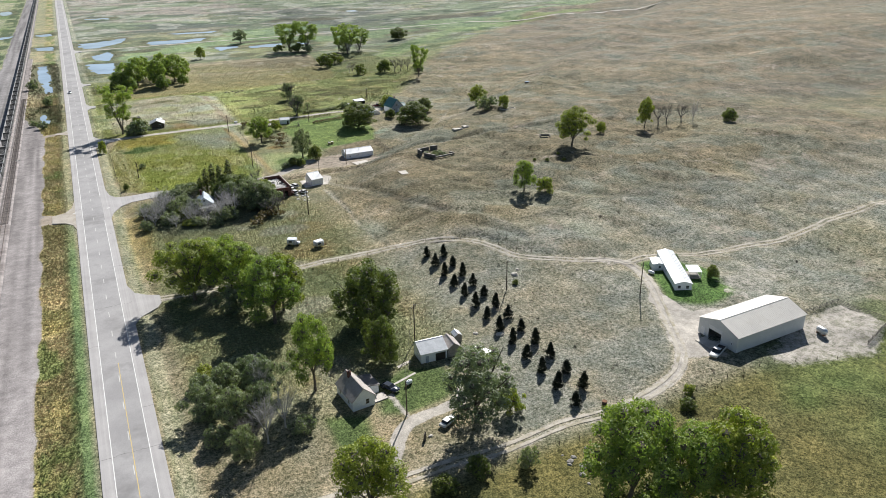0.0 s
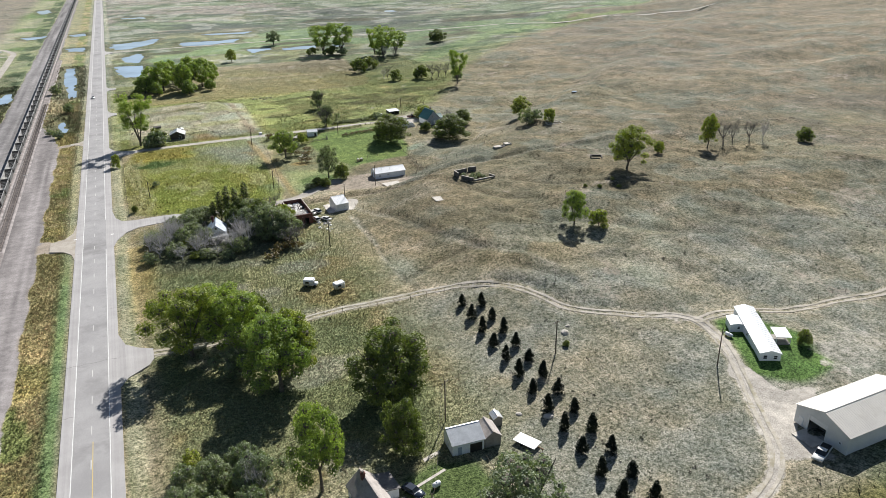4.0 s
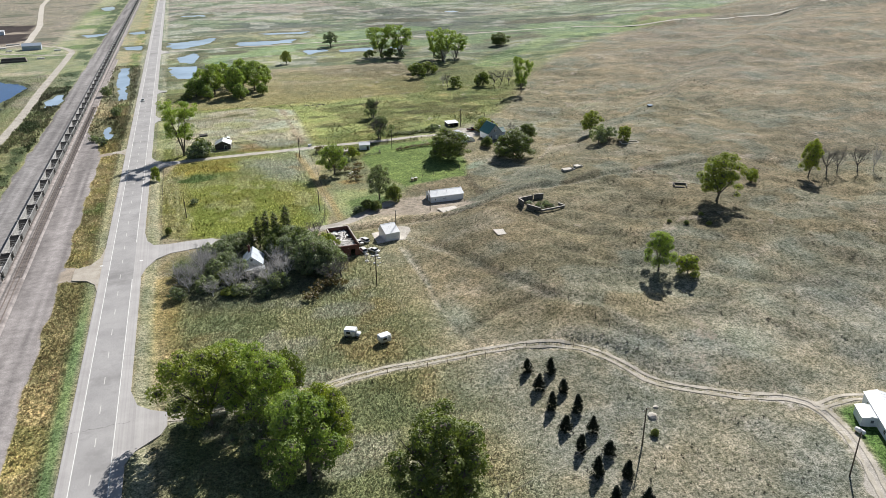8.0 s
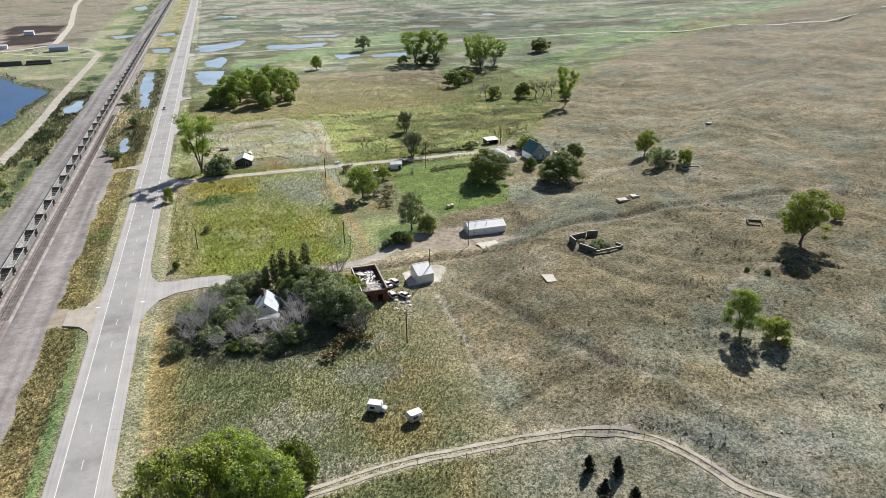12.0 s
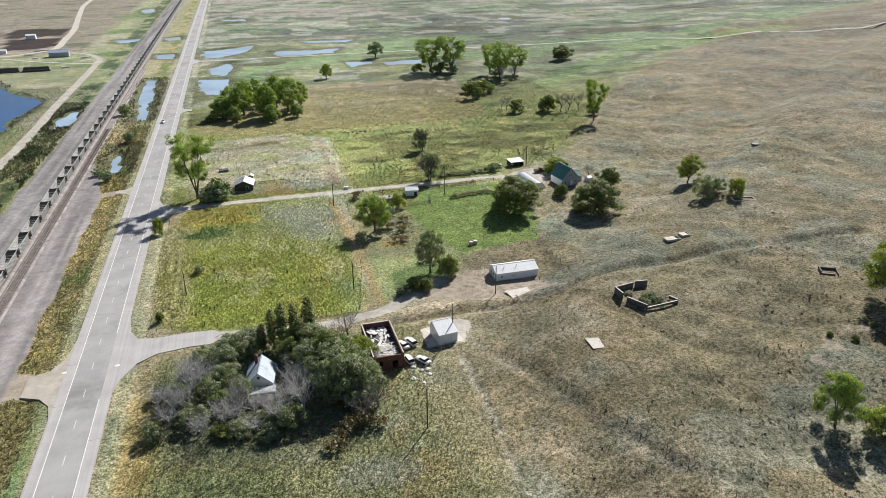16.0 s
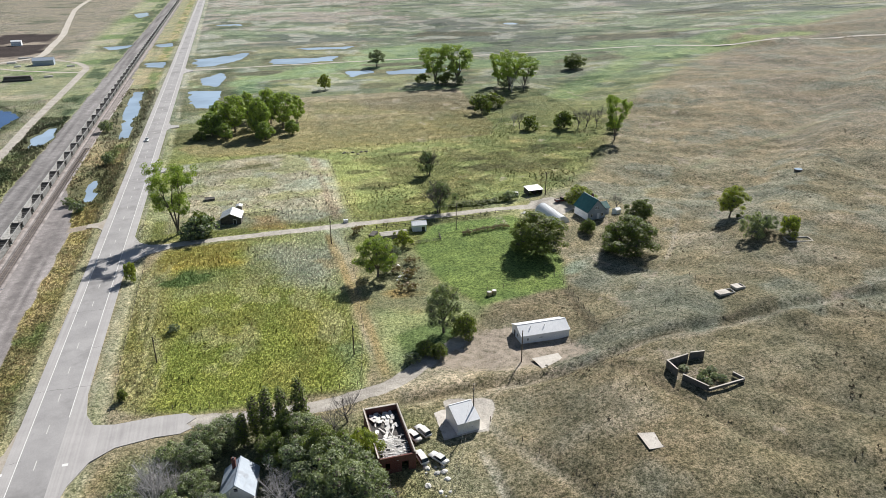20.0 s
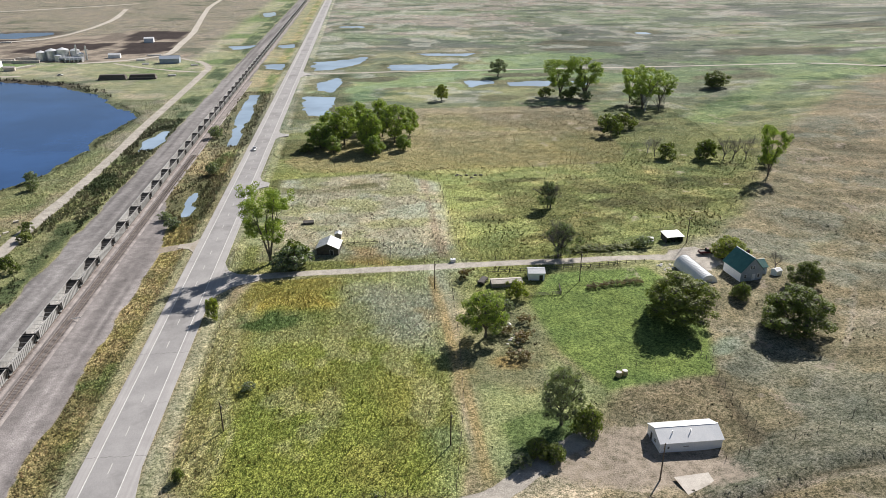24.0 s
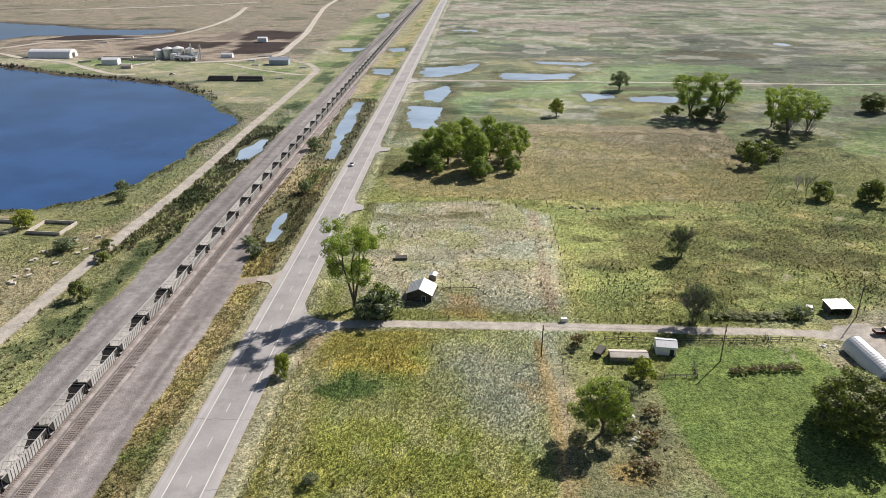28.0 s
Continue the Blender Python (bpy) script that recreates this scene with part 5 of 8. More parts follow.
def limbs(rng, height, trunk_h, r0, spread, count, lean=0.1, forks=3, lift=0.6):
    """Trunk and limbs: a mesh, and the places where the limbs end."""
    bm = bmesh.new()
    ends = []
    top = Vector((rng.normal() * lean * trunk_h, rng.normal() * lean * trunk_h, trunk_h))
    rod(bm, (0, 0, -0.4), (top.x * 0.4, top.y * 0.4, trunk_h * 0.5), r0 * 1.15, r0 * 0.9, 8)
    rod(bm, (top.x * 0.4, top.y * 0.4, trunk_h * 0.5), top, r0 * 0.9, r0 * 0.72, 8)
    for k in range(count):
        az = 2 * math.pi * (k + rng.uniform(-0.3, 0.3)) / count
        reach = spread * rng.uniform(0.35, 0.85)
        z1 = height * rng.uniform(0.5, 0.88)
        start = top if k % 2 else Vector((top.x * 0.8, top.y * 0.8, trunk_h * rng.uniform(0.7, 1.0)))
        mid = start + Vector((math.cos(az) * reach * 0.45, math.sin(az) * reach * 0.45, (z1 - start.z) * lift * 0.7))
        end = Vector((math.cos(az) * reach, math.sin(az) * reach, z1))
        rod(bm, start, mid, r0 * 0.5, r0 * 0.34, 6)
        rod(bm, mid, end, r0 * 0.34, r0 * 0.14, 5)
        ends.append(end)
        for q in range(forks):
            s = mid.lerp(end, rng.uniform(0.1, 0.8))
            e = s + Vector((rng.normal() * spread * 0.28, rng.normal() * spread * 0.28, abs(rng.normal()) * height * 0.13 + height * 0.04))
            rod(bm, s, e, r0 * 0.17, r0 * 0.05, 4)
            ends.append(e)
    return bm, ends


KINDS = {}


def make_kind(key, seed, height, spread, trunk_h, r0, count, clumps, per, size, leaf, bark="bark", lobes=6, hollow=0.45, bottom=0.14, clump_r=1.6, core=0.36):
    rng = np.random.RandomState(seed)
    bm, ends = limbs(rng, height, trunk_h, r0, spread, count)
    me_t = bpy.data.meshes.new("trunk")
    bm.to_mesh(me_t)
    bm.free()
    me_t.materials.append(M[bark])
    me_c = None
    if clumps:
        lob = []
        for k in range(lobes):
            az, rr = 2 * math.pi * k / lobes + rng.uniform(-0.4, 0.4), spread * rng.uniform(0.3, 0.62)
            lob.append((math.cos(az) * rr, math.sin(az) * rr, height * rng.uniform(bottom + 0.2, 0.7 if k % 2 else 0.45), spread * rng.uniform(0.34, 0.5), height * (rng.uniform(0.2, 0.32) if bottom < 0.1 else rng.uniform(0.16, 0.26))))
        lob.append((0, 0, height * 0.78, spread * 0.45, height * 0.2))
        # Leaf-coloured balls added inside the lobes to block light through the crown.
        core_v, core_f = [], []
        if core:
            for x, y, z, r, hz in lob:
                bm = bmesh.new()
                bmesh.ops.create_icosphere(bm, subdivisions=2, radius=1)
                o = len(core_v)
                for v in bm.verts:
                    k = core * (1 + 0.35 * noise.noise(v.co * 2.1 + Vector((x, y, z))))
                    core_v.append((x + v.co.x * r * k, y + v.co.y * r * k, max(z + v.co.z * hz * k, 0.15)))
                core_f.extend([tuple(o + v.index for v in f.verts) for f in bm.faces])
                bm.free()
        cs, rs = [], []
        for e in ends:
            cs.append(tuple(e))
            rs.append(clump_r * rng.uniform(0.6, 1.1))
        while len(cs) < clumps:
            x, y, z, r, hz = lob[rng.randint(len(lob))]
            d = rng.normal(size=3)
            d /= np.linalg.norm(d)
            if d[2] < (-0.9 if bottom < 0.1 else -0.55):
                continue
            k = rng.uniform(hollow, 1.0) ** 0.5
            p = (x + d[0] * r * k, y + d[1] * r * k, min(z + d[2] * hz * k, height - clump_r * 0.4))
            if p[2] < height * bottom:
                continue
            cs.append(p)
            rs.append(clump_r * rng.uniform(0.45, 1.1))
        v, f = leaf_cloud(rng, cs, rs, per, size)
        o = len(core_v)
        me_c = mesh_of("crown", core_v + v.tolist(), core_f + (f + o).tolist(), leaf)
    KINDS[key] = (me_t, me_c, height, spread * 2)


def make_billow(key, seed, height, spread, trunk_h, r0, leaf, lobes, size, cover=1.0, bottom=0.12, bark="bark", lobe=0.34, gaps=0.0, squat=0.8):
    """A crown of many overlapping billows, each a shell of leaves, on a forked trunk; uneven in outline."""
    rng = np.random.RandomState(seed)
    bm, ends = limbs(rng, height, trunk_h, r0, spread, 6, forks=2)
    me_t = bpy.data.meshes.new("trunk")
    bm.to_mesh(me_t)
    bm.free()
    me_t.materials.append(M[bark])
    zc = height * (bottom + 0.42 * (1 - bottom))
    half = height - zc
    cs, rs = [], []
    turn = rng.uniform(0, 6.28)
    for k in range(lobes):
        zz = 1 - 1.75 * (k + 0.5) / lobes
        az = k * 2.39996 + rng.uniform(-0.35, 0.35)
        if zz < 0.2 and rng.rand() < gaps:
            continue
        reach = rng.uniform(0.45, 0.9) * (1 + 0.2 * math.sin(2 * az + turn) + 0.12 * math.sin(3 * az - turn))
        r = spread * lobe * rng.uniform(0.5, 1.15)
        flat = math.sqrt(1 - zz * zz) if zz > 0 else 1 - 0.35 * zz * zz
        cs.append((math.cos(az) * flat * spread * reach, math.sin(az) * flat * spread * reach, max(zc + (zz * (half - r * 0.7) * rng.uniform(0.8, 1.08) if zz > 0 else zz * (zc - height * bottom)), r * 0.6)))
        rs.append(r)
    for k in range(4):
        cs.append((rng.uniform(-0.3, 0.3) * spread, rng.uniform(-0.3, 0.3) * spread, zc + rng.uniform(-0.35, 0.45) * half))
        rs.append(spread * lobe * 1.15)
    cs, rs = np.array(cs), np.array(rs)
    pts, nrm = [], []
    for k in range(len(cs)):
        n = int(4 * math.pi * rs[k] ** 2 * 0.9 * cover / (1.1 * size * size))
        d = rng.normal(size=(n, 3))
        d /= np.linalg.norm(d, axis=1)[:, None]
        f = rng.uniform(1.5, 3.5, 3)
        lump = 1 + 0.16 * np.sin(f[0] * 2 * d[:, 0] + k) * np.sin(f[1] * 2 * d[:, 1] + 2 * k) + 0.1 * np.sin(7 * d[:, 2] + 5 * d[:, 0] + k)
        p = cs[k] + d * (rs[k] * lump * rng.uniform(0.78, 1.1, n))[:, None] * np.array((1, 1, squat))
        ok = (p[:, 2] > height * bottom * 0.5) & (d[:, 2] > rng.uniform(-1.2, -0.2, n))
        for j in range(len(cs)):
            if j != k:
                q = (p - cs[j]) / (rs[j] * np.array((1, 1, squat)))
                ok &= (q ** 2).sum(1) > 0.66
        pts.append(p[ok])
        nrm.append(d[ok] * 0.85 + rng.normal(size=(int(ok.sum()), 3)) * 0.42 + np.array((0, 0, 0.2)))
    p, nrm = np.concatenate(pts), np.concatenate(nrm)
    n = len(p)
    nrm /= np.linalg.norm(nrm, axis=1)[:, None]
    a = np.cross(nrm, rng.normal(size=(n, 3)))
    a /= np.linalg.norm(a, axis=1)[:, None]
    b = np.cross(nrm, a)
    w = size * rng.uniform(0.55, 1.4, n)[:, None]
    leaves = np.stack([p - a * w, p + b * w * 0.55 + nrm * w * 0.15, p + a * w, p - b * w * 0.55 + nrm * w * 0.15], 1).reshape(-1, 3)
    # Bark-coloured balls added inside the billows to darken and close the crown.
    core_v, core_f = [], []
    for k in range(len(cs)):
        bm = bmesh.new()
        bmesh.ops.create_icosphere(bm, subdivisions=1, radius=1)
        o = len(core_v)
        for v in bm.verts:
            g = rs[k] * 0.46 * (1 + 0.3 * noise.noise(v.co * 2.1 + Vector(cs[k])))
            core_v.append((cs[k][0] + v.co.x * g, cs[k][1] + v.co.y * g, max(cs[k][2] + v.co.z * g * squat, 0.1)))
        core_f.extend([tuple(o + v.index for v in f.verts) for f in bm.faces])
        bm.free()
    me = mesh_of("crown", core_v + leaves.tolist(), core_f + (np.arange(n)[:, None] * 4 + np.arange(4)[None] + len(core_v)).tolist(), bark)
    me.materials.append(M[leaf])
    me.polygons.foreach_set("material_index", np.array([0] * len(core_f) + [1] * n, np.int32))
    KINDS[key] = (me_t, me, height, spread * 2)


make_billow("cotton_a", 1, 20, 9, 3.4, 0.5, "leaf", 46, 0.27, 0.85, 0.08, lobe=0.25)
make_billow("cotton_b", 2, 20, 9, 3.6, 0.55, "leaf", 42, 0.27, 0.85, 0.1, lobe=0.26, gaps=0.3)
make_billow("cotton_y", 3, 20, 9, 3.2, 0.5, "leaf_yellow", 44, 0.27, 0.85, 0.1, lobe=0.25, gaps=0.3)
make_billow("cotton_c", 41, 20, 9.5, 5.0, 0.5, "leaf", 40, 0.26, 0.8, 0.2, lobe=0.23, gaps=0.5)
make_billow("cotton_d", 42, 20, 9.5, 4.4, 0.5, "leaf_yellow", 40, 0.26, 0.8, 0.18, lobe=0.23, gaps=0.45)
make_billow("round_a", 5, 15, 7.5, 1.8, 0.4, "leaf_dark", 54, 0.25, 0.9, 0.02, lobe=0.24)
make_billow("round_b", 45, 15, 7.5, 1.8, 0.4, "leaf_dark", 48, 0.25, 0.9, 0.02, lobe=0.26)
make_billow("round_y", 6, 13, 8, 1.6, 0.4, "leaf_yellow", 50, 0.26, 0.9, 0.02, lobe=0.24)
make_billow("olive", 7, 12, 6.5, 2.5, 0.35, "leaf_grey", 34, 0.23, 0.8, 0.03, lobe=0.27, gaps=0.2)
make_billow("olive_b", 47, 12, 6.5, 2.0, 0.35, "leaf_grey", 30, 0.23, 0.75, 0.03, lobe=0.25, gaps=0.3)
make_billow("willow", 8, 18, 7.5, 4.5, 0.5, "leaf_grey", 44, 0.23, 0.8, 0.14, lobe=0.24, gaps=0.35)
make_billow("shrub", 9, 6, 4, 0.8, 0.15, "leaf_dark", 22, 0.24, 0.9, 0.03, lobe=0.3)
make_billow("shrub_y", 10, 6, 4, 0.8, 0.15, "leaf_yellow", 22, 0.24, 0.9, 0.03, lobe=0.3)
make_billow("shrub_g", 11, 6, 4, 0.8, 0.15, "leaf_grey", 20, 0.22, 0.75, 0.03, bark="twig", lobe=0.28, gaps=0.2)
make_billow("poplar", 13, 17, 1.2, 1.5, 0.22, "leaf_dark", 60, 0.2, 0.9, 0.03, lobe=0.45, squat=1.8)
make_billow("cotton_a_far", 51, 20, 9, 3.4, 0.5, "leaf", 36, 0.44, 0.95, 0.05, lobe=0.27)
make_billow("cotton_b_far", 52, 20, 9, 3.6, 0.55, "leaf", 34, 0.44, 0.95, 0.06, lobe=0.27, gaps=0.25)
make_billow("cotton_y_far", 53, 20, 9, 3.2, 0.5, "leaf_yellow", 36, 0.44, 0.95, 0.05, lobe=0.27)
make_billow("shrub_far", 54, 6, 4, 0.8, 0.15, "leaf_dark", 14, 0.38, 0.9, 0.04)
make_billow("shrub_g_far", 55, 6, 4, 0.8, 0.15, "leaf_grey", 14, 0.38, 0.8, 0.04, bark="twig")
make_kind("weedy", 12, 2, 2.0, 0.3, 0.04, 5, 26, 26, 0.16, "leaf_rust", bark="twig", lobes=5, bottom=0.02, clump_r=0.5, core=0.3)


def make_open(key, seed, height, spread, stems, r0, leaf, per, size, low=0.34):
    """A tree that forks near the ground, with long bare limbs and leaves at their ends."""
    rng = np.random.RandomState(seed)
    bm = bmesh.new()
    cs, rs = [], []
    out = lambda az, r, z: Vector((math.cos(az) * r, math.sin(az) * r, z))
    rod(bm, (0, 0, -0.4), (0.1, 0, height * 0.09), r0 * 1.5, r0 * 1.2, 8)
    for s in range(stems):
        az = 2 * math.pi * (s + rng.uniform(-0.25, 0.25)) / stems
        reach, top = spread * rng.uniform(0.4, 0.7), height * rng.uniform(0.74, 0.97)
        way = [Vector((0.1, 0, height * 0.07)), out(az, reach * 0.22, height * 0.24), out(az + 0.15, reach * 0.52, height * 0.48), out(az - 0.1, reach * 0.8, top * 0.8), out(az, reach, top)]
        rr = [r0 * 0.85, r0 * 0.62, r0 * 0.42, r0 * 0.24, r0 * 0.1]
        for a, b, u, v in zip(way, way[1:], rr, rr[1:]):
            rod(bm, a, b, u, v, 7)
        tips = [way[-1]]
        for q in range(7):
            k = 1 + q % 3
            st = way[k].lerp(way[k + 1], rng.uniform(0.1, 0.9))
            az2 = az + rng.uniform(-1.5, 1.5)
            en = st + out(az2, spread * rng.uniform(0.22, 0.5), height * rng.uniform(0.03, 0.16))
            mid = st.lerp(en, 0.5) + Vector((0, 0, height * 0.02))
            rod(bm, st, mid, r0 * 0.2, r0 * 0.14, 5)
            rod(bm, mid, en, r0 * 0.14, r0 * 0.06, 4)
            tips.append(en)
        for t in tips:
            for q in range(4):
                e = t + Vector((rng.normal() * spread * 0.12, rng.normal() * spread * 0.12, rng.normal() * height * 0.035 + height * 0.02))
                rod(bm, t.lerp(way[2], 0.12), e, r0 * 0.05, r0 * 0.02, 3, False)
                if e.z > height * low and rng.rand() < 0.86:
                    cs.append(tuple(e))
                    rs.append(rng.uniform(0.8, 1.8))
    me_t = bpy.data.meshes.new("trunk")
    bm.to_mesh(me_t)
    bm.free()
    me_t.materials.append(M["bark"])
    v, f = leaf_cloud(rng, cs, rs, per, size)
    KINDS[key] = (me_t, mesh_of("crown", v.tolist(), f.tolist(), leaf), height, spread * 2)


make_open("airy", 4, 22, 8, 5, 0.42, "leaf", 105, 0.26)
make_open("open_b", 14, 22, 8, 6, 0.36, "leaf", 84, 0.29, 0.1)


def make_bare(key, seed, height, spread, trunk_h, r0, bark, twigs):
    rng = np.random.RandomState(seed)
    bm, ends = limbs(rng, height, trunk_h, r0, spread, 8, 0.12, 5)
    for e in ends:
        for q in range(twigs):
            t = e + Vector((rng.normal() * spread * 0.16, rng.normal() * spread * 0.16, rng.normal() * height * 0.05 + height * 0.035))
            s = e.lerp(Vector((0, 0, trunk_h)), rng.uniform(0, 0.35))
            rod(bm, s, t, r0 * 0.06, r0 * 0.025, 3, False)
    me = bpy.data.meshes.new("trunk")
    bm.to_mesh(me)
    bm.free()
    me.materials.append(M[bark])
    KINDS[key] = (me, None, height, spread * 2)


make_bare("dead_a", 21, 12, 5, 2.5, 0.26, "dead_wood", 9)
make_bare("dead_b", 22, 12, 4, 3.0, 0.24, "twig", 9)
make_bare("bare_c", 23, 12, 6, 2.0, 0.3, "twig", 22)


def make_cedar(key, seed):
    rng = np.random.RandomState(seed)
    bm = bmesh.new()
    rod(bm, (0, 0, -0.3), (0, 0, 3.6), 0.13, 0.03, 6)
    me_t = bpy.data.meshes.new("trunk")
    bm.to_mesh(me_t)
    bm.free()
    me_t.materials.append(M["bark"])
    cs, rs = [], []
    for k in range(90):
        z = rng.uniform(0.25, 3.9)
        r = 1.0 * (1 - (z / 4.3) ** 1.4) * rng.uniform(0.4, 1.0)
        az = rng.uniform(0, 2 * math.pi)
        cs.append((math.cos(az) * r, math.sin(az) * r, z))
        rs.append(0.42 * (1.1 - z / 5))
    v, f = leaf_cloud(rng, cs, rs, 26, 0.16, 1.0)
    KINDS[key] = (me_t, mesh_of("crown", v.tolist(), f.tolist(), "leaf_cedar"), 4.2, 2.2)


make_cedar("cedar_a", 31)
make_cedar("cedar_b", 32)

LABELS = {
    "cotton": ("broad green cottonwood tree with a thick forked trunk", "tree"), "airy": ("tall open cottonwood with a sparse light-green crown", "tree"),
    "cottonc": ("spreading cottonwood with dark limbs under a green crown", "tree"), "cottond": ("spreading cottonwood with yellow-green leaf tips", "tree"),
    "openb": ("tall open cottonwood in a group by the meadow pond", "tree"), "cottony": ("cottonwood with leaves turning yellow-green", "tree"),
    "round": ("dense rounded dark-green broadleaf tree", "tree"), "roundy": ("dense rounded tree with yellowing leaves", "tree"),
    "olive": ("silvery grey-green russian olive tree in a thicket", "tree"), "willow": ("large grey-green willow tree beside the drive", "tree"),
    "shrub": ("dark green bushy shrub in dry grass", "shrub"), "shruby": ("yellow-green bushy shrub in dry grass", "shrub"), "shrubg": ("grey-green twiggy shrub among dry weeds", "shrub"),
    "weedy": ("clump of tall rust-brown dead weeds", "weeds"), "poplar": ("slim upright dark-green poplar", "tree"),
    "deada": ("dead leafless tree with bleached grey limbs", "dead tree"), "deadb": ("dead leafless tree with many grey twigs", "dead tree"),
    "barec": ("leafless spreading tree with dark fine twigs", "tree"), "cedar": ("young dark cone-shaped cedar planted in a row", "conifer"),
}


def tree(key, x, y, height, width, turn=None, dz=0.0):
    """A tree of a kind at its place, with its own height and width."""
    me_t, me_c, h0, w0 = KINDS[key + "_far" if y > 405 and key + "_far" in KINDS else key]
    rng = random.Random(int(x * 91 + y * 57))
    lab = key[:-2] if key.endswith(("_a", "_b")) and not key.startswith(("dead", "open")) else key.replace("_", "")
    label, cat = LABELS[lab]
    name = {"shrub": "shrub", "weeds": "weed_clump", "conifer": "conifer", "dead tree": "dead_tree"}.get(cat, "tree")
    if key[:5] in ("cotto", "round"):
        width *= 1.1
    if key.startswith("olive"):
        height *= 0.88
    e = base(name, x, y, rng.uniform(0, 360) if turn is None else turn, dz, (width / w0, width / w0, height / h0))
    tagged(e, label, cat)
    t = new("trunk", me_t)
    t.parent = e
    if me_c:
        c = new("crown", me_c)
        c.parent = e
    return e


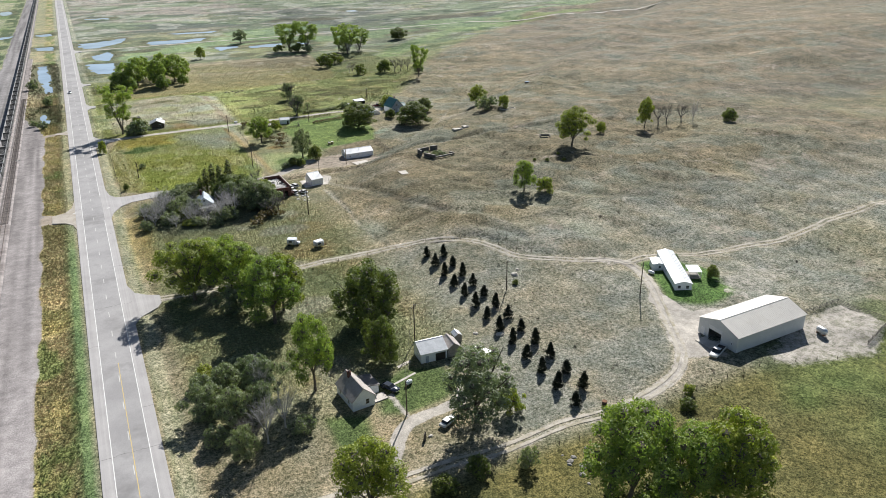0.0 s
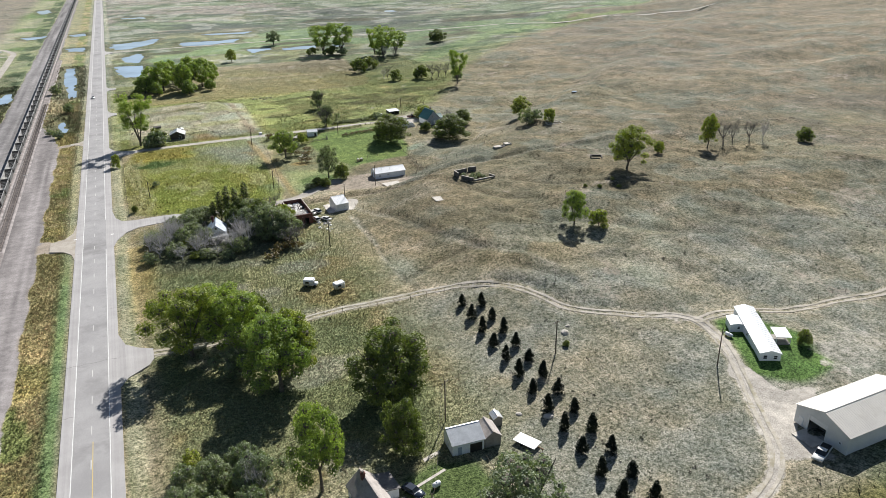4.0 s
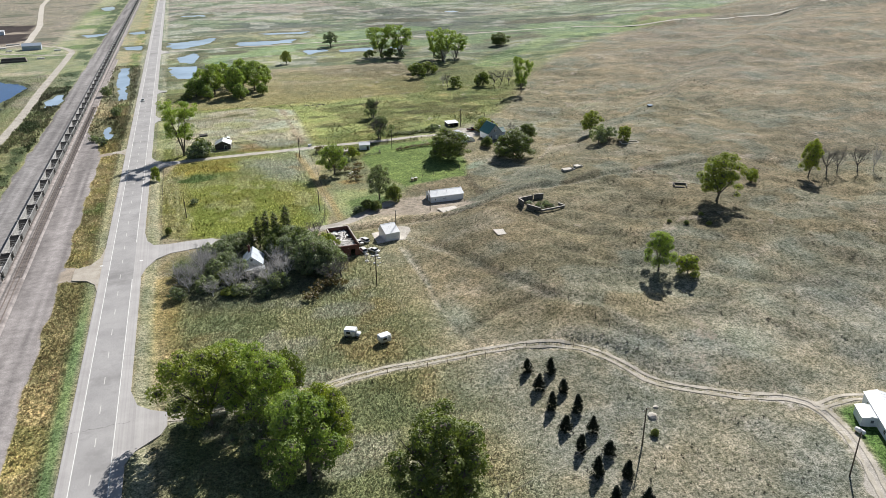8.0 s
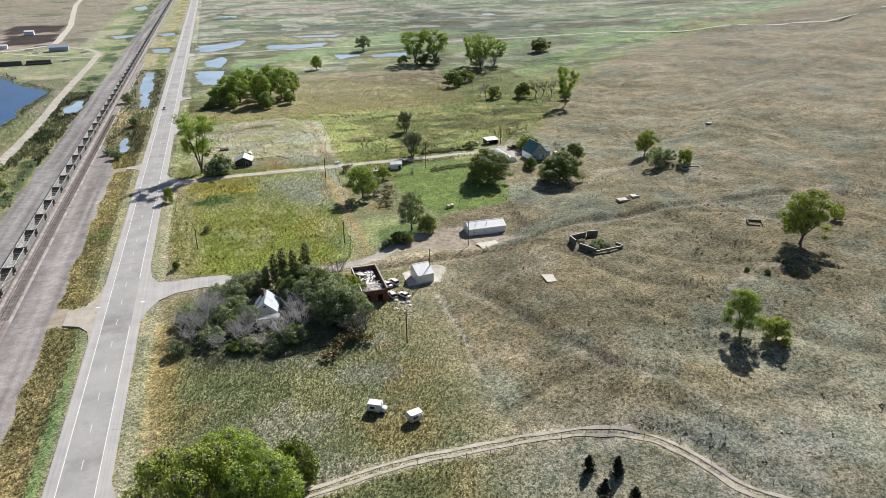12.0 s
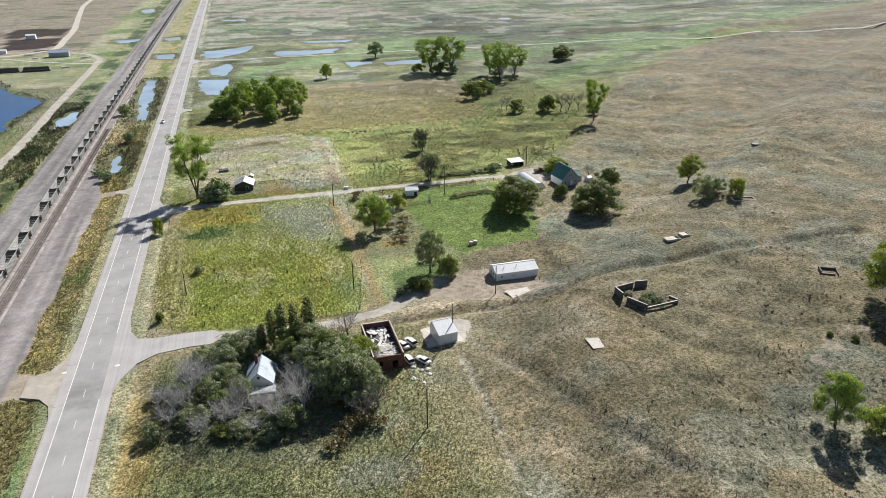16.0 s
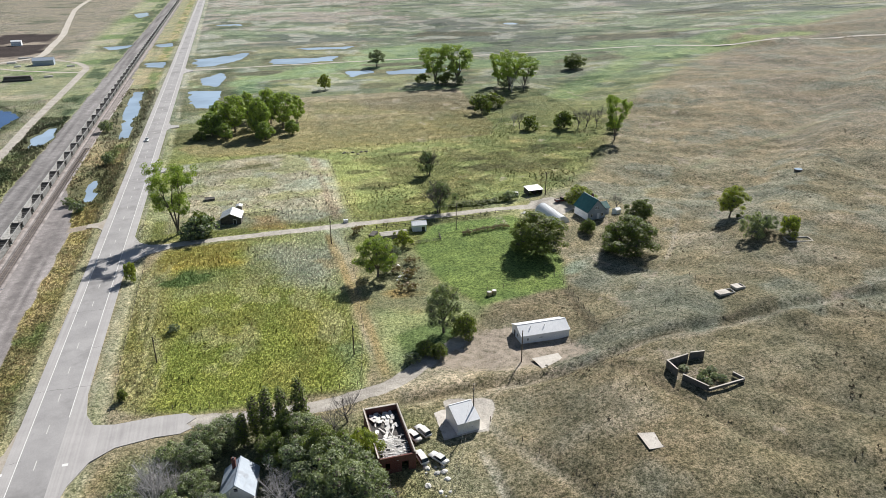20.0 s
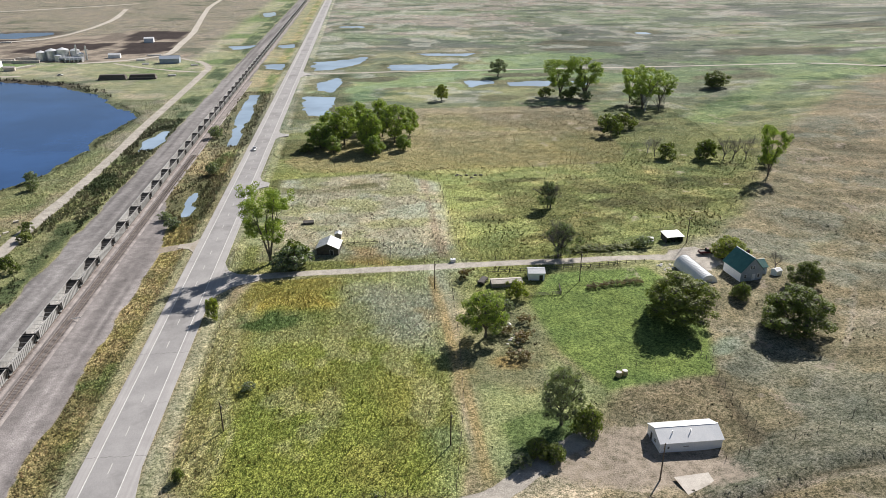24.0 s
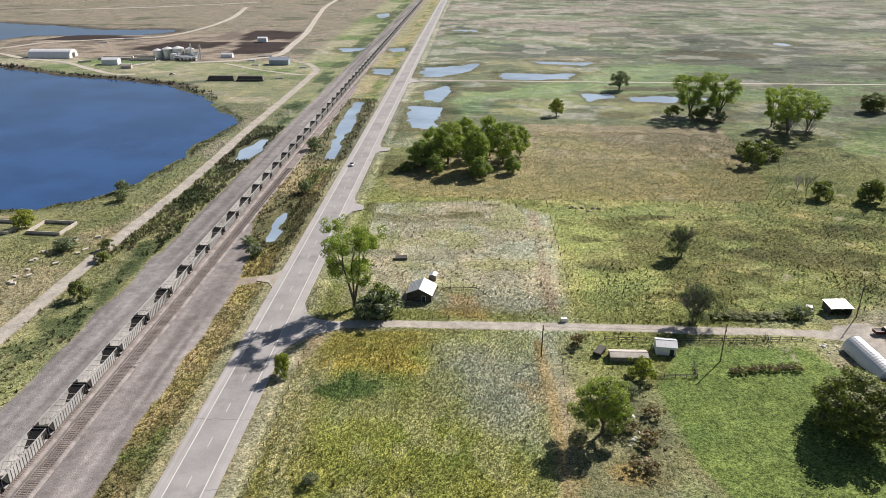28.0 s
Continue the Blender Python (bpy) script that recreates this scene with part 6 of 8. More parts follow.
TREES = """
airy 16.3 425.6 25 17;shrub_g 24 421 8 12;shrub 25 424 9 9;shrub_g 21 419 6 8;shrub_y 4.2 389.5 7 5
cotton_a 26 568 13 14;cotton_b 38 573 20 16;cotton_a 51 563 20 14;cotton_b 64 575 20 16;cotton_a 53 551.5 10 10;cotton_a 68 560 8 8;cotton_b 73 590 15 11;cotton_a 46 598 17 13;cotton_b 58 588 20 13;cotton_b 33 558 9 9;cotton_b 31 580 16 13;shrub 20 560 5 7
cotton_y 100 679 11 8;willow 152.6 763 14 15;open_b 181.5 685 24 22;open_b 196.6 679 25 24;shrub 171 684 7 10;shrub 188 679 8 10;shrub 183 676 6 9;shrub_g 196 671 6 9;shrub_g 222 648 7 10;dead_b 231 634 11 10
open_b 221 659 21 13;open_b 222.5 640 24 24;open_b 239 653 18 18;dead_a 222 634 13 11;shrub 182 578 11 12;shrub 194 592 9 14;shrub 186 597 8 11;round_a 298.7 700 12 17
dead_a 188.4 540.7 8 7;dead_b 189 533 11 6;shrub 193.4 530 8 10;shrub 211 524.5 10 11
bare_c 121 468 12 12;olive_b 120 469 13 9;bare_c 112 420.7 14 15;olive_b 113 421.5 14 11
round_a 133.6 373.3 14 18;round_b 162.8 365 13 17;round_a 180.9 389.4 8 9.5;shrub 156.6 382.2 5 6;dead_b 178.5 402.6 7 6;round_y 167.7 412.4 8 11
cotton_b 79 371 14 11.5;shrub_y 92 393 6 7;willow 89.5 331.5 15 10.5;shrub 94.5 327.5 7 7;shrub 82 322 4 6;shrub 85 320 4 5;shrub_g 78 319 3 5
cotton_y 209 375.4 12 10;shrub_g 199.6 351 8.5 10;shrub_y 211 347.5 7.5 8;shrub_g 206 352 6 7
cotton_y 198 265 18 16;shrub_y 229 283 6 6;cotton_b 148 227 13 8.5;shrub_y 154 221.6 6.5 8.5
cotton_y 253.5 279.3 15.5 9;dead_b 262 278.5 13 10;dead_b 273.6 274.5 12 8;dead_b 268 279 12 7;shrub 294.6 262.4 7 8;dead_a 279 272 10 6
open_b 227 496 22 12;dead_b 218 521 12 9;dead_b 224 523 12 9;dead_b 229 520 12 8;shrub 212 527 9 8;shrub_g 233 510 7 8
cotton_d 18.5 203 20 18;cotton_c 29 199 19 17;cotton_c 36 178 21 17;cotton_b 34 186 15 12;round_a 59.3 166.4 17.5 17.5;cotton_a 24 209.5 16 14;shrub 36 211 11 10;cotton_y 40 184 18 13;olive 27 189 9 9
round_a 54.3 145.5 13 8.5;cotton_c 36 141.4 21 11;cotton_y 33.5 99 16.5 14;willow 64 113.8 18.5 17.5;shrub_y 72 113 6.5 6.5;cotton_a 77 79 22 17;cotton_y 93 70 20 17;cotton_b 84 72 20 14
dead_a 21.3 127.4 13 9;dead_a 26 131 11 8;olive 11 142.5 10 9;olive 17 137 11 9;olive 25 145.5 12 9.5;olive 15.8 124.5 9.5 7;olive 17 149 9.5 8.5;olive 22.5 138 10 8;shrub_g 11.5 132 5 6;shrub_g 29 127 5 6;olive 23 153 8 7;shrub_g 12 155 4 6;shrub_y 14 160 3 5;dead_a 24 142.9 11 8;dead_b 18 128 8 7
poplar 39 298.5 11.5 3.2;poplar 41.6 297.5 13.5 3.4;poplar 44.6 299 12 3;poplar 48.4 298.5 14 3.4;poplar 36.3 297 8.5 3;round_a 45 294 9 8;olive 48.7 291 11 12;olive 47.5 283 11 12;olive 52 273 14 14;olive 57 272 12 12;olive 54 279 13 13;olive 58 278 9 10;round_a 51.5 284 11 10;olive 56.5 268.5 8 10;round_y 60 286 7.5 7;dead_b 58.6 299.5 8 8;dead_b 55 296 7 7;dead_b 60.5 266.5 7 8;dead_b 61.5 271 6 7;dead_a 43 276 9 11;dead_a 41 272 7 10;shrub_g 41 264.5 6 8;round_a 42.5 289 8 7;olive 31.3 275.5 8 7;dead_a 33.5 271 6 9;dead_a 28.6 269.5 6 10;dead_a 36.5 270 7 9;shrub_g 37.5 268 4 7;olive 32.8 299 7 9;olive 26.5 292 8 10;olive 29 296 8 9;dead_a 19.5 286.5 8 11;dead_a 23 284 8 10;shrub_g 24 279 7 9;olive 27.5 283 8 8;dead_a 15.3 272 6 9;dead_a 18.5 276 7 9;shrub_g 20.5 271 5 8;shrub_g 17 280 5 8;shrub 26 275 5 7;dead_a 22 266.5 5 8;shrub_g 14 284 5 7;shrub_g 22 294 6 8;dead_a 33 265 4 8;shrub_g 30 264.5 3.5 7;shrub_y 26.6 265.7 2.5 6;shrub_g 36 262 3 6;weedy 56 261 3.5 6;weedy 59 260 3 5
dead_a 27 267.5 9 9;dead_a 20 281 11 10;dead_a 44 269 10 10;dead_a 38.5 265.5 8 9;dead_a 16 276 9 9;dead_b 57 263.5 8 9;dead_a 30 273 9 8;dead_a 12.5 279 7 8;shrub_g 12 268 4 6;weedy 52 258 3 5;weedy 49 254 2.5 5
shrub_g 19 352 2.5 4;shrub 9.5 322 3 2.5;shrub_g -30 593 7 8;shrub_g -20 527 6 6;shrub_g -22.5 461 4.5 6;shrub_g -28 470 3.5 5;shrub -66 427 6 6;shrub_y -114.5 482 7 9;shrub_g -97.0 523.8 5 6;shrub_g -88 462 4.5 8;shrub -75 463 4 5;shrub -72 454 3.5 5;shrub_g -92 512 5 6
weedy 84 373 3 7;weedy 88 368 3 7;weedy 81 379 2.5 6;weedy 86 360 2.5 7;weedy 78 408 3.5 6;shrub_g 87 385 4 6;weedy 91 377 2.5 5
shrub 119 424.6 1.4 4.5;shrub 121.6 424.72 1.5 4.5;shrub 124.2 424.84 1.6 4.5;shrub 126.8 424.96 1.4 4.5;shrub 129.4 425.08 1.5 4.5;shrub 132 425.2 1.6 4.5;shrub 134.6 425.32 1.4 4.5;shrub 137.2 425.44 1.5 4.5;shrub 140.5 425.5 2.4 4;shrub_g 143.5 426 4 6;weedy 115 396 1.5 3.2;weedy 117.1 396.25 1.5 3.2;weedy 119.2 396.5 1.5 3.2;weedy 121.3 396.75 1.5 3.2;weedy 123.4 397 1.5 3.2;weedy 125.5 397.25 1.5 3.2;weedy 127.6 397.5 1.5 3.2;weedy 129.7 397.75 1.5 3.2;weedy 131.8 398 1.5 3.2
shrub 56 99 4.5 5;shrub 48 98 3.5 5;shrub_g 66 96 5 5;shrub 108 96 2.5 4;shrub_g 100 95 3 4;shrub_y 112 100 2.5 3.5
shrub 107 167 1.6 2;shrub 161 141.5 4.5 4;shrub_g 160 156 3 3
shrub 210 372 1.4 2;shrub 175 251 1.4 2;shrub 181 247 1.3 2;shrub 183 254 1.2 1.8;shrub 171 255 1.2 1.8
"""
for line in TREES.replace("\n", ";").split(";"):
    if line.strip():
        key, *v = line.split()
        if key == "olive" and int(float(v[0]) * 10) % 2:
            key = "olive_b"
        tree(key, *map(float, v))

for k in range(13):
    y = 198.5 - 7.4 * k
    if k < 13:
        tree("cedar_a" if k % 2 else "cedar_b", 91.6 - 0.42 * k, y - 1, (3.9, 4.6, 4.9)[k % 3], (2.9, 3.2)[k % 2])["group"] = "row of young cedars"
    if k < 12:
        tree("cedar_b" if k % 3 else "cedar_a", 96.4 - 0.38 * k, y - 3.8, (4.4, 3.7, 4.8)[k % 3], (3.1, 2.9)[k % 2])["group"] = "row of young cedars"


# ---- grass tufts and weeds, uncountable ----
def tufts(name, n, xr, yr, seed, size, tall, label, keep=None, dark=1.0):
    rng = np.random.RandomState(seed)
    x, y = rng.uniform(*xr, n), rng.uniform(*yr, n)
    c, bare, growth, dip = cover_near(x, y)
    ok = (rng.rand(n) < growth * 1.1) & (bare < 0.35) & ~((x > -12) & (x < 2)) & (dip < 0.2)
    for outline in (LAWN, HOME_LAWN, FARM_LAWN):
        ok &= area(outline, x, y) > 0
    if keep is not None:
        ok &= keep(x, y)
    x, y, c, growth = x[ok], y[ok], c[ok], growth[ok]
    n = len(x)
    z = ground_z(x, y) - 0.05
    blades = 4
    az = rng.uniform(0, 2 * math.pi, (n, blades))
    s = (size * rng.uniform(0.6, 1.5, n))[:, None]
    hgt = (tall * rng.uniform(0.5, 1.5, n) * (0.5 + growth))[:, None] * rng.uniform(0.6, 1.2, (n, blades))
    root = np.stack([x[:, None] + np.cos(az) * s * 0.35, y[:, None] + np.sin(az) * s * 0.35, np.repeat(z[:, None], blades, 1)], -1)
    side = np.stack([-np.sin(az), np.cos(az), np.zeros_like(az)], -1) * (s * 0.42)[..., None]
    tip = np.stack([x[:, None] + np.cos(az) * s * rng.uniform(0.5, 1.2, az.shape), y[:, None] + np.sin(az) * s * rng.uniform(0.5, 1.2, az.shape), z[:, None] + hgt], -1)
    verts = np.stack([root - side, root + side, tip], 2).reshape(-1, 3)
    faces = np.arange(len(verts)).reshape(-1, 3)
    me = bpy.data.meshes.new(name)
    me.vertices.add(len(verts))
    me.vertices.foreach_set("co", verts.ravel())
    me.loops.add(faces.size)
    me.loops.foreach_set("vertex_index", faces.ravel())
    me.polygons.add(len(faces))
    me.polygons.foreach_set("loop_start", np.arange(len(faces)) * 3)
    me.update(calc_edges=True)
    tone = 1.1 * dark * rng.uniform(0.82, 1.16, (n, 1))
    hue = rng.normal(0, 0.06, (n, 1)) * np.array((1, -0.4, 0.3)) + 1
    col = np.repeat(c * tone * hue, blades * 3, 0)
    a = me.color_attributes.new("cover", "FLOAT_COLOR", "POINT")
    a.data.foreach_set("color", np.concatenate([col, np.ones((len(col), 1))], 1).ravel())
    me.materials.append(M["tuft"])
    return tagged(new(name, me), label, "grass", kind="stuff")


tufts("grass", 210000, (2, 130), (60, 440), 1, 0.26, 0.22, "knee-high dry and green grass tufts")
tufts("grass", 110000, (100, 300), (90, 420), 2, 0.32, 0.18, "short dry prairie grass tufts")
tufts("grass", 60000, (2, 240), (420, 640), 3, 0.38, 0.26, "meadow grass tufts")
tufts("grass", 16000, (-24, -11), (90, 560), 4, 0.34, 0.3, "tall orange-brown ditch weeds", lambda x, y: x < -13.5)
tufts("brush", 26000, (88, 330), (95, 460), 8, 0.5, 0.42, "low dark sage and dead weed clumps", lambda x, y: fractal(x, y, 26, 91) > 0.5, 0.42)
tufts("weeds", 9000, (8, 240), (205, 530), 13, 0.4, 0.5, "scattered dark weeds in the fields", lambda x, y: fractal(x, y, 18, 107) > 0.53, 0.5)
tufts("grass", 25000, (-110, -60), (330, 700), 5, 0.4, 0.3, "rough grass between the railway and the lake")

tufts("weeds", 5000, (-73, -55.5), (330, 640), 9, 0.75, 0.8, "rank dark-green weeds along the ballast", lambda x, y: fractal(x, y * 0.5, 12, 101) > 0.4, 0.55)
tufts("reeds", 6000, (-140, -82), (490, 700), 10, 0.5, 0.6, "dark reeds along the lake shore", lambda x, y: np.abs(area(PONDS["lake"], x, y) - 1.5) < 3.0, 0.75)
tufts("reeds", 9000, (-420, -120), (690, 880), 11, 1.0, 1.2, "dark reeds on the far lake bank", lambda x, y: np.abs(area(PONDS["lake"], x, y) - 4) < 6, 0.4)
tufts("weeds", 2500, (-34, -12.5), (440, 720), 12, 0.6, 0.7, "tan weeds and sedge round the roadside ponds", None, 0.8)

# ---- buildings ----
def face_m(face, u, z, L, W):
    """Pose on a wall: local x along the wall, y outwards."""
    if face == "+y":
        return pose(-u, W / 2, z, 0, 0, 0) @ pose(0, 0, 0, 0, 0, 0)
    if face == "-y":
        return pose(u, -W / 2, z, 0, 0, 180)
    if face == "+x":
        return pose(L / 2, u, z, 0, 0, -90)
    return pose(-L / 2, -u, z, 0, 0, 90)


def window_at(parent, face, u, z, w, h, L, W, frame_mat="white_paint"):
    m = face_m(face, u, z, L, W)
    t = 0.09
    fr = part("window", boxes((-w / 2, w / 2, -0.05, 0.06, 0, t), (-w / 2, w / 2, -0.05, 0.06, h - t, h), (-w / 2, -w / 2 + t, -0.05, 0.06, t, h - t), (w / 2 - t, w / 2, -0.05, 0.06, t, h - t), (-w / 2 + t, w / 2 - t, -0.05, 0.045, h / 2 - 0.03, h / 2 + 0.03)), frame_mat, parent)
    fr.matrix_basis = m
    pane = part("pane", boxes((-w / 2 + t, w / 2 - t, -0.04, 0.03, t, h - t)), "glass", fr)
    return fr


def door_at(parent, face, u, z, w, h, L, W, mat="white_paint", label=""):
    m = face_m(face, u, z, L, W)
    d = part("door", boxes((-w / 2, w / 2, -0.04, 0.05, 0, h)), mat, parent, label)
    d.matrix_basis = m
    f = part("door_frame", boxes((-w / 2 - 0.1, -w / 2, -0.05, 0.08, 0, h + 0.1), (w / 2, w / 2 + 0.1, -0.05, 0.08, 0, h + 0.1), (-w / 2, w / 2, -0.05, 0.08, h, h + 0.1)), "white_paint", parent)
    f.matrix_basis = m
    k = part("handle", boxes((w / 2 - 0.16, w / 2 - 0.08, 0.05, 0.12, h * 0.48, h * 0.52)), "chrome", d)
    return d


def gable(name, label, cat, x, y, yaw, L, W, eave, ridge, wall="white_paint", roof="tan_shingle", over=0.35, shift=0.0, wins=(), doors=(), chimney=None, dz=-0.05, thick=0.14, ribs=0.0):
    """A building with a pitched roof; the ridge runs along its local x."""
    e = tagged(base(name, x, y, yaw, dz), label, cat)
    bm = bmesh.new()
    extrude_x(bm, ((-W / 2, 0), (W / 2, 0), (W / 2, eave), (shift, ridge), (-W / 2, eave)), -L / 2, L / 2)
    part("wall", bm, wall, e)
    for s in (-1, 1):
        run = W / 2 - s * shift
        k = (ridge - eave) / run
        ye, ze = s * (W / 2 + over), eave - k * over
        bm = bmesh.new()
        extrude_x(bm, ((ye, ze + 0.02), (ye, ze + thick), (shift, ridge + thick + 0.03), (shift, ridge + 0.02)) if s < 0 else ((shift, ridge + 0.02), (shift, ridge + thick + 0.03), (ye, ze + thick), (ye, ze + 0.02)), -L / 2 - over, L / 2 + over)
        slope = part("roof", bm, roof, e)
        if ribs:
            n = int(L / ribs)
            rb = bmesh.new()
            for q in range(n + 1):
                rx = -L / 2 - over + 0.05 + (L + 2 * over - 0.1) * q / n
                a, b2 = Vector((rx, ye, ze + thick + 0.02)), Vector((rx, shift, ridge + thick + 0.05))
                rod(rb, a, b2, 0.035, 0.035, 4)
            part("seams", rb, roof, slope)
    part("ridge_cap", boxes((-L / 2 - over, L / 2 + over, shift - 0.14, shift + 0.14, ridge + thick - 0.02, ridge + thick + 0.06)), roof, e)
    for w in wins:
        window_at(e, *w, L, W)
    for d in doors:
        door_at(e, *d[:5], L, W, *(d[5:]))
    if chimney:
        cx, cy, top = chimney
        c = part("chimney", boxes((cx - 0.35, cx + 0.35, cy - 0.35, cy + 0.35, eave, top), (cx - 0.42, cx + 0.42, cy - 0.42, cy + 0.42, top - 0.2, top - 0.05)), "brick", e, "brick chimney")
        part("flue", boxes((cx - 0.18, cx + 0.18, cy - 0.18, cy + 0.18, top, top + 0.3)), "dark_stone", c)
    return e


# white farmhouse with its lean-to
fh = gable("farmhouse", "small white farmhouse with a weathered shingle roof", "house", 43.3, 134.0, 95.5, 8.6, 5.4, 2.8, 5.3,
           wins=(("-x", 0.9, 0.9, 1.0, 1.4), ("+y", 2.2, 1.0, 0.8, 1.1), ("+y", -2.4, 1.0, 0.8, 1.1), ("-y", -2.8, 1.0, 0.8, 1.1)),
           doors=(("-x", -1.2, 0.1, 0.9, 2.0, "white_paint"),), chimney=(2.2, 0.35, 6.4))
bm = bmesh.new()
extrude_x(bm, ((-5.6, 0), (-2.72, 0), (-2.72, 2.75), (-5.6, 2.2)), -0.6, 4.2)
ell = part("lean_to", bm, "white_paint", fh, "lean-to kitchen wing")
bm = bmesh.new()
extrude_x(bm, ((-5.95, 2.16), (-2.4, 2.82), (-2.4, 2.95), (-5.95, 2.29)), -0.85, 4.45)
part("roof", bm, "dark_shingle", fh, "darker low-pitched roof")
for q in (0.6, 2.6):
    w = part("window", boxes((q - 0.45, q + 0.45, -5.66, -5.58, 0.9, 1.9)), "white_paint", fh)
    part("pane", boxes((q - 0.36, q + 0.36, -5.68, -5.6, 0.98, 1.82)), "glass", w)
bm = boxes((-3.9, -1.2, -6.4, -2.8, 0.0, 0.22))
part("porch_slab", bm, "concrete", fh, "pale concrete porch slab")
for q in (-3.8, -2.9, -2.0):
    part("porch_rail_post", boxes((q - 0.04, q + 0.04, -6.38, -6.3, 0.22, 1.1)), "dark_board", fh)

# garage, saltbox roof, with an open bay and a tan gabled wing
ga = gable("garage", "white saltbox garage with an open vehicle bay", "garage", 66.5, 142.6, -4, 6.9, 5.4, 2.7, 4.3, roof="galv", shift=1.0, over=0.25,
           wins=(("-x", 0.5, 1.2, 0.7, 0.8),), doors=(("-y", -1.9, 0.0, 0.85, 2.0, "bluegrey"),))
# The wall has no opening; a near-black panel paints the bay's shade.
bay = part("garage_bay", boxes((0.3, 3.0, -2.78, -2.68, 0.0, 2.2)), "coal_dust", ga, "dark panel standing in for the shade of an open bay")
part("bay_frame", boxes((0.15, 0.3, -2.82, -2.66, 0, 2.35), (3.0, 3.15, -2.82, -2.66, 0, 2.35), (0.3, 3.0, -2.82, -2.66, 2.2, 2.35)), "white_paint", ga)
gable("shed", "tan-roofed gabled shed joined to the white garage", "shed", 72.0, 142.2, 86, 5.0, 3.5, 2.4, 3.7, wall="grey_board", roof="tan_shingle", over=0.2)
gable("shed", "small grey board shed behind the garage", "shed", 76.0, 146.5, 86, 2.4, 2.0, 1.9, 2.5, wall="grey_board", roof="galv", over=0.15)
e = tagged(base("flatbed_trailer", 78.6, 137.4, -62), "white-decked flat trailer parked in the grass", "trailer")
part("deck", boxes((-2.6, 2.6, -1.5, 1.5, 0.75, 0.9)), "white_metal", e)
part("frame", boxes((-2.5, 2.5, -0.5, -0.35, 0.55, 0.75), (-2.5, 2.5, 0.35, 0.5, 0.55, 0.75), (2.5, 4.0, -0.08, 0.08, 0.55, 0.68)), "rust", e)
for sy in (-1, 1):
    bm = bmesh.new()
    rod(bm, (-0.6, sy * 1.1, 0.35), (-0.6, sy * 1.35, 0.35), 0.35, 0.35, 14)
    part("wheel", bm, "rubber", e)
bm = boxes((3.7, 3.8, -0.05, 0.05, 0, 0.6))
part("jack", bm, "rust", e)
bm = bmesh.new()
prism(bm, [(51.9, 135.0), (52.1, 134.4), (60.0, 137.0), (59.8, 137.6)], 0.0, 0.09)
tagged(part("pavement", bm, "concrete"), "narrow concrete footpath across the lawn", "path", kind="structure")
bm = bmesh.new()
prism(bm, [(57.0, 141.0), (61.0, 142.2), (61.0, 143.2), (57.0, 142.0)], 0.0, 0.09)
tagged(part("pavement", bm, "concrete"), "pale concrete slab by the garage", "slab", kind="structure")

# steel barn, hollow, with its overhead door half open
L, W, EAVE, RIDGE = 25.2, 12.6, 4.4, 6.5
bx, by = 146.9, 113.7
barn = tagged(base("barn", bx, by, 1.5, -0.05), "long pale steel barn with a half-open overhead door", "barn")
t = 0.12
part("wall", boxes((-L / 2, L / 2, -W / 2, -W / 2 + t, 0, EAVE)), "barn_wall", barn)
part("wall", boxes((-L / 2, L / 2, W / 2 - t, W / 2, 0, EAVE)), "barn_wall", barn)
bm = bmesh.new()
extrude_x(bm, ((-W / 2 + t, 0), (W / 2 - t, 0), (W / 2 - t, EAVE), (0, RIDGE - 0.04), (-W / 2 + t, EAVE)), L / 2 - t, L / 2)
part("wall", bm, "barn_wall", barn)
D0, D1, DH = -1.2, 2.9, 3.7
bm = bmesh.new()
extrude_x(bm, ((-W / 2 + t, 0), (D0, 0), (D0, DH), (D0, EAVE), (-W / 2 + t, EAVE)), -L / 2, -L / 2 + t)
extrude_x(bm, ((D1, 0), (W / 2 - t, 0), (W / 2 - t, EAVE), (D1, EAVE), (D1, DH)), -L / 2, -L / 2 + t)
extrude_x(bm, ((D0, DH), (D1, DH), (D1, EAVE), (D0, EAVE)), -L / 2, -L / 2 + t)
extrude_x(bm, ((-W / 2 + t, EAVE), (W / 2 - t, EAVE), (0, RIDGE - 0.04)), -L / 2, -L / 2 + t)
part("wall", bm, "barn_wall", barn, "gable wall with the door opening")
part("overhead_door", boxes((-L / 2 + 0.02, -L / 2 + 0.1, D0, D1, DH - 1.0, DH)), "white_metal", barn, "white overhead door drawn half up")
part("door_frame", boxes((-L / 2 - 0.04, -L / 2 + 0.14, D0 - 0.15, D0, 0, DH + 0.15), (-L / 2 - 0.04, -L / 2 + 0.14, D1, D1 + 0.15, 0, DH + 0.15), (-L / 2 - 0.04, -L / 2 + 0.14, D0, D1, DH, DH + 0.15)), "white_metal", barn)
part("barn_floor", boxes((-L / 2 + t, L / 2 - t, -W / 2 + t, W / 2 - t, 0, 0.1)), "concrete", barn)
part("apron", boxes((-L / 2 - 4.0, -L / 2 - 0.05, D0 - 0.5, D1 + 0.5, 0, 0.12)), "concrete", barn)
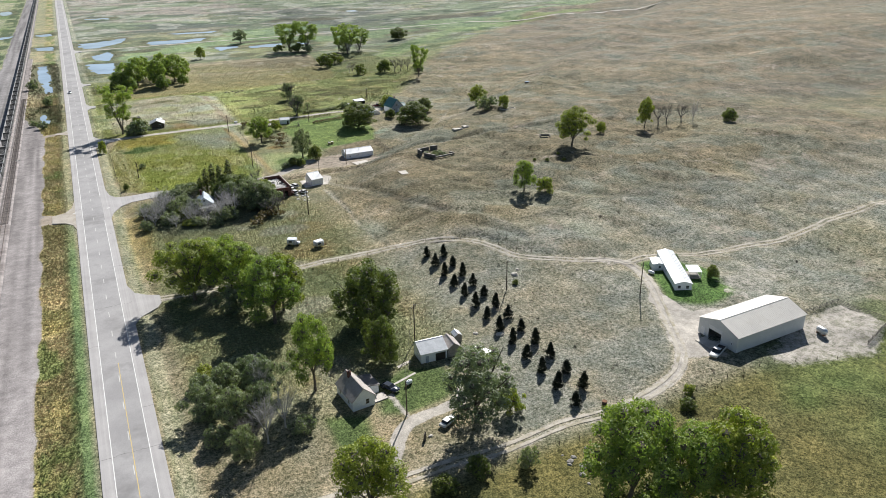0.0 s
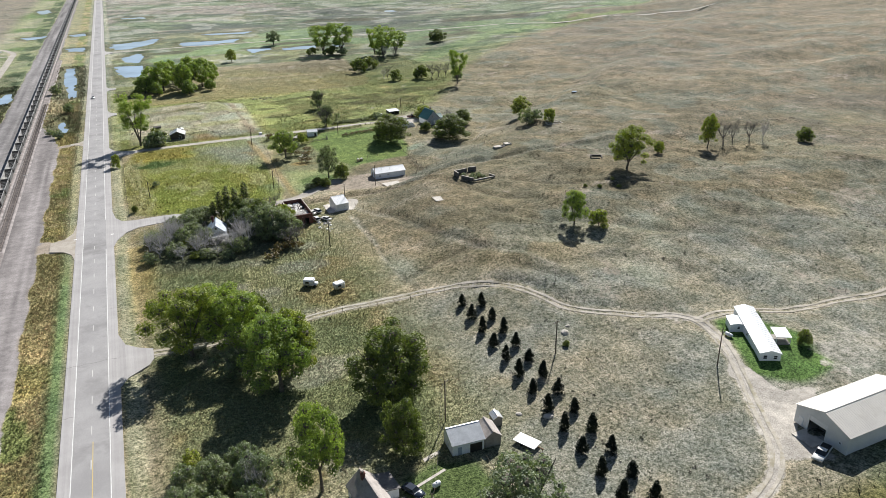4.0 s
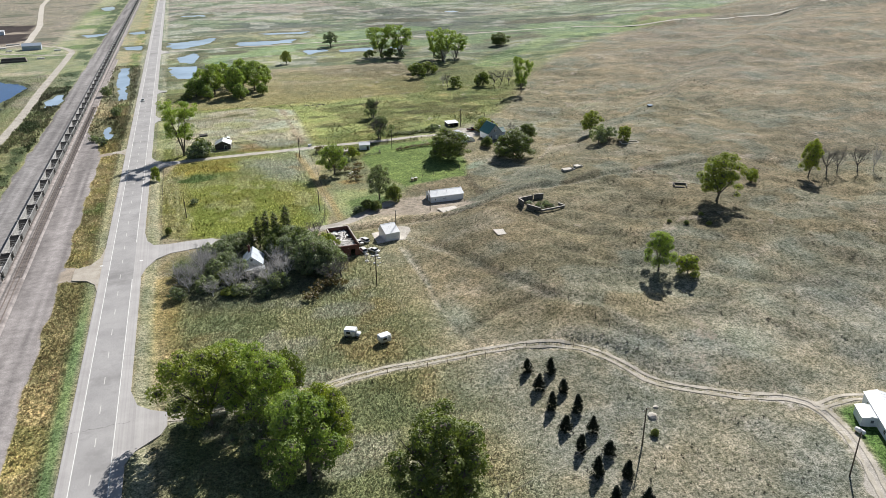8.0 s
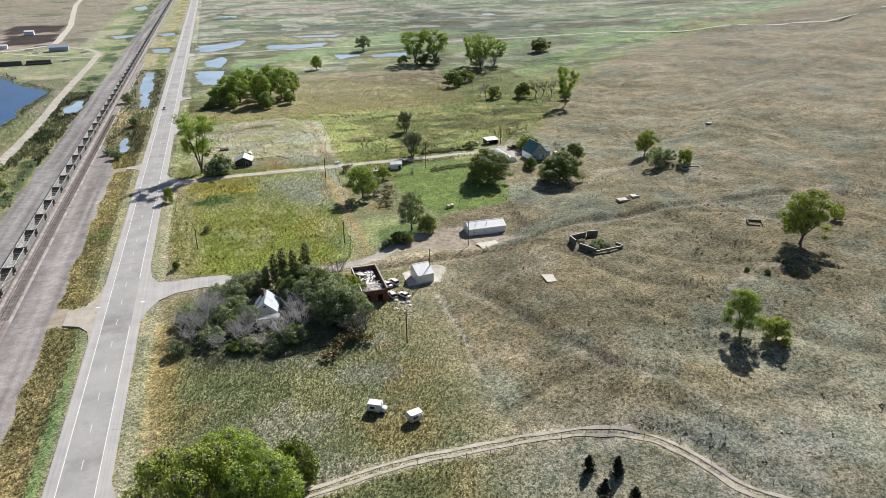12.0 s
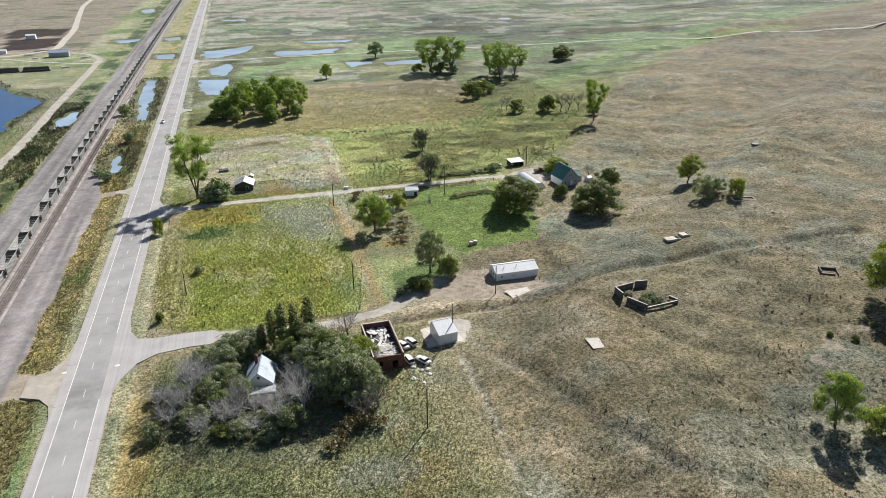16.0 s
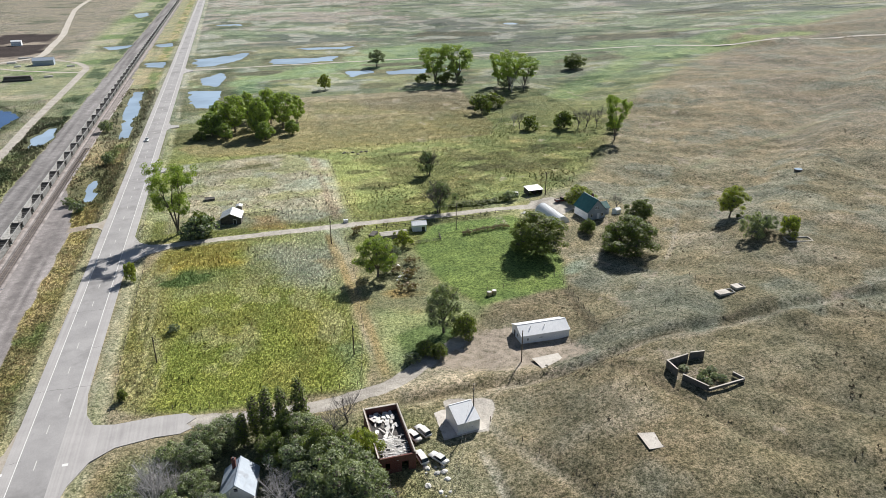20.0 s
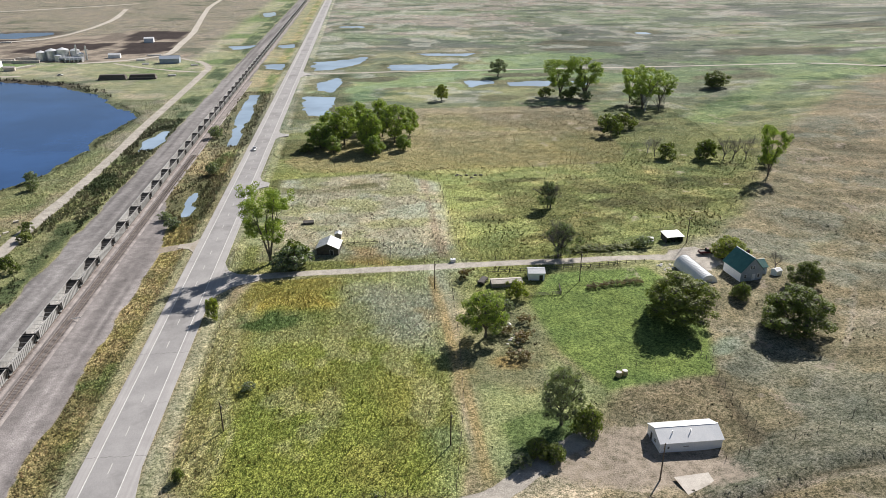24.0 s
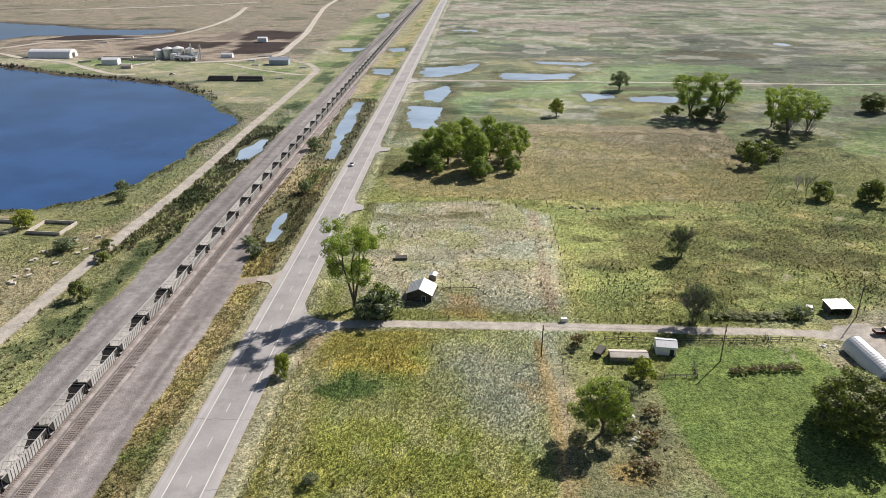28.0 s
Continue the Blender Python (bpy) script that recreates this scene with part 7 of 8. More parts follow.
for s in (-1, 1):
    k = (RIDGE - EAVE) / (W / 2)
    bm = bmesh.new()
    ye, ze = s * (W / 2 + 0.3), EAVE - 0.3 * k
    prof = ((ye, ze), (ye, ze + 0.08), (0, RIDGE + 0.1), (0, RIDGE))
    extrude_x(bm, prof if s < 0 else prof[::-1], -L / 2 - 0.25, L / 2 + 0.25)
    r = part("roof", bm, "steel_roof", barn)
    bm = bmesh.new()
    for q in range(43):
        rx = -L / 2 - 0.2 + q * (L + 0.4) / 42
        rod(bm, (rx, ye, ze + 0.085), (rx, 0, RIDGE + 0.105), 0.015, 0.015, 4)
    part("seams", bm, "steel_roof", r)
part("ridge_cap", boxes((-L / 2 - 0.25, L / 2 + 0.25, -0.2, 0.2, RIDGE + 0.06, RIDGE + 0.14)), "steel_roof", barn)
door_at(barn, "-x", -4.7, 0.05, 0.95, 2.05, L, W, "white_metal")
window_at(barn, "-x", 4.6, 1.6, 0.6, 0.6, L, W)

# mobile home
mh = gable("mobile_home", "long white mobile home with a pale metal roof", "mobile home", 153.3, 149.6, 60.5, 24.0, 4.9, 2.55, 3.25, wall="white_paint", roof="white_metal", over=0.2,
           wins=[("-x", -1.2, 1.0, 1.0, 1.1), ("-x", 1.2, 1.0, 1.0, 1.1)] + [("+y", u, 1.0, 1.1, 1.0) for u in (-9, -4, 1)] + [("-y", u, 1.0, 1.1, 1.0) for u in (-8, -2.5, 8)],
           doors=(("-y", 3.2, 0.3, 0.9, 2.0, "white_paint"),), ribs=1.2)
an = gable("annex", "white flat-roofed annex on the mobile home", "annex", 152.4, 155.9, 60.5, 4.6, 3.6, 2.2, 2.5, roof="white_metal", over=0.15, wins=(("-x", 0.3, 0.9, 0.8, 0.9),))
e = tagged(base("porch", 157.6, 145.7, 60.5), "roofed wooden porch with pale roof", "porch")
part("roof", boxes((-2.6, 2.6, -1.9, 1.9, 2.35, 2.47)), "white_metal", e)
part("deck", boxes((-2.5, 2.5, -1.8, 1.8, 0.0, 0.4)), "grey_board", e)
for px, py in ((-2.4, -1.7), (2.4, -1.7), (-2.4, 1.7), (2.4, 1.7)):
    part("post", boxes((px - 0.06, px + 0.06, py - 0.06, py + 0.06, 0.4, 2.35)), "white_paint", e)
part("railing", boxes((-2.45, 2.45, -1.76, -1.7, 1.2, 1.28), (-2.45, 2.45, -1.76, -1.7, 0.8, 0.85)), "dark_board", e)
sheet("pavement", [(147.6, 157.5), (150.0, 161.8), (152.6, 160.4), (150.2, 156.2)], 0.1, "concrete", "pale concrete slab beside the annex", "slab")


def tank(x, y, yaw, r, length, mat="white_metal", label="white propane tank on short legs"):
    e = tagged(base("propane_tank", x, y, yaw), label, "tank")
    bm = bmesh.new()
    n = 14
    rings = [(-length / 2, 0.02), (-length / 2 + 0.1 * r, 0.5 * r), (-length / 2 + 0.5 * r, 0.9 * r), (-length / 2 + r, r), (length / 2 - r, r), (length / 2 - 0.5 * r, 0.9 * r), (length / 2 - 0.1 * r, 0.5 * r), (length / 2, 0.02)]
    vs = [[bm.verts.new((px, math.cos(2 * math.pi * k / n) * rr, r * 1.35 + math.sin(2 * math.pi * k / n) * rr)) for k in range(n)] for px, rr in rings]
    for a, b2 in zip(vs, vs[1:]):
        for k in range(n):
            bm.faces.new((a[k], b2[k], b2[(k + 1) % n], a[(k + 1) % n]))
    part("body", bm, mat, e, smooth=True)
    for s in (-1, 1):
        part("leg", boxes((s * length * 0.3 - 0.08, s * length * 0.3 + 0.08, -r * 0.7, r * 0.7, 0, r * 0.6)), "rust", e)
    bm = bmesh.new()
    rod(bm, (0, 0, r * 2.3), (0, 0, r * 2.3 + 0.18), 0.14, 0.12, 8)
    part("valve_dome", bm, mat, e)
    return e


tank(147.4, 152.8, 100, 0.5, 2.4)
tank(56.4, 133.4, 20, 0.55, 2.0)
tank(162.0, 104.0, 85, 0.9, 3.2, "galv", "galvanised stock tank on legs by the corral")

# the brick ruin: roofless walls, char and pale debris inside
br = tagged(base("brick_ruin", 65.7, 289.0, 0.5, -0.05), "roofless red brick building full of pale debris", "ruin")
BW, BL, BH = 7.6, 16.9, 4.3
part("wall", boxes((-BW / 2, -BW / 2 + 0.35, -BL / 2, BL / 2, 0, BH)), "brick", br)
part("wall", boxes((BW / 2 - 0.35, BW / 2, -BL / 2, BL / 2, 0, BH)), "brick", br)
part("wall", boxes((-BW / 2 + 0.35, BW / 2 - 0.35, BL / 2 - 0.35, BL / 2, 0, BH)), "brick", br)
x0, x1 = -BW / 2 + 0.35, BW / 2 - 0.35
dims = []
edges = [x0, -2.4, -1.5, 0.9, 2.3, x1]
for k in range(5):
    a, b2 = edges[k], edges[k + 1]
    yb = (-BL / 2, -BL / 2 + 0.35)
    if k == 1:
        dims += [(a, b2, *yb, 0, 1.1), (a, b2, *yb, 2.6, BH - 0.35)]
    elif k == 3:
        dims += [(a, b2, *yb, 2.5, BH - 0.35)]
    else:
        dims += [(a, b2, *yb, 0, BH - 0.35)]
part("wall", boxes(*dims), "brick", br, "front wall with a doorway and a window hole")
part("coping", boxes((-BW / 2 - 0.06, -BW / 2 + 0.2, -BL / 2 - 0.06, BL / 2 + 0.06, BH, BH + 0.12)), "concrete", br)
part("coping", boxes((BW / 2 - 0.2, BW / 2 + 0.06, -BL / 2 - 0.06, BL / 2 + 0.06, BH, BH + 0.12)), "concrete", br)
part("coping", boxes((-BW / 2 + 0.41, BW / 2 - 0.41, BL / 2 - 0.41, BL / 2 + 0.06, BH, BH + 0.12)), "concrete", br)
part("burnt_floor", boxes((x0, x1, -BL / 2 + 0.35, BL / 2 - 0.35, 2.5, 2.7)), "char", br, "fallen charred roof")
rng = random.Random(12)
for k in range(110):
    px, py = rng.uniform(x0 + 0.5, x1 - 0.5), rng.choice((rng.uniform(-8, -1), rng.uniform(3.5, 7.6), rng.uniform(-8, 7)))
    w, l = rng.uniform(0.08, 0.42), rng.uniform(0.4, 1.5)
    d = part("debris_panel", boxes((-w, w, -l, l, 0, 0.06)), "debris", br)
    d.matrix_basis = pose(px * 0.8, max(-7.2, min(7.2, py)), 2.75 + rng.uniform(0, 0.35), rng.uniform(-9, 9), rng.uniform(-14, 14), rng.uniform(-25, 25))
for k in range(9):
    d = part("roof_joist", boxes((-3.2, 3.2, -0.06, 0.06, 0, 0.15)), "debris", br)
    d.matrix_basis = pose(rng.uniform(-0.2, 0.2), -7.4 + k * 0.75, 3.0 + rng.uniform(0, 0.3), 0, rng.uniform(-6, 6), rng.uniform(-8, 8))

# white storehouse on its slab
sheet("pavement", [(77.7, 297.3), (77.4, 287.4), (87.6, 288.8), (85.9, 300)], 0.12, "concrete", "broken pale concrete slab", "slab")
st = gable("storehouse", "tall white windowless storehouse on a concrete slab", "storehouse", 82.8, 291.9, 8, 5.2, 6.4, 2.7, 4.5, wall="white_metal", roof="white_metal", over=0.12, dz=0.05, shift=1.6, wins=(("-y", 0.9, 1.2, 0.7, 0.35),))

# long white metal shed
hp = gable("long_shed", "long white shed with a low galvanised metal roof", "shed", 114.2, 323.4, 0.5, 13.6, 6.8, 2.6, 4.0, wall="white_paint", roof="white_metal", over=0.25,
           wins=(("-x", 0.8, 1.0, 0.9, 1.0), ("-y", -1.2, 1.3, 1.4, 0.4), ("-y", -5.0, 1.0, 0.6, 0.8)), doors=(("-x", -1.2, 0.05, 0.9, 2.0, "dark_board"),))
for q in (-3.6, 0.4):
    bm = bmesh.new()
    rod(bm, (q, -1.4, 3.2), (q, -1.4, 4.2), 0.1, 0.1, 8)
    part("vent_pipe", bm, "galv", hp)
sheet("pavement", [(107.2, 312.0), (108.0, 306.9), (114.8, 306.6), (114.6, 312.6)], 0.55, "concrete", "cracked pale concrete slab in dry grass", "slab")

# roofless foundation with dark walls
fd = tagged(base("foundation_ruin", 137.6, 286.0, 0, -0.3), "open dark concrete foundation with dead brush inside", "ruin")


def wall_piece(parent, ax, ay, bx_, by_, h, mat="dark_stone", t=0.32, cap=True):
    d = Vector((bx_ - ax, by_ - ay))
    n = d.length
    m = pose(ax, ay, 0, 0, 0, math.degrees(math.atan2(d.y, d.x)))
    w = part("wall", boxes((0, n, -t / 2, t / 2, 0, h)), mat, parent)
    w.matrix_basis = m
    if cap:
        c = part("coping", boxes((-0.02, n + 0.02, -t / 2 - 0.02, t / 2 + 0.02, h, h + 0.06)), "concrete", parent)
        c.matrix_basis = m


for a in ((-6.2, 4.2, -6.0, 0.3, 1.9), (-6.2, 4.4, 0.0, 5.6, 1.8), (0.6, 5.7, 4.2, 5.4, 2.0), (-5.4, -1.0, -2.6, -6.6, 1.3), (-2.5, -6.7, 7.4, -5.4, 0.6), (7.4, -5.3, 6.4, -2.6, 0.8)):
    wall_piece(fd, *a)
for k in range(7):
    t_ = tree("shrub_g", 137.4 + rng.uniform(-3, 4.5), 285.5 + rng.uniform(-4, 4), rng.uniform(1.0, 1.8), rng.uniform(2.2, 3.4))
f2 = tagged(base("foundation_ruin", 195.8, 283.5, -30, -0.2), "small dark stone foundation ruin in the prairie", "ruin")
for a in ((-2.4, -1.8, -2.4, 1.8, 1.2), (-2.4, 1.9, 2.2, 1.9, 0.9), (2.3, 1.8, 2.3, -1.6, 0.7), (-2.3, -1.9, 1.4, -1.9, 0.6)):
    wall_piece(f2, *a, cap=False)
f3 = tagged(base("foundation_ruin", 211.5, 343.8, -12, -0.1), "low concrete foundation beside bushes", "ruin")
for a in ((-4, -2, 4, -2, 0.5), (4, -2, 4, 2, 0.5), (-4, -2, -4, 2, 0.5), (-4, 2, 4, 2, 0.4)):
    wall_piece(f3, *a, mat="concrete", cap=False)
sheet("pavement", [(113.2, 271.2), (113.0, 266.0), (117.6, 265.8), (116.6, 270.4)], land(115, 268.5) + 0.1, "concrete", "broken concrete slab in the dry grass", "slab")
for px, py, w in ((166.9, 318.9, 2.6), (172.0, 320.2, 1.6)):
    e = tagged(base("water_trough", px, py, 5), "pale concrete stock water trough", "trough")
    part("basin", boxes((-w, w, -1.2, 1.2, 0, 0.12), (-w, w, -1.2, -1.05, 0.12, 0.6), (-w, w, 1.05, 1.2, 0.12, 0.6), (-w, -w + 0.15, -1.05, 1.05, 0.12, 0.6), (w - 0.15, w, -1.05, 1.05, 0.12, 0.6)), "concrete", e)
    part("lid", boxes((-w - 0.05, w * 0.4, -1.25, 1.25, 0.6, 0.68)), "concrete", e)

# blue-grey house among the thicket
bh = gable("cottage", "abandoned white cottage with a blue-grey metal roof", "house", 35.4, 283.0, 81, 7.8, 6.2, 2.9, 5.5, wall="white_paint", roof="blue_roof", over=0.3,
           wins=(("-x", 0, 3.9, 0.9, 0.9), ("-x", -1.8, 1.0, 0.9, 1.3), ("-x", 1.8, 1.0, 0.9, 1.3)), doors=(("-x", 0.2, 0.05, 0.95, 2.05, "bluegrey"),), chimney=(2.0, 1.0, 6.9))
p = tagged(base("porch", 35.3, 276.6, 88), "sagging porch with a pale roof", "porch")
part("roof", boxes((-1.2, 1.3, -3.2, 3.2, 2.4, 2.52)), "galv", p)
for q in (-3.0, -1.0, 1.0, 3.0):
    part("post", boxes((-1.1, -1.0, q - 0.05, q + 0.05, 0, 2.4)), "white_paint", p)
part("deck", boxes((-1.2, 1.2, -3.2, 3.2, 0, 0.25)), "grey_board", p)

# teal-roofed farmhouse and its yard
th = gable("farmhouse", "grey two-storey farmhouse with a teal metal roof", "house", 165.3, 398.6, 97, 9.0, 7.6, 3.5, 7.6, wall="bluegrey", roof="teal_roof", over=0.45,
           wins=(("-x", -0.5, 3.9, 0.7, 1.2), ("-x", 0.4, 3.9, 0.7, 1.2), ("-x", -2.2, 1.0, 0.9, 1.3), ("-x", 2.4, 1.0, 0.9, 1.3), ("+y", -2.6, 1.0, 0.9, 1.3), ("+y", 0, 1.0, 0.9, 1.3), ("+y", 2.6, 1.0, 0.9, 1.3)),
           doors=(("-x", 0.7, 0.1, 0.9, 2.05, "white_paint"),), chimney=(0.4, -1.0, 8.2))
part("side_wall", boxes((-4.5, 4.5, 3.8, 3.84, 0.0, 3.4)), "white_paint", th, "white clapboard side")
wing = gable("wing", "low teal-roofed wing of the farmhouse", "house", 170.6, 400.5, 7, 4.6, 5.0, 2.7, 4.2, wall="bluegrey", roof="teal_roof", over=0.3)
sheet("pavement", [(169.2, 391.2), (170.2, 395.0), (172.2, 394.6), (171.2, 390.8)], 0.12, "concrete", "pale concrete patio beside the house", "slab")
qs = tagged(base("quonset_hut", 151.4, 401.8, 95, -0.05), "white half-round quonset hut", "quonset hut")
prof = [(3.1 * math.cos(math.pi * q / 14), 3.6 * math.sin(math.pi * q / 14)) for q in range(15)]
bm = bmesh.new()
extrude_x(bm, prof, -8.0, 8.0)
part("shell", bm, "white_metal", qs, smooth=False)
bm = bmesh.new()
extrude_x(bm, [(p0 * 0.96, p1 * 0.96) for p0, p1 in prof], -8.06, -8.01)
part("end_wall", bm, "white_paint", qs)
part("door", boxes((-8.14, -8.07, -1.0, 1.0, 0, 2.3)), "galv", qs)
for q in range(17):
    bm = bmesh.new()
    for s in range(14):
        a, b2 = prof[s], prof[s + 1]
        rod(bm, (-8 + q, a[0] * 1.01, a[1] * 1.01), (-8 + q, b2[0] * 1.01, b2[1] * 1.01), 0.04, 0.04, 3, False)
    part("rib", bm, "white_metal", qs)
ns = tagged(base("open_shed", 154.6, 428.6, 4, 0.0, (0.84, 0.84, 0.9)), "open-fronted dark shed with a white metal roof", "shed")
part("wall", boxes((-3.6, -3.45, -2.8, 2.8, 0, 2.6), (3.45, 3.6, -2.8, 2.8, 0, 2.6), (-3.45, 3.45, 2.65, 2.8, 0, 2.6)), "dark_board", ns)
bm = bmesh.new()
extrude_x(bm, ((-3.2, 2.5), (3.1, 2.95), (3.1, 3.05), (-3.2, 2.6)), -3.9, 3.9)
part("roof", bm, "galv", ns)
for q in (-3.5, 0, 3.5):
    part("post", boxes((q - 0.08, q + 0.08, -2.8, -2.64, 0, 2.5)), "dark_board", ns)
part("partition", boxes((-0.08, 0.08, -2.5, 2.6, 0, 2.4)), "dark_board", ns)
# white shed on the lane, coop and pens
# The doorway is a near-black panel, shade painted on a closed wall.
gable("shed", "small white shed with a dark doorway by the lane", "shed", 100.8, 406.0, -6, 5.0, 4.4, 2.5, 3.3, roof="white_metal", over=0.25, doors=(("-y", 1.4, 0.0, 1.1, 1.9, "coal_dust", "dark open doorway"),))
gable("coop", "low pale-roofed coop overgrown by bushes", "coop", 90.5, 402.0, 1, 9.4, 3.6, 1.4, 1.9, wall="grey_board", roof="concrete", over=0.2)
gable("shed", "weathered dark board shed with a pale metal roof", "shed", 35.2, 434.2, 82, 7.2, 7.4, 2.4, 4.1, wall="dark_board", roof="galv", over=0.3, ribs=0.9, doors=(("-x", 1.4, 0.0, 1.0, 1.9, "coal_dust"),))
gable("shed", "tiny grey board shed behind the dark barn", "shed", 38.0, 446.0, 82, 2.6, 2.2, 1.7, 2.1, wall="grey_board", roof="galv", over=0.15)
gable("bunker", "low mossy concrete root cellar in the weeds", "cellar", 26.5, 461.0, 8, 3.8, 2.4, 0.7, 1.1, wall="dark_stone", roof="dark_stone", over=0.05)
gable("shed", "tiny white garden shed near the farmhouse", "shed", 175.4, 396.6, 20, 2.4, 2.2, 1.8, 2.3, roof="white_metal", over=0.1)

# ---- far works beyond the lake ----
hall = tagged(base("storage_hall", -322, 879, 4), "long white fabric storage hall", "hall")
prof = [(8.5 * math.cos(math.pi * q / 12), 7.0 * math.sin(math.pi * q / 12) ** 0.8) for q in range(13)]
bm = bmesh.new()
extrude_x(bm, prof, -18, 18)
part("shell", bm, "white_metal", hall)
part("door", boxes((18.0, 18.1, -2.5, 2.5, 0, 4)), "dark_board", hall)
gable("works_building", "blue-grey metal building by the plant road", "building", -114.5, 857, 4, 16, 9, 4.0, 6.0, wall="bluegrey", roof="bluegrey", over=0.3)
gable("works_hut", "white hut among the works", "building", -254, 846, 5, 13, 8, 4.2, 5.6, roof="white_metal", over=0.2)
gable("works_hut", "small white hut among the works", "building", -170, 890, 5, 10, 5, 3.0, 4.0, roof="white_metal", over=0.2)
gable("works_hut", "small white hut in the pens", "building", -167, 995, 5, 9, 7, 4.0, 5.0, roof="white_metal", over=0.2)
gable("works_hut", "low tan hut by the shore road", "building", -232, 826, 10, 8, 4, 2.5, 3.2, wall="concrete", roof="tan_shingle", over=0.2)
for k, (px, py, r, h) in enumerate(((-228, 880, 4, 7), (-220, 883, 5, 8), (-210, 881, 5, 9), (-201, 884, 4, 8), (-212, 874, 3, 5), (-194, 877, 3, 6))):
    e = tagged(base("storage_tank", px, py), "pale grey upright storage tank", "tank", group="tanks of the works")
    bm = bmesh.new()
    rod(bm, (0, 0, 0), (0, 0, h), r, r, 18)
    part("shell", bm, "galv", e)
    bm = bmesh.new()
    rod(bm, (0, 0, h), (0, 0, h + r * 0.35), r, 0.3, 18)
    part("roof", bm, "white_metal", e)
for px, h in ((-198, 13), (-190, 12)):
    e = tagged(base("process_tower", px, 879), "slim steel process tower", "tower")
    bm = bmesh.new()
    rod(bm, (0, 0, 0), (0, 0, h), 0.8, 0.7, 10)
    part("column", bm, "galv", e)
    part("platform", boxes((-1.5, 1.5, -1.5, 1.5, h * 0.7, h * 0.7 + 0.2)), "galv", e)
for px in (-139, -117):
    e = tagged(base("stacked_timber", px, 780, 3), "long dark stack of railway ties", "stack", group="stacks by the lake")
    for k in range(4):
        part("tier", boxes((-10 + k * 0.4, 10 - k * 0.3, -3 + k * 0.4, 3 - k * 0.4, k * 0.9, k * 0.9 + 0.85)), "tie", e)
for px, py, l, turn, h in ((-262, 876, 26, 2, 2.2), (-262, 868, 28, 2, 2.0), (-237, 880, 20, 4, 2.4), (-236, 866, 22, 4, 2.2), (-280, 852, 10, 40, 1.8), (-226, 838, 22, 62, 1.5), (-247, 888, 12, 50, 2.0)):
    e = tagged(base("bunker_wall", px, py, turn), "long low pale concrete bunker wall at the works", "wall", group="bunker walls of the works")
    part("wall", boxes((-l / 2, l / 2, -0.5, 0.5, 0, h)), "concrete", e)
    part("fill", boxes((-l / 2 + 1, l / 2 - 1, 0.52, 4.2, 0, h * 0.75)), "debris", e)
for px, py, l in ((-262, 858, 10), (-240, 842, 9), (-143, 872, 7), (-138, 898, 12), (-98, 790, 6), (-133, 849, 5), (-91, 840, 6), (-322, 972, 9), (-309, 1002, 10)):
    e = tagged(base("scrap_pile", px, py, 8), "pile of pale scrap and pipes", "scrap")
    for k in range(6):
        bm = bmesh.new()
        rod(bm, (-l / 2, k * 0.5 - 1.2, 0.3 + (k % 2) * 0.5), (l / 2, k * 0.5 - 1.0, 0.3 + (k % 2) * 0.5), 0.28, 0.28, 8)
        part("pipe", bm, "debris", e)
# roofless concrete pens west of the railway
for px, w, label in ((-103.5, 6.2, "roofless concrete pen with low walls"), (-124.5, 8.0, "roofless concrete pen beside a yellow bush")):
    e = tagged(base("concrete_pen", px, 480.5, -4), label, "pen")
    for a in ((-w, -5.5, w, -5.5, 1.2), (w, -5.5, w, 5.5, 1.2), (-w, 5.5, w, 5.5, 1.2), (-w, -5.5, -w, 5.5, 1.2)):
        wall_piece(e, *a, mat="concrete", cap=False)
for k in range(16):
    px, py = -88 + rng.uniform(-9, 6), 455 + rng.uniform(-26, 22)
    e = tagged(base("concrete_block", px, py, rng.uniform(0, 180)), "broken pale concrete block in rough grass", "rubble", group="rubble by the lake road")
    a = rng.uniform(0.5, 1.6)
    bm = bmesh.new()
    prism(bm, [(-a, -0.5), (a * 0.8, -0.6), (a, 0.4), (-a * 0.7, 0.6)], -0.1, rng.uniform(0.35, 0.7))
    part("slab_piece", bm, "concrete", e)
# rounded gas tank and pipe racks of the works
for px, py, l in ((-201, 873, 20), (-197, 869, 14)):
    e = tagged(base("pipe_rack", px, py, 3), "pale steel pipe rack with vessels at the works", "pipe rack")
    for k in range(4):
        bm = bmesh.new()
        rod(bm, (-l / 2, k * 1.4 - 2, 2.2 + (k % 2)), (l / 2, k * 1.4 - 2, 2.2 + (k % 2)), 0.5, 0.5, 8)
        part("pipe", bm, "white_metal" if k % 2 else "galv", e)
    for k in range(5):
        part("post", boxes((-l / 2 + k * l / 4.2, -l / 2 + k * l / 4.2 + 0.4, -2.6, 2.8, 0, 3.4)), "galv", e)

# ---- vehicles ----
def wheel_pair(e, x, half, r):
    for s in (-1, 1):
        bm = bmesh.new()
        rod(bm, (x, s * half - s * 0.2, r), (x, s * half, r), r, r, 14)
        w = part("wheel", bm, "rubber", e)
        bm = bmesh.new()
        rod(bm, (x, s * half, r), (x, s * (half + 0.02), r), r * 0.55, r * 0.5, 12)
        part("rim", bm, "chrome", w)


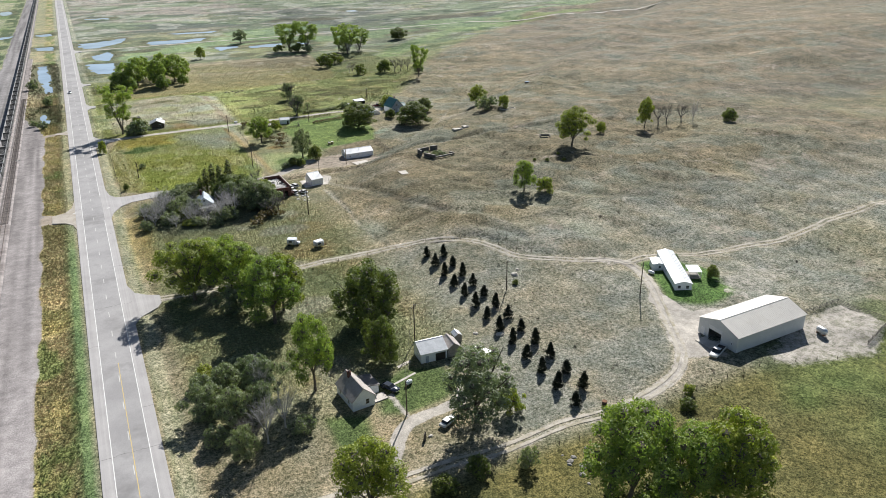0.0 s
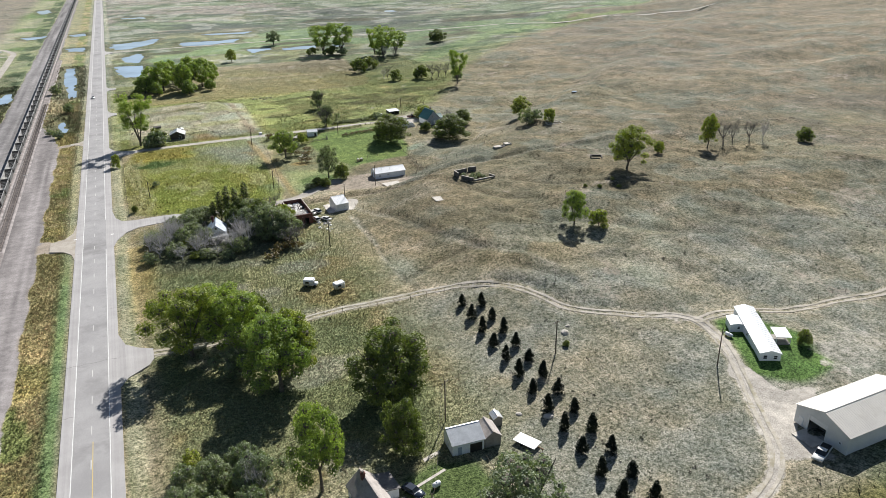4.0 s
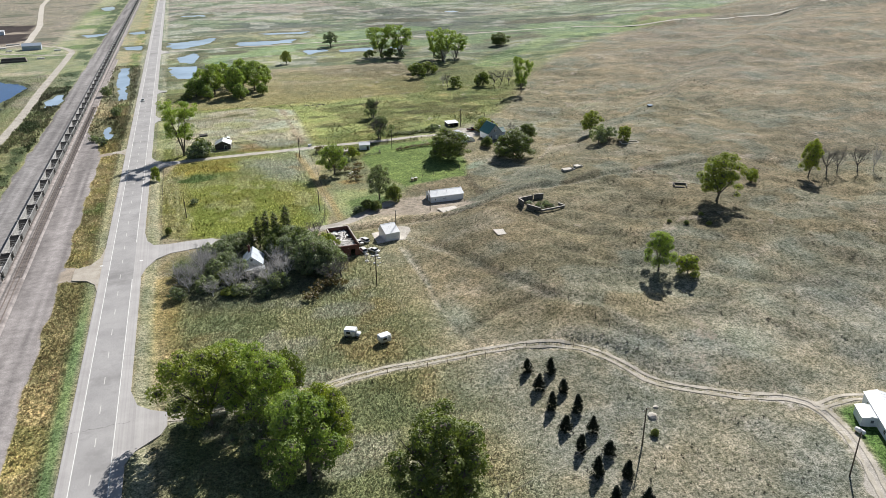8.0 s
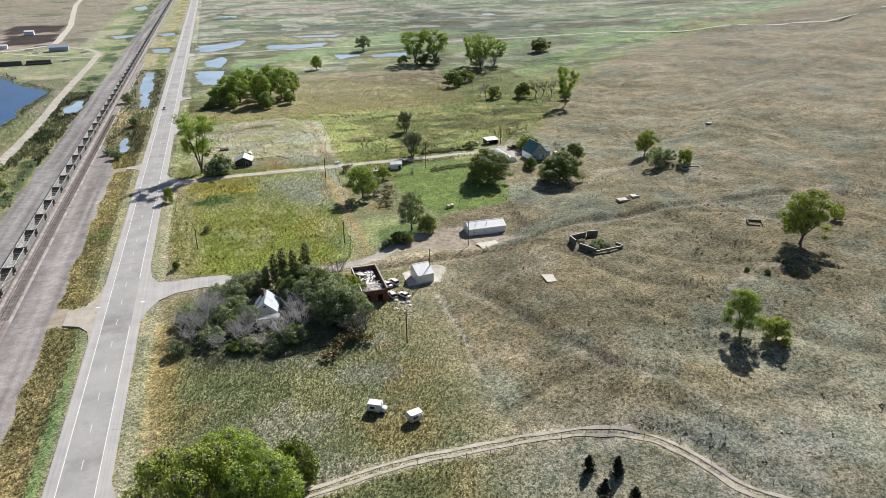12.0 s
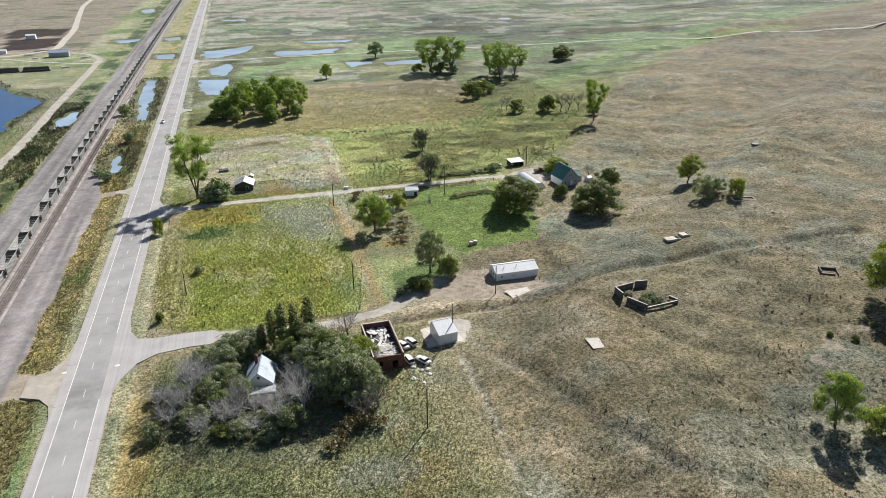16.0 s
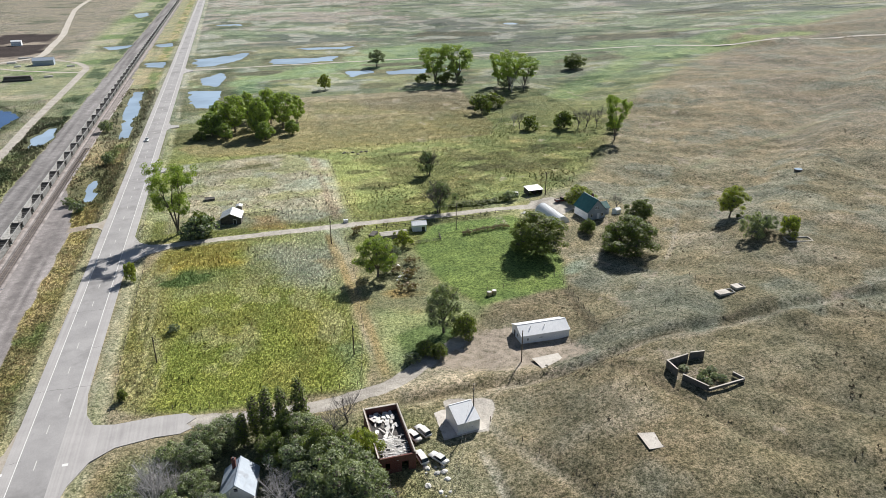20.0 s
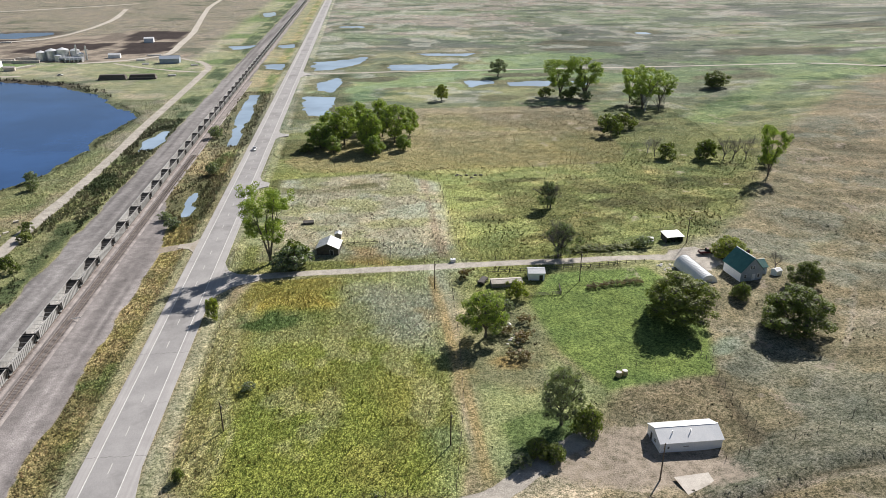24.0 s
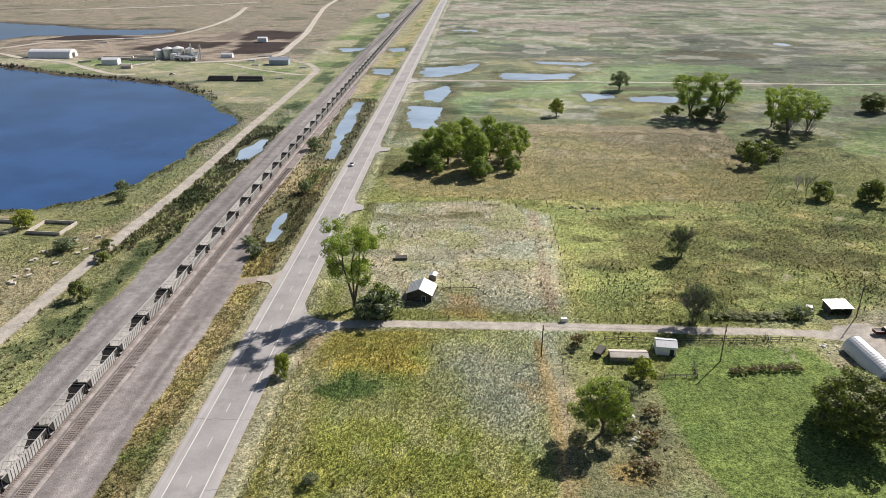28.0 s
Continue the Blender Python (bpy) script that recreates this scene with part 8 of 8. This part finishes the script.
def car(name, label, x, y, yaw, paint, L=4.6, W=1.75, style="sedan", hood=None, dz=0.0):
    e = tagged(base(name, x, y, yaw, dz), label, "pickup" if style == "pickup" else "car")
    h = W / 2
    prof = [(-L / 2, 0.42), (-L / 2, 0.78), (-L / 2 + 0.12, 0.92), (L / 2 - 1.3, 0.95), (L / 2 - 0.2, 0.84), (L / 2, 0.7), (L / 2, 0.4)]
    bm = bmesh.new()
    a = [bm.verts.new((px, -h, pz)) for px, pz in prof]
    b2 = [bm.verts.new((px, h, pz)) for px, pz in prof]
    bm.faces.new(a)
    bm.faces.new(b2[::-1])
    for k in range(len(prof)):
        n = (k + 1) % len(prof)
        bm.faces.new((a[n], a[k], b2[k], b2[n]))
    bmesh.ops.bevel(bm, geom=bm.edges[:], offset=0.06, segments=2, affect="EDGES")
    part("body", bm, paint, e, smooth=True)
    x0, x1 = {"sedan": (-L / 2 + 0.7, L / 2 - 1.4), "wagon": (-L / 2 + 0.1, L / 2 - 1.3), "pickup": (-0.4, L / 2 - 1.5), "van": (-L / 2 + 0.1, L / 2 - 0.9)}[style]
    top = {"sedan": 1.42, "wagon": 1.5, "pickup": 1.75, "van": 1.95}[style]
    bm = bmesh.new()
    lo = [(x0, -h + 0.06), (x1, -h + 0.06), (x1, h - 0.06), (x0, h - 0.06)]
    hi = [(x0 + 0.35, -h + 0.22), (x1 - 0.6, -h + 0.22), (x1 - 0.6, h - 0.22), (x0 + 0.35, h - 0.22)]
    vl, vh = [bm.verts.new((*p, 0.9)) for p in lo], [bm.verts.new((*p, top)) for p in hi]
    for k in range(4):
        bm.faces.new((vl[k], vl[(k + 1) % 4], vh[(k + 1) % 4], vh[k]))
    bm.faces.new(vh)
    part("cabin_glass", bm, "glass", e)
    part("roof", boxes((x0 + 0.35, x1 - 0.6, -h + 0.2, h - 0.2, top, top + 0.05)), paint, e)
    if style == "pickup":
        part("bed", boxes((-L / 2 + 0.1, -0.5, -h + 0.12, h - 0.12, 0.9, 0.96)), "coal_dust", e)
        part("bed_wall", boxes((-L / 2, -0.45, -h, -h + 0.1, 0.9, 1.15), (-L / 2, -0.45, h - 0.1, h, 0.9, 1.15), (-L / 2, -L / 2 + 0.1, -h + 0.1, h - 0.1, 0.9, 1.15)), paint, e)
    for s in (-1, 1):
        part("headlight", boxes((L / 2 - 0.02, L / 2 + 0.03, s * h * 0.7 - 0.14, s * h * 0.7 + 0.14, 0.58, 0.72)), "chrome", e)
    for s in (-1, 1):
        part("bumper", boxes((s * L / 2 - 0.08, s * L / 2 + 0.1, -h + 0.1, h - 0.1, 0.38, 0.5)), "chrome", e)
    wheel_pair(e, L * 0.31, h, 0.34)
    wheel_pair(e, -L * 0.3, h, 0.34)
    return e


car("car", "dark navy sedan parked beside the farmhouse", 51.7, 133.8, -62, "car_navy", 4.8, 1.85)
car("car", "old pale car rusting under the willow", 58.0, 115.9, 25, "car_white", 4.6, 1.75)
car("pickup_truck", "white pickup parked at the barn door", 130.6, 109.4, 202, "car_white", 6.2, 2.1, "pickup")
car("car", "derelict white car beside the brick ruin", 71.2, 283.0, 100, "car_white", 4.5, 1.75, "wagon")
car("car", "derelict white sedan in the weeds", 74.6, 281.8, 120, "car_white", 4.6, 1.75)
car("car", "derelict white car with a rusty roof in the weeds", 71.3, 290.2, 110, "car_white", 4.4, 1.7)
car("car", "derelict pale van beside the brick ruin", 73.6, 291.2, 112, "car_white", 4.6, 1.75, "wagon")
car("pickup_truck", "dark red pickup parked at the farm lane", 161.8, 416.6, 4, "car_red", 5.4, 1.9, "pickup")
car("car", "old yellowish car beside the open shed", 147.9, 430.4, 70, "car_white", 4.5, 1.75)
car("car", "small silver car driving on the highway", -7.0, 567.0, 270, "galv", 4.6, 1.8, dz=0.16)
car("car", "pale car parked by the works", -184, 799, 10, "car_white", 4.5, 1.8)


def camper(x, y, yaw, label, mat="white_metal", bonnet=False):
    e = tagged(base("camper", x, y, yaw), label, "camper")
    bm = boxes((-1.6, 1.6, -1.1, 1.1, 0.55, 2.35))
    bmesh.ops.bevel(bm, geom=bm.edges[:], offset=0.14, segments=2, affect="EDGES")
    part("body", bm, mat, e, smooth=True)
    part("roof", boxes((-1.5, 1.5, -1.0, 1.0, 2.34, 2.42)), "white_paint", e)
    part("window", boxes((-0.9, 0.2, -1.13, -1.08, 1.3, 1.9)), "glass", e)
    part("window", boxes((1.57, 1.63, -0.6, 0.6, 1.3, 1.9)), "glass", e)
    part("door", boxes((0.6, 1.3, -1.14, -1.08, 0.6, 2.1)), mat, e)
    if bonnet:
        bm = boxes((1.55, 2.6, -0.95, 0.95, 0.5, 1.2))
        bmesh.ops.bevel(bm, geom=bm.edges[:], offset=0.12, segments=2, affect="EDGES")
        part("bonnet", bm, mat, e, smooth=True)
        wheel_pair(e, 2.0, 1.05, 0.38)
    else:
        part("hitch", boxes((1.6, 2.7, -0.06, 0.06, 0.45, 0.55)), "rust", e)
        part("jack", boxes((2.55, 2.65, -0.05, 0.05, 0, 0.45)), "rust", e)
    wheel_pair(e, -0.9, 1.05, 0.38)
    return e


camper(55.4, 229.6, -28, "old white camper truck standing in the weeds", bonnet=True)
camper(63.0, 223.6, 14, "small white box trailer standing in the weeds", "car_white")


# ---- the coal train ----
def hopper_kind(detail):
    """An open coal car, 16.1 m long, on two trucks."""
    L, W, H = 15.4, 3.1, 3.55
    e = new("coal_car")
    z0 = 1.15
    bm = bmesh.new()
    t = 0.08
    for s in (-1, 1):
        box(bm, s * W / 2 - t / 2, s * W / 2 + t / 2, -L / 2 + 1.7, L / 2 - 1.7, z0, H)
    box(bm, -W / 2, W / 2, -L / 2 + 0.3, L / 2 - 0.3, z0 - 0.15, z0)
    part("body", bm, "hopper", e)
    for s in (-1, 1):
        bm = bmesh.new()
        v = [bm.verts.new(p) for p in ((-W / 2 + t, s * L / 2, H - 0.05), (W / 2 - t, s * L / 2, H - 0.05), (W / 2 - t, s * (L / 2 - 3.7), z0 + 0.05), (-W / 2 + t, s * (L / 2 - 3.7), z0 + 0.05), (-W / 2 + t, s * L / 2, H - 0.17), (W / 2 - t, s * L / 2, H - 0.17), (W / 2 - t, s * (L / 2 - 3.6), z0 - 0.05), (-W / 2 + t, s * (L / 2 - 3.6), z0 - 0.05))]
        for f in ((0, 1, 2, 3), (4, 5, 6, 7), (0, 1, 5, 4), (2, 3, 7, 6), (0, 3, 7, 4), (1, 2, 6, 5)):
            bm.faces.new([v[k] for k in f])
        part("slope_sheet", bm, "coal_dust", e, "coal-blackened sloping end sheet")
        # Near-black panels added for the shade in the open space under the slopes.
        for q in (-1, 1):
            bm = bmesh.new()
            v = [bm.verts.new((q * (W / 2 + o), s * (L / 2 - yy), zz)) for o in (-0.03, 0.03) for yy, zz in ((0, H), (1.7, H), (1.7, z0), (1.1, z0 + 0.6))]
            for f in ((3, 2, 1, 0), (4, 5, 6, 7), (0, 1, 5, 4), (1, 2, 6, 5), (2, 3, 7, 6), (3, 0, 4, 7)):
                bm.faces.new([v[k] for k in f])
            part("end_side", bm, "coal_dust", e, "dark panel in place of the shaded open car end")
        part("end_sill", boxes((-W / 2, W / 2, s * L / 2 - 0.1, s * L / 2 + 0.1, H - 0.25, H)), "coal_dust", e)
        part("end_frame", boxes((-W / 2 + 0.1, -W / 2 + 0.25, s * L / 2 - 0.12, s * L / 2 + 0.12, z0, H - 0.25), (W / 2 - 0.25, W / 2 - 0.1, s * L / 2 - 0.12, s * L / 2 + 0.12, z0, H - 0.25), (-0.1, 0.1, s * L / 2 - 0.12, s * L / 2 + 0.42, z0 - 0.1, z0 + 0.15)), "coal_dust", e)
    part("floor_sheet", boxes((-W / 2 + t, W / 2 - t, -L / 2 + 3.6, L / 2 - 3.6, z0, z0 + 0.06)), "hopper", e, "dusty pale floor")
    part("top_chord", boxes((-W / 2 - 0.08, -W / 2 + 0.1, -L / 2, L / 2, H, H + 0.12)), "hopper", e)
    part("top_chord", boxes((W / 2 - 0.1, W / 2 + 0.08, -L / 2, L / 2, H, H + 0.12)), "hopper", e)
    for k in range(5):
        y = -L / 2 + 3.2 + k * 2.25
        bm = bmesh.new()
        rod(bm, (-W / 2 + 0.1, y, H - 0.3), (W / 2 - 0.1, y, H - 0.3), 0.06, 0.06, 4)
        part("cross_brace", bm, "hopper", e)
        if detail:
            bm = bmesh.new()
            rod(bm, (-W / 2 + 0.1, y, z0 + 0.2), (W / 2 - 0.1, y + (0.9 if k % 2 else -0.9), H - 0.4), 0.05, 0.05, 4)
            part("diagonal_brace", bm, "hopper", e)
    if detail:
        rib = None
        for s in (-1, 1):
            for k in range(13):
                m = pose(s * (W / 2 + 0.09), -L / 2 + 1.8 + k * (L - 3.6) / 12, 0)
                if rib is None:
                    rib = part("rib", boxes((-0.06, 0.06, -0.07, 0.07, z0 - 0.1, H)), "hopper", e)
                    rib.matrix_basis = m
                else:
                    again(rib, e, m)
    else:
        bm = bmesh.new()
        for s in (-1, 1):
            for k in range(13):
                y = -L / 2 + 1.8 + k * (L - 3.6) / 12
                box(bm, s * (W / 2 + 0.09) - 0.06, s * (W / 2 + 0.09) + 0.06, y - 0.07, y + 0.07, z0 - 0.1, H)
        tagged(part("ribs", bm, "hopper", e), kind="stuff")
    for s in (-1, 1):
        y = s * (L / 2 - 2.2)
        tr = part("truck", boxes((-1.0, -0.85, y - 1.4, y + 1.4, 0.35, 0.75), (0.85, 1.0, y - 1.4, y + 1.4, 0.35, 0.75), (-1.0, 1.0, y - 0.25, y + 0.25, 0.5, 0.9)), "coal_dust", e)
        for q in (-0.9, 0.9):
            bm = bmesh.new()
            for sx in (-1, 1):
                rod(bm, (sx * 0.66, y + q, 0.46), (sx * 0.8, y + q, 0.46), 0.46, 0.46, 12)
            rod(bm, (-0.7, y + q, 0.46), (0.7, y + q, 0.46), 0.08, 0.08, 6)
            part("wheelset", bm, "rust", tr)
    part("coupler", boxes((-0.15, 0.15, -L / 2 - 0.42, -L / 2, 0.75, 1.0), (-0.15, 0.15, L / 2, L / 2 + 0.4, 0.75, 1.0)), "rust", e)
    return tagged(e, "open-topped empty coal car with ribbed pale sides", "railway car", group="coal train")


PITCH, FIRST = 16.25, 304.4
near = hopper_kind(True)
near.matrix_world = pose(TRAIN_X, FIRST, 0.57)
for k in range(1, 22):
    copy_thing(near, pose(TRAIN_X, FIRST + PITCH * k, 0.57))
far = hopper_kind(False)
far.matrix_world = pose(TRAIN_X, FIRST + PITCH * 22, 0.57)
for k in range(-14, 100):
    if k < 0 or k > 22:
        copy_thing(far, pose(TRAIN_X, FIRST + PITCH * k, 0.57))


# ---- poles and wires ----
def utility_pole(x, y, h=9.5, yaw=0.0, arm=True, lamp=False):
    e = tagged(base("utility_pole", x, y, yaw), "weathered wooden utility pole" + (" with a crossarm" if arm else " without a crossarm"), "utility pole")
    bm = bmesh.new()
    rod(bm, (0, 0, -0.5), (0, 0, h), 0.17, 0.11, 8)
    part("pole", bm, "pole", e)
    if arm:
        part("crossarm", boxes((-1.1, 1.1, -0.06, 0.06, h - 0.55, h - 0.42)), "pole", e)
        for q in (-1.0, 0, 1.0):
            bm = bmesh.new()
            rod(bm, (q, 0, h - 0.42 if q else h), (q, 0, h - 0.2 if q else h + 0.2), 0.05, 0.04, 6)
            part("insulator", bm, "white_metal", e)
    else:
        bm = bmesh.new()
        rod(bm, (0.22, 0, h - 1.5), (0.22, 0, h - 0.9), 0.13, 0.13, 8)
        part("transformer", bm, "grey_board", e)
    return Vector((x, y, land(x, y) + h - 0.2))


def wire(a, b2, sag=0.9, off=(0, 0)):
    cu = bpy.data.curves.new("power_line", "CURVE")
    cu.dimensions, cu.bevel_depth, cu.bevel_resolution = "3D", 0.014, 0
    sp = cu.splines.new("POLY")
    n = 14
    sp.points.add(n)
    for k in range(n + 1):
        t = k / n
        p = a.lerp(b2, t)
        sp.points[k].co = (p.x + off[0], p.y + off[1], p.z - sag * 4 * t * (1 - t), 1)
    cu.materials.append(M["wire"])
    return tagged(new("power_line", cu), "thin sagging overhead power line", "wire")


P = [utility_pole(*v) for v in ((51.2, 122.9, 9.0, 20, False), (66.2, 151.5, 10.5, 35), (134.9, 143.4, 10.5, 10, False), (102.5, 165.0, 9.5, 20), (69.2, 256.0, 10.0, 60), (85.4, 292.2, 9.5, 70), (104.4, 312.0, 9.0, 80, False), (68.3, 401.5, 9.3, 0, False), (113.6, 401.2, 10.1, 0, False), (158.5, 425.0, 9.5, 30), (64.4, 327.0, 8.5, 10, False), (15.8, 337.0, 7.5, 0, False))]
for a, b2 in ((0, 1), (1, 3), (3, 2), (1, 4), (4, 5), (5, 6), (7, 8), (8, 9)):
    for off in ((0.4, 0.2), (-0.5, -0.2)):
        wire(P[a], P[b2], 0.8, off)


# ---- fences ----
def fence(pts, gap=4.0, h=1.25, rails=0, label="wire fence on weathered wooden posts", mat="post", r=0.075):
    e = tagged(new("fence"), label, "fence")
    x0, y0 = pts[0]
    e.matrix_world = Matrix.Translation((x0, y0, land(x0, y0)))
    rg = random.Random(int(x0 * 7 + y0))
    bm = bmesh.new()
    rod(bm, (0, 0, -0.3), (0, 0, h), r, r * 0.85, 6)
    proto = part("post", bm, mat, e)
    places = []
    for (ax, ay), (bx2, by2) in zip(pts, pts[1:]):
        n = max(1, int(math.hypot(bx2 - ax, by2 - ay) / gap))
        for k in range(n):
            places.append((ax + (bx2 - ax) * k / n, ay + (by2 - ay) * k / n))
    places.append(pts[-1])
    zs = ground_z(np.array([p[0] for p in places]), np.array([p[1] for p in places]))
    loc = [Vector((p[0] - x0, p[1] - y0, float(z) - land(x0, y0))) for p, z in zip(places, zs)]
    for k, v in enumerate(loc):
        m = Matrix.Translation(v) @ Matrix.Rotation(radians(rg.uniform(-5, 5)), 4, "X") @ Matrix.Diagonal((1, 1, rg.uniform(0.85, 1.12), 1))
        if k == 0:
            proto.matrix_basis = m
        else:
            again(proto, e, m)
    for q in ((0.35, 0.75, 1.1) if not rails else [h * (k + 0.6) / (rails + 0.3) for k in range(rails)]):
        if rails:
            for a, b2 in zip(loc, loc[1:]):
                bm = bmesh.new()
                rod(bm, a + Vector((0, 0, q)), b2 + Vector((0, 0, q)), 0.07, 0.07, 4)
                part("board", bm, mat, e)
            continue
        bm = bmesh.new()
        ring = None
        for v in loc:
            here = [bm.verts.new(v + Vector((dx, dy, q + dz))) for dx, dy, dz in ((-0.006, -0.006, 0), (0.006, 0.006, 0), (0, 0, 0.01))]
            if ring:
                for k in range(3):
                    bm.faces.new((ring[k], ring[(k + 1) % 3], here[(k + 1) % 3], here[k]))
            ring = here
        part("wire", bm, "wire", e)
    return e


fence([(86, 411), (97, 411), (105, 410.9), (138.5, 412.1)], 3.0, 1.4, 2, "weathered wooden board fence along the farm lane", "dark_board", 0.1)
fence([(95.1, 393.6), (105.8, 393.5), (106.5, 399)], 2.2, 1.2, 3, "weathered board pen fence", "dark_board")
fence([(39.7, 439.4), (51.6, 439.6), (56, 432.5), (55.8, 422)], 3.0, 1.3, 1, "broken wooden paddock fence", "dark_board")
fence([(30, 420), (76, 420.5), (105, 421), (122, 421)], 4.5)
fence([(13, 421), (12, 512), (60, 522)], 6)
fence([(60, 522), (120, 524), (170, 526), (188, 560)], 6)
fence([(80, 424), (80, 520)], 6)
fence([(7.2, 318), (6.8, 352), (7.0, 400)], 5)
fence([(9, 316.5), (33, 313.4), (63, 313)], 4)
fence([(109, 352), (124, 352), (136, 356)], 4)
fence([(133, 357), (131, 325), (124, 318)], 4)
fence([(64, 314), (69, 340), (72, 372), (74, 410)], 5)
fence([(60, 209.4), (85, 207.6), (101, 206.4), (112, 197.5), (119, 186), (131, 177), (143, 170)], 5)
fence([(172, 161), (188, 160), (213, 158), (246, 161), (300, 164)], 5)
fence([(89, 291), (100, 262), (108, 240), (116, 215), (122, 190)], 5)
fence([(160, 113), (181, 113.5), (183, 99), (168, 95)], 2.5, 1.4, 3, "weathered corral fence of rough boards", "dark_board")
fence([(60, 99), (90, 98), (120, 101), (140, 100), (170, 88), (210, 78)], 5)
fence([(172, 436), (210, 480), (259, 556)], 7)
fence([(160, 330), (190, 352), (240, 380), (320, 400), (380, 395)], 7)
fence([(120, 316), (145, 318), (165, 330)], 5)

# ---- small things ----
for x, y in ((108.3, 348.5), (110.0, 349.0)):
    e = tagged(base("hay_bale", x, y, 20), "old round hay bale with a pale top", "bale")
    bm = bmesh.new()
    rod(bm, (0, 0, 0), (0, 0, 0.5), 0.75, 0.8, 14)
    rod(bm, (0, 0, 0.5), (0, 0, 1.2), 0.8, 0.7, 14)
    part("bale", bm, "hay", e)
    bm = bmesh.new()
    rod(bm, (0, 0, 1.2), (0, 0, 1.26), 0.7, 0.6, 14)
    part("cap", bm, "debris", e)


def rock(x, y, s, label, cat="rock", mat="concrete"):
    rg = random.Random(int(x * 31 + y * 17))
    bm = bmesh.new()
    bmesh.ops.create_icosphere(bm, subdivisions=2, radius=1)
    for v in bm.verts:
        n = noise.noise(v.co * 1.6 + Vector((x, y, 0)))
        v.co = Vector((v.co.x * s * (1 + 0.3 * n), v.co.y * s * 0.8 * (1 + 0.3 * n), max(-0.1, v.co.z) * s * 0.55 * (1 + 0.3 * n)))
    o = part(cat.replace(" ", "_"), bm, mat)
    o.matrix_world = pose(x, y, land(x, y) - 0.03, 0, 0, rg.uniform(0, 180))
    return tagged(o, label, cat)


rock(110, 172.5, 1.3, "pale flat limestone boulder in the grass")
rock(112.5, 175, 0.7, "small pale boulder in the grass")
rock(87.5, 143.5, 1.2, "pale boulder beside the cedar row")
rock(52.7, 113.8, 0.6, "pale boulder beside the drive")
rock(82, 147, 0.8, "pale rock in dry grass")
rg = random.Random(5)
for k in range(14):
    rock(rg.uniform(70.5, 75), rg.uniform(270, 281), rg.uniform(0.3, 0.9), "pale broken concrete lump", "rubble", "debris")
for k in range(16):
    rock(rg.uniform(73.5, 80), rg.uniform(86, 96), rg.uniform(0.3, 1.0), "grey pile of scrap and broken boards", "rubble", "grey_board")
for k in range(10):
    rock(rg.uniform(83.5, 88), rg.uniform(366, 378), rg.uniform(0.3, 0.9), "pale junk lying in the weeds", "rubble", "debris")
for k in range(9):
    rock(rg.uniform(141.5, 147), rg.uniform(406.5, 411), rg.uniform(0.3, 0.7), "pile of pale farm junk", "rubble", "debris")
for k in range(7):
    rock(rg.uniform(84, 104), 513 + rg.uniform(-2, 3), rg.uniform(0.5, 1.2), "dark heap of field stones", "rubble", "dark_stone")
e = tagged(base("dumpster", 76.2, 420.6, 5), "small white utility box beside the lane", "box")
part("box", boxes((-0.8, 0.8, -0.5, 0.5, 0, 1.0)), "white_metal", e)
part("lid", boxes((-0.85, 0.85, -0.55, 0.55, 1.0, 1.08)), "white_paint", e)
e = tagged(base("old_wagon", 83.6, 404.2, 60), "dark derelict farm wagon beside the coop", "wagon")
part("bed", boxes((-2.2, 2.2, -1.0, 1.0, 0.7, 1.2)), "dark_board", e)
wheel_pair(e, 1.4, 1.1, 0.45)
wheel_pair(e, -1.4, 1.1, 0.45)
e = tagged(base("derrick_stump", 51.0, 113.2), "short dark tree stump beside the drive", "stump")
bm = bmesh.new()
rod(bm, (0, 0, -0.2), (0.1, 0, 1.6), 0.35, 0.25, 9)
part("stem", bm, "bark", e)
bm = bmesh.new()
rod(bm, (0.1, 0, 1.5), (0.5, 0.2, 2.1), 0.12, 0.06, 6)
part("branch_stub", bm, "bark", e)
e = tagged(base("track_sign", -33.2, 391.5, 20), "small red and white track marker", "sign")
part("post", boxes((-0.05, 0.05, -0.05, 0.05, 0, 1.2)), "galv", e)
part("bar", boxes((-1.2, 1.2, -0.04, 0.04, 0.9, 1.2)), "debris", e)
e = tagged(base("stock_tank", 266.7, 409.8, 20), "round dark stock water tank on a trampled patch", "tank")
bm = bmesh.new()
rod(bm, (0, 0, 0), (0, 0, 0.75), 1.7, 1.7, 18)
part("wall", bm, "dark_stone", e)
bm = bmesh.new()
rod(bm, (0, 0, 0.75), (0, 0, 0.78), 1.55, 1.55, 18)
part("water", bm, "pond", e)
e = tagged(base("oil_drum", 92.1, 105.4), "black rusty drum standing beside the farm track", "drum")
bm = bmesh.new()
rod(bm, (0, 0, 0), (0, 0, 1.25), 0.55, 0.55, 14)
part("body", bm, "coal_dust", e)
for q in (0.4, 0.82, 1.22):
    bm = bmesh.new()
    rod(bm, (0, 0, q), (0, 0, q + 0.05), 0.58, 0.58, 14)
    part("hoop", bm, "rust", e)
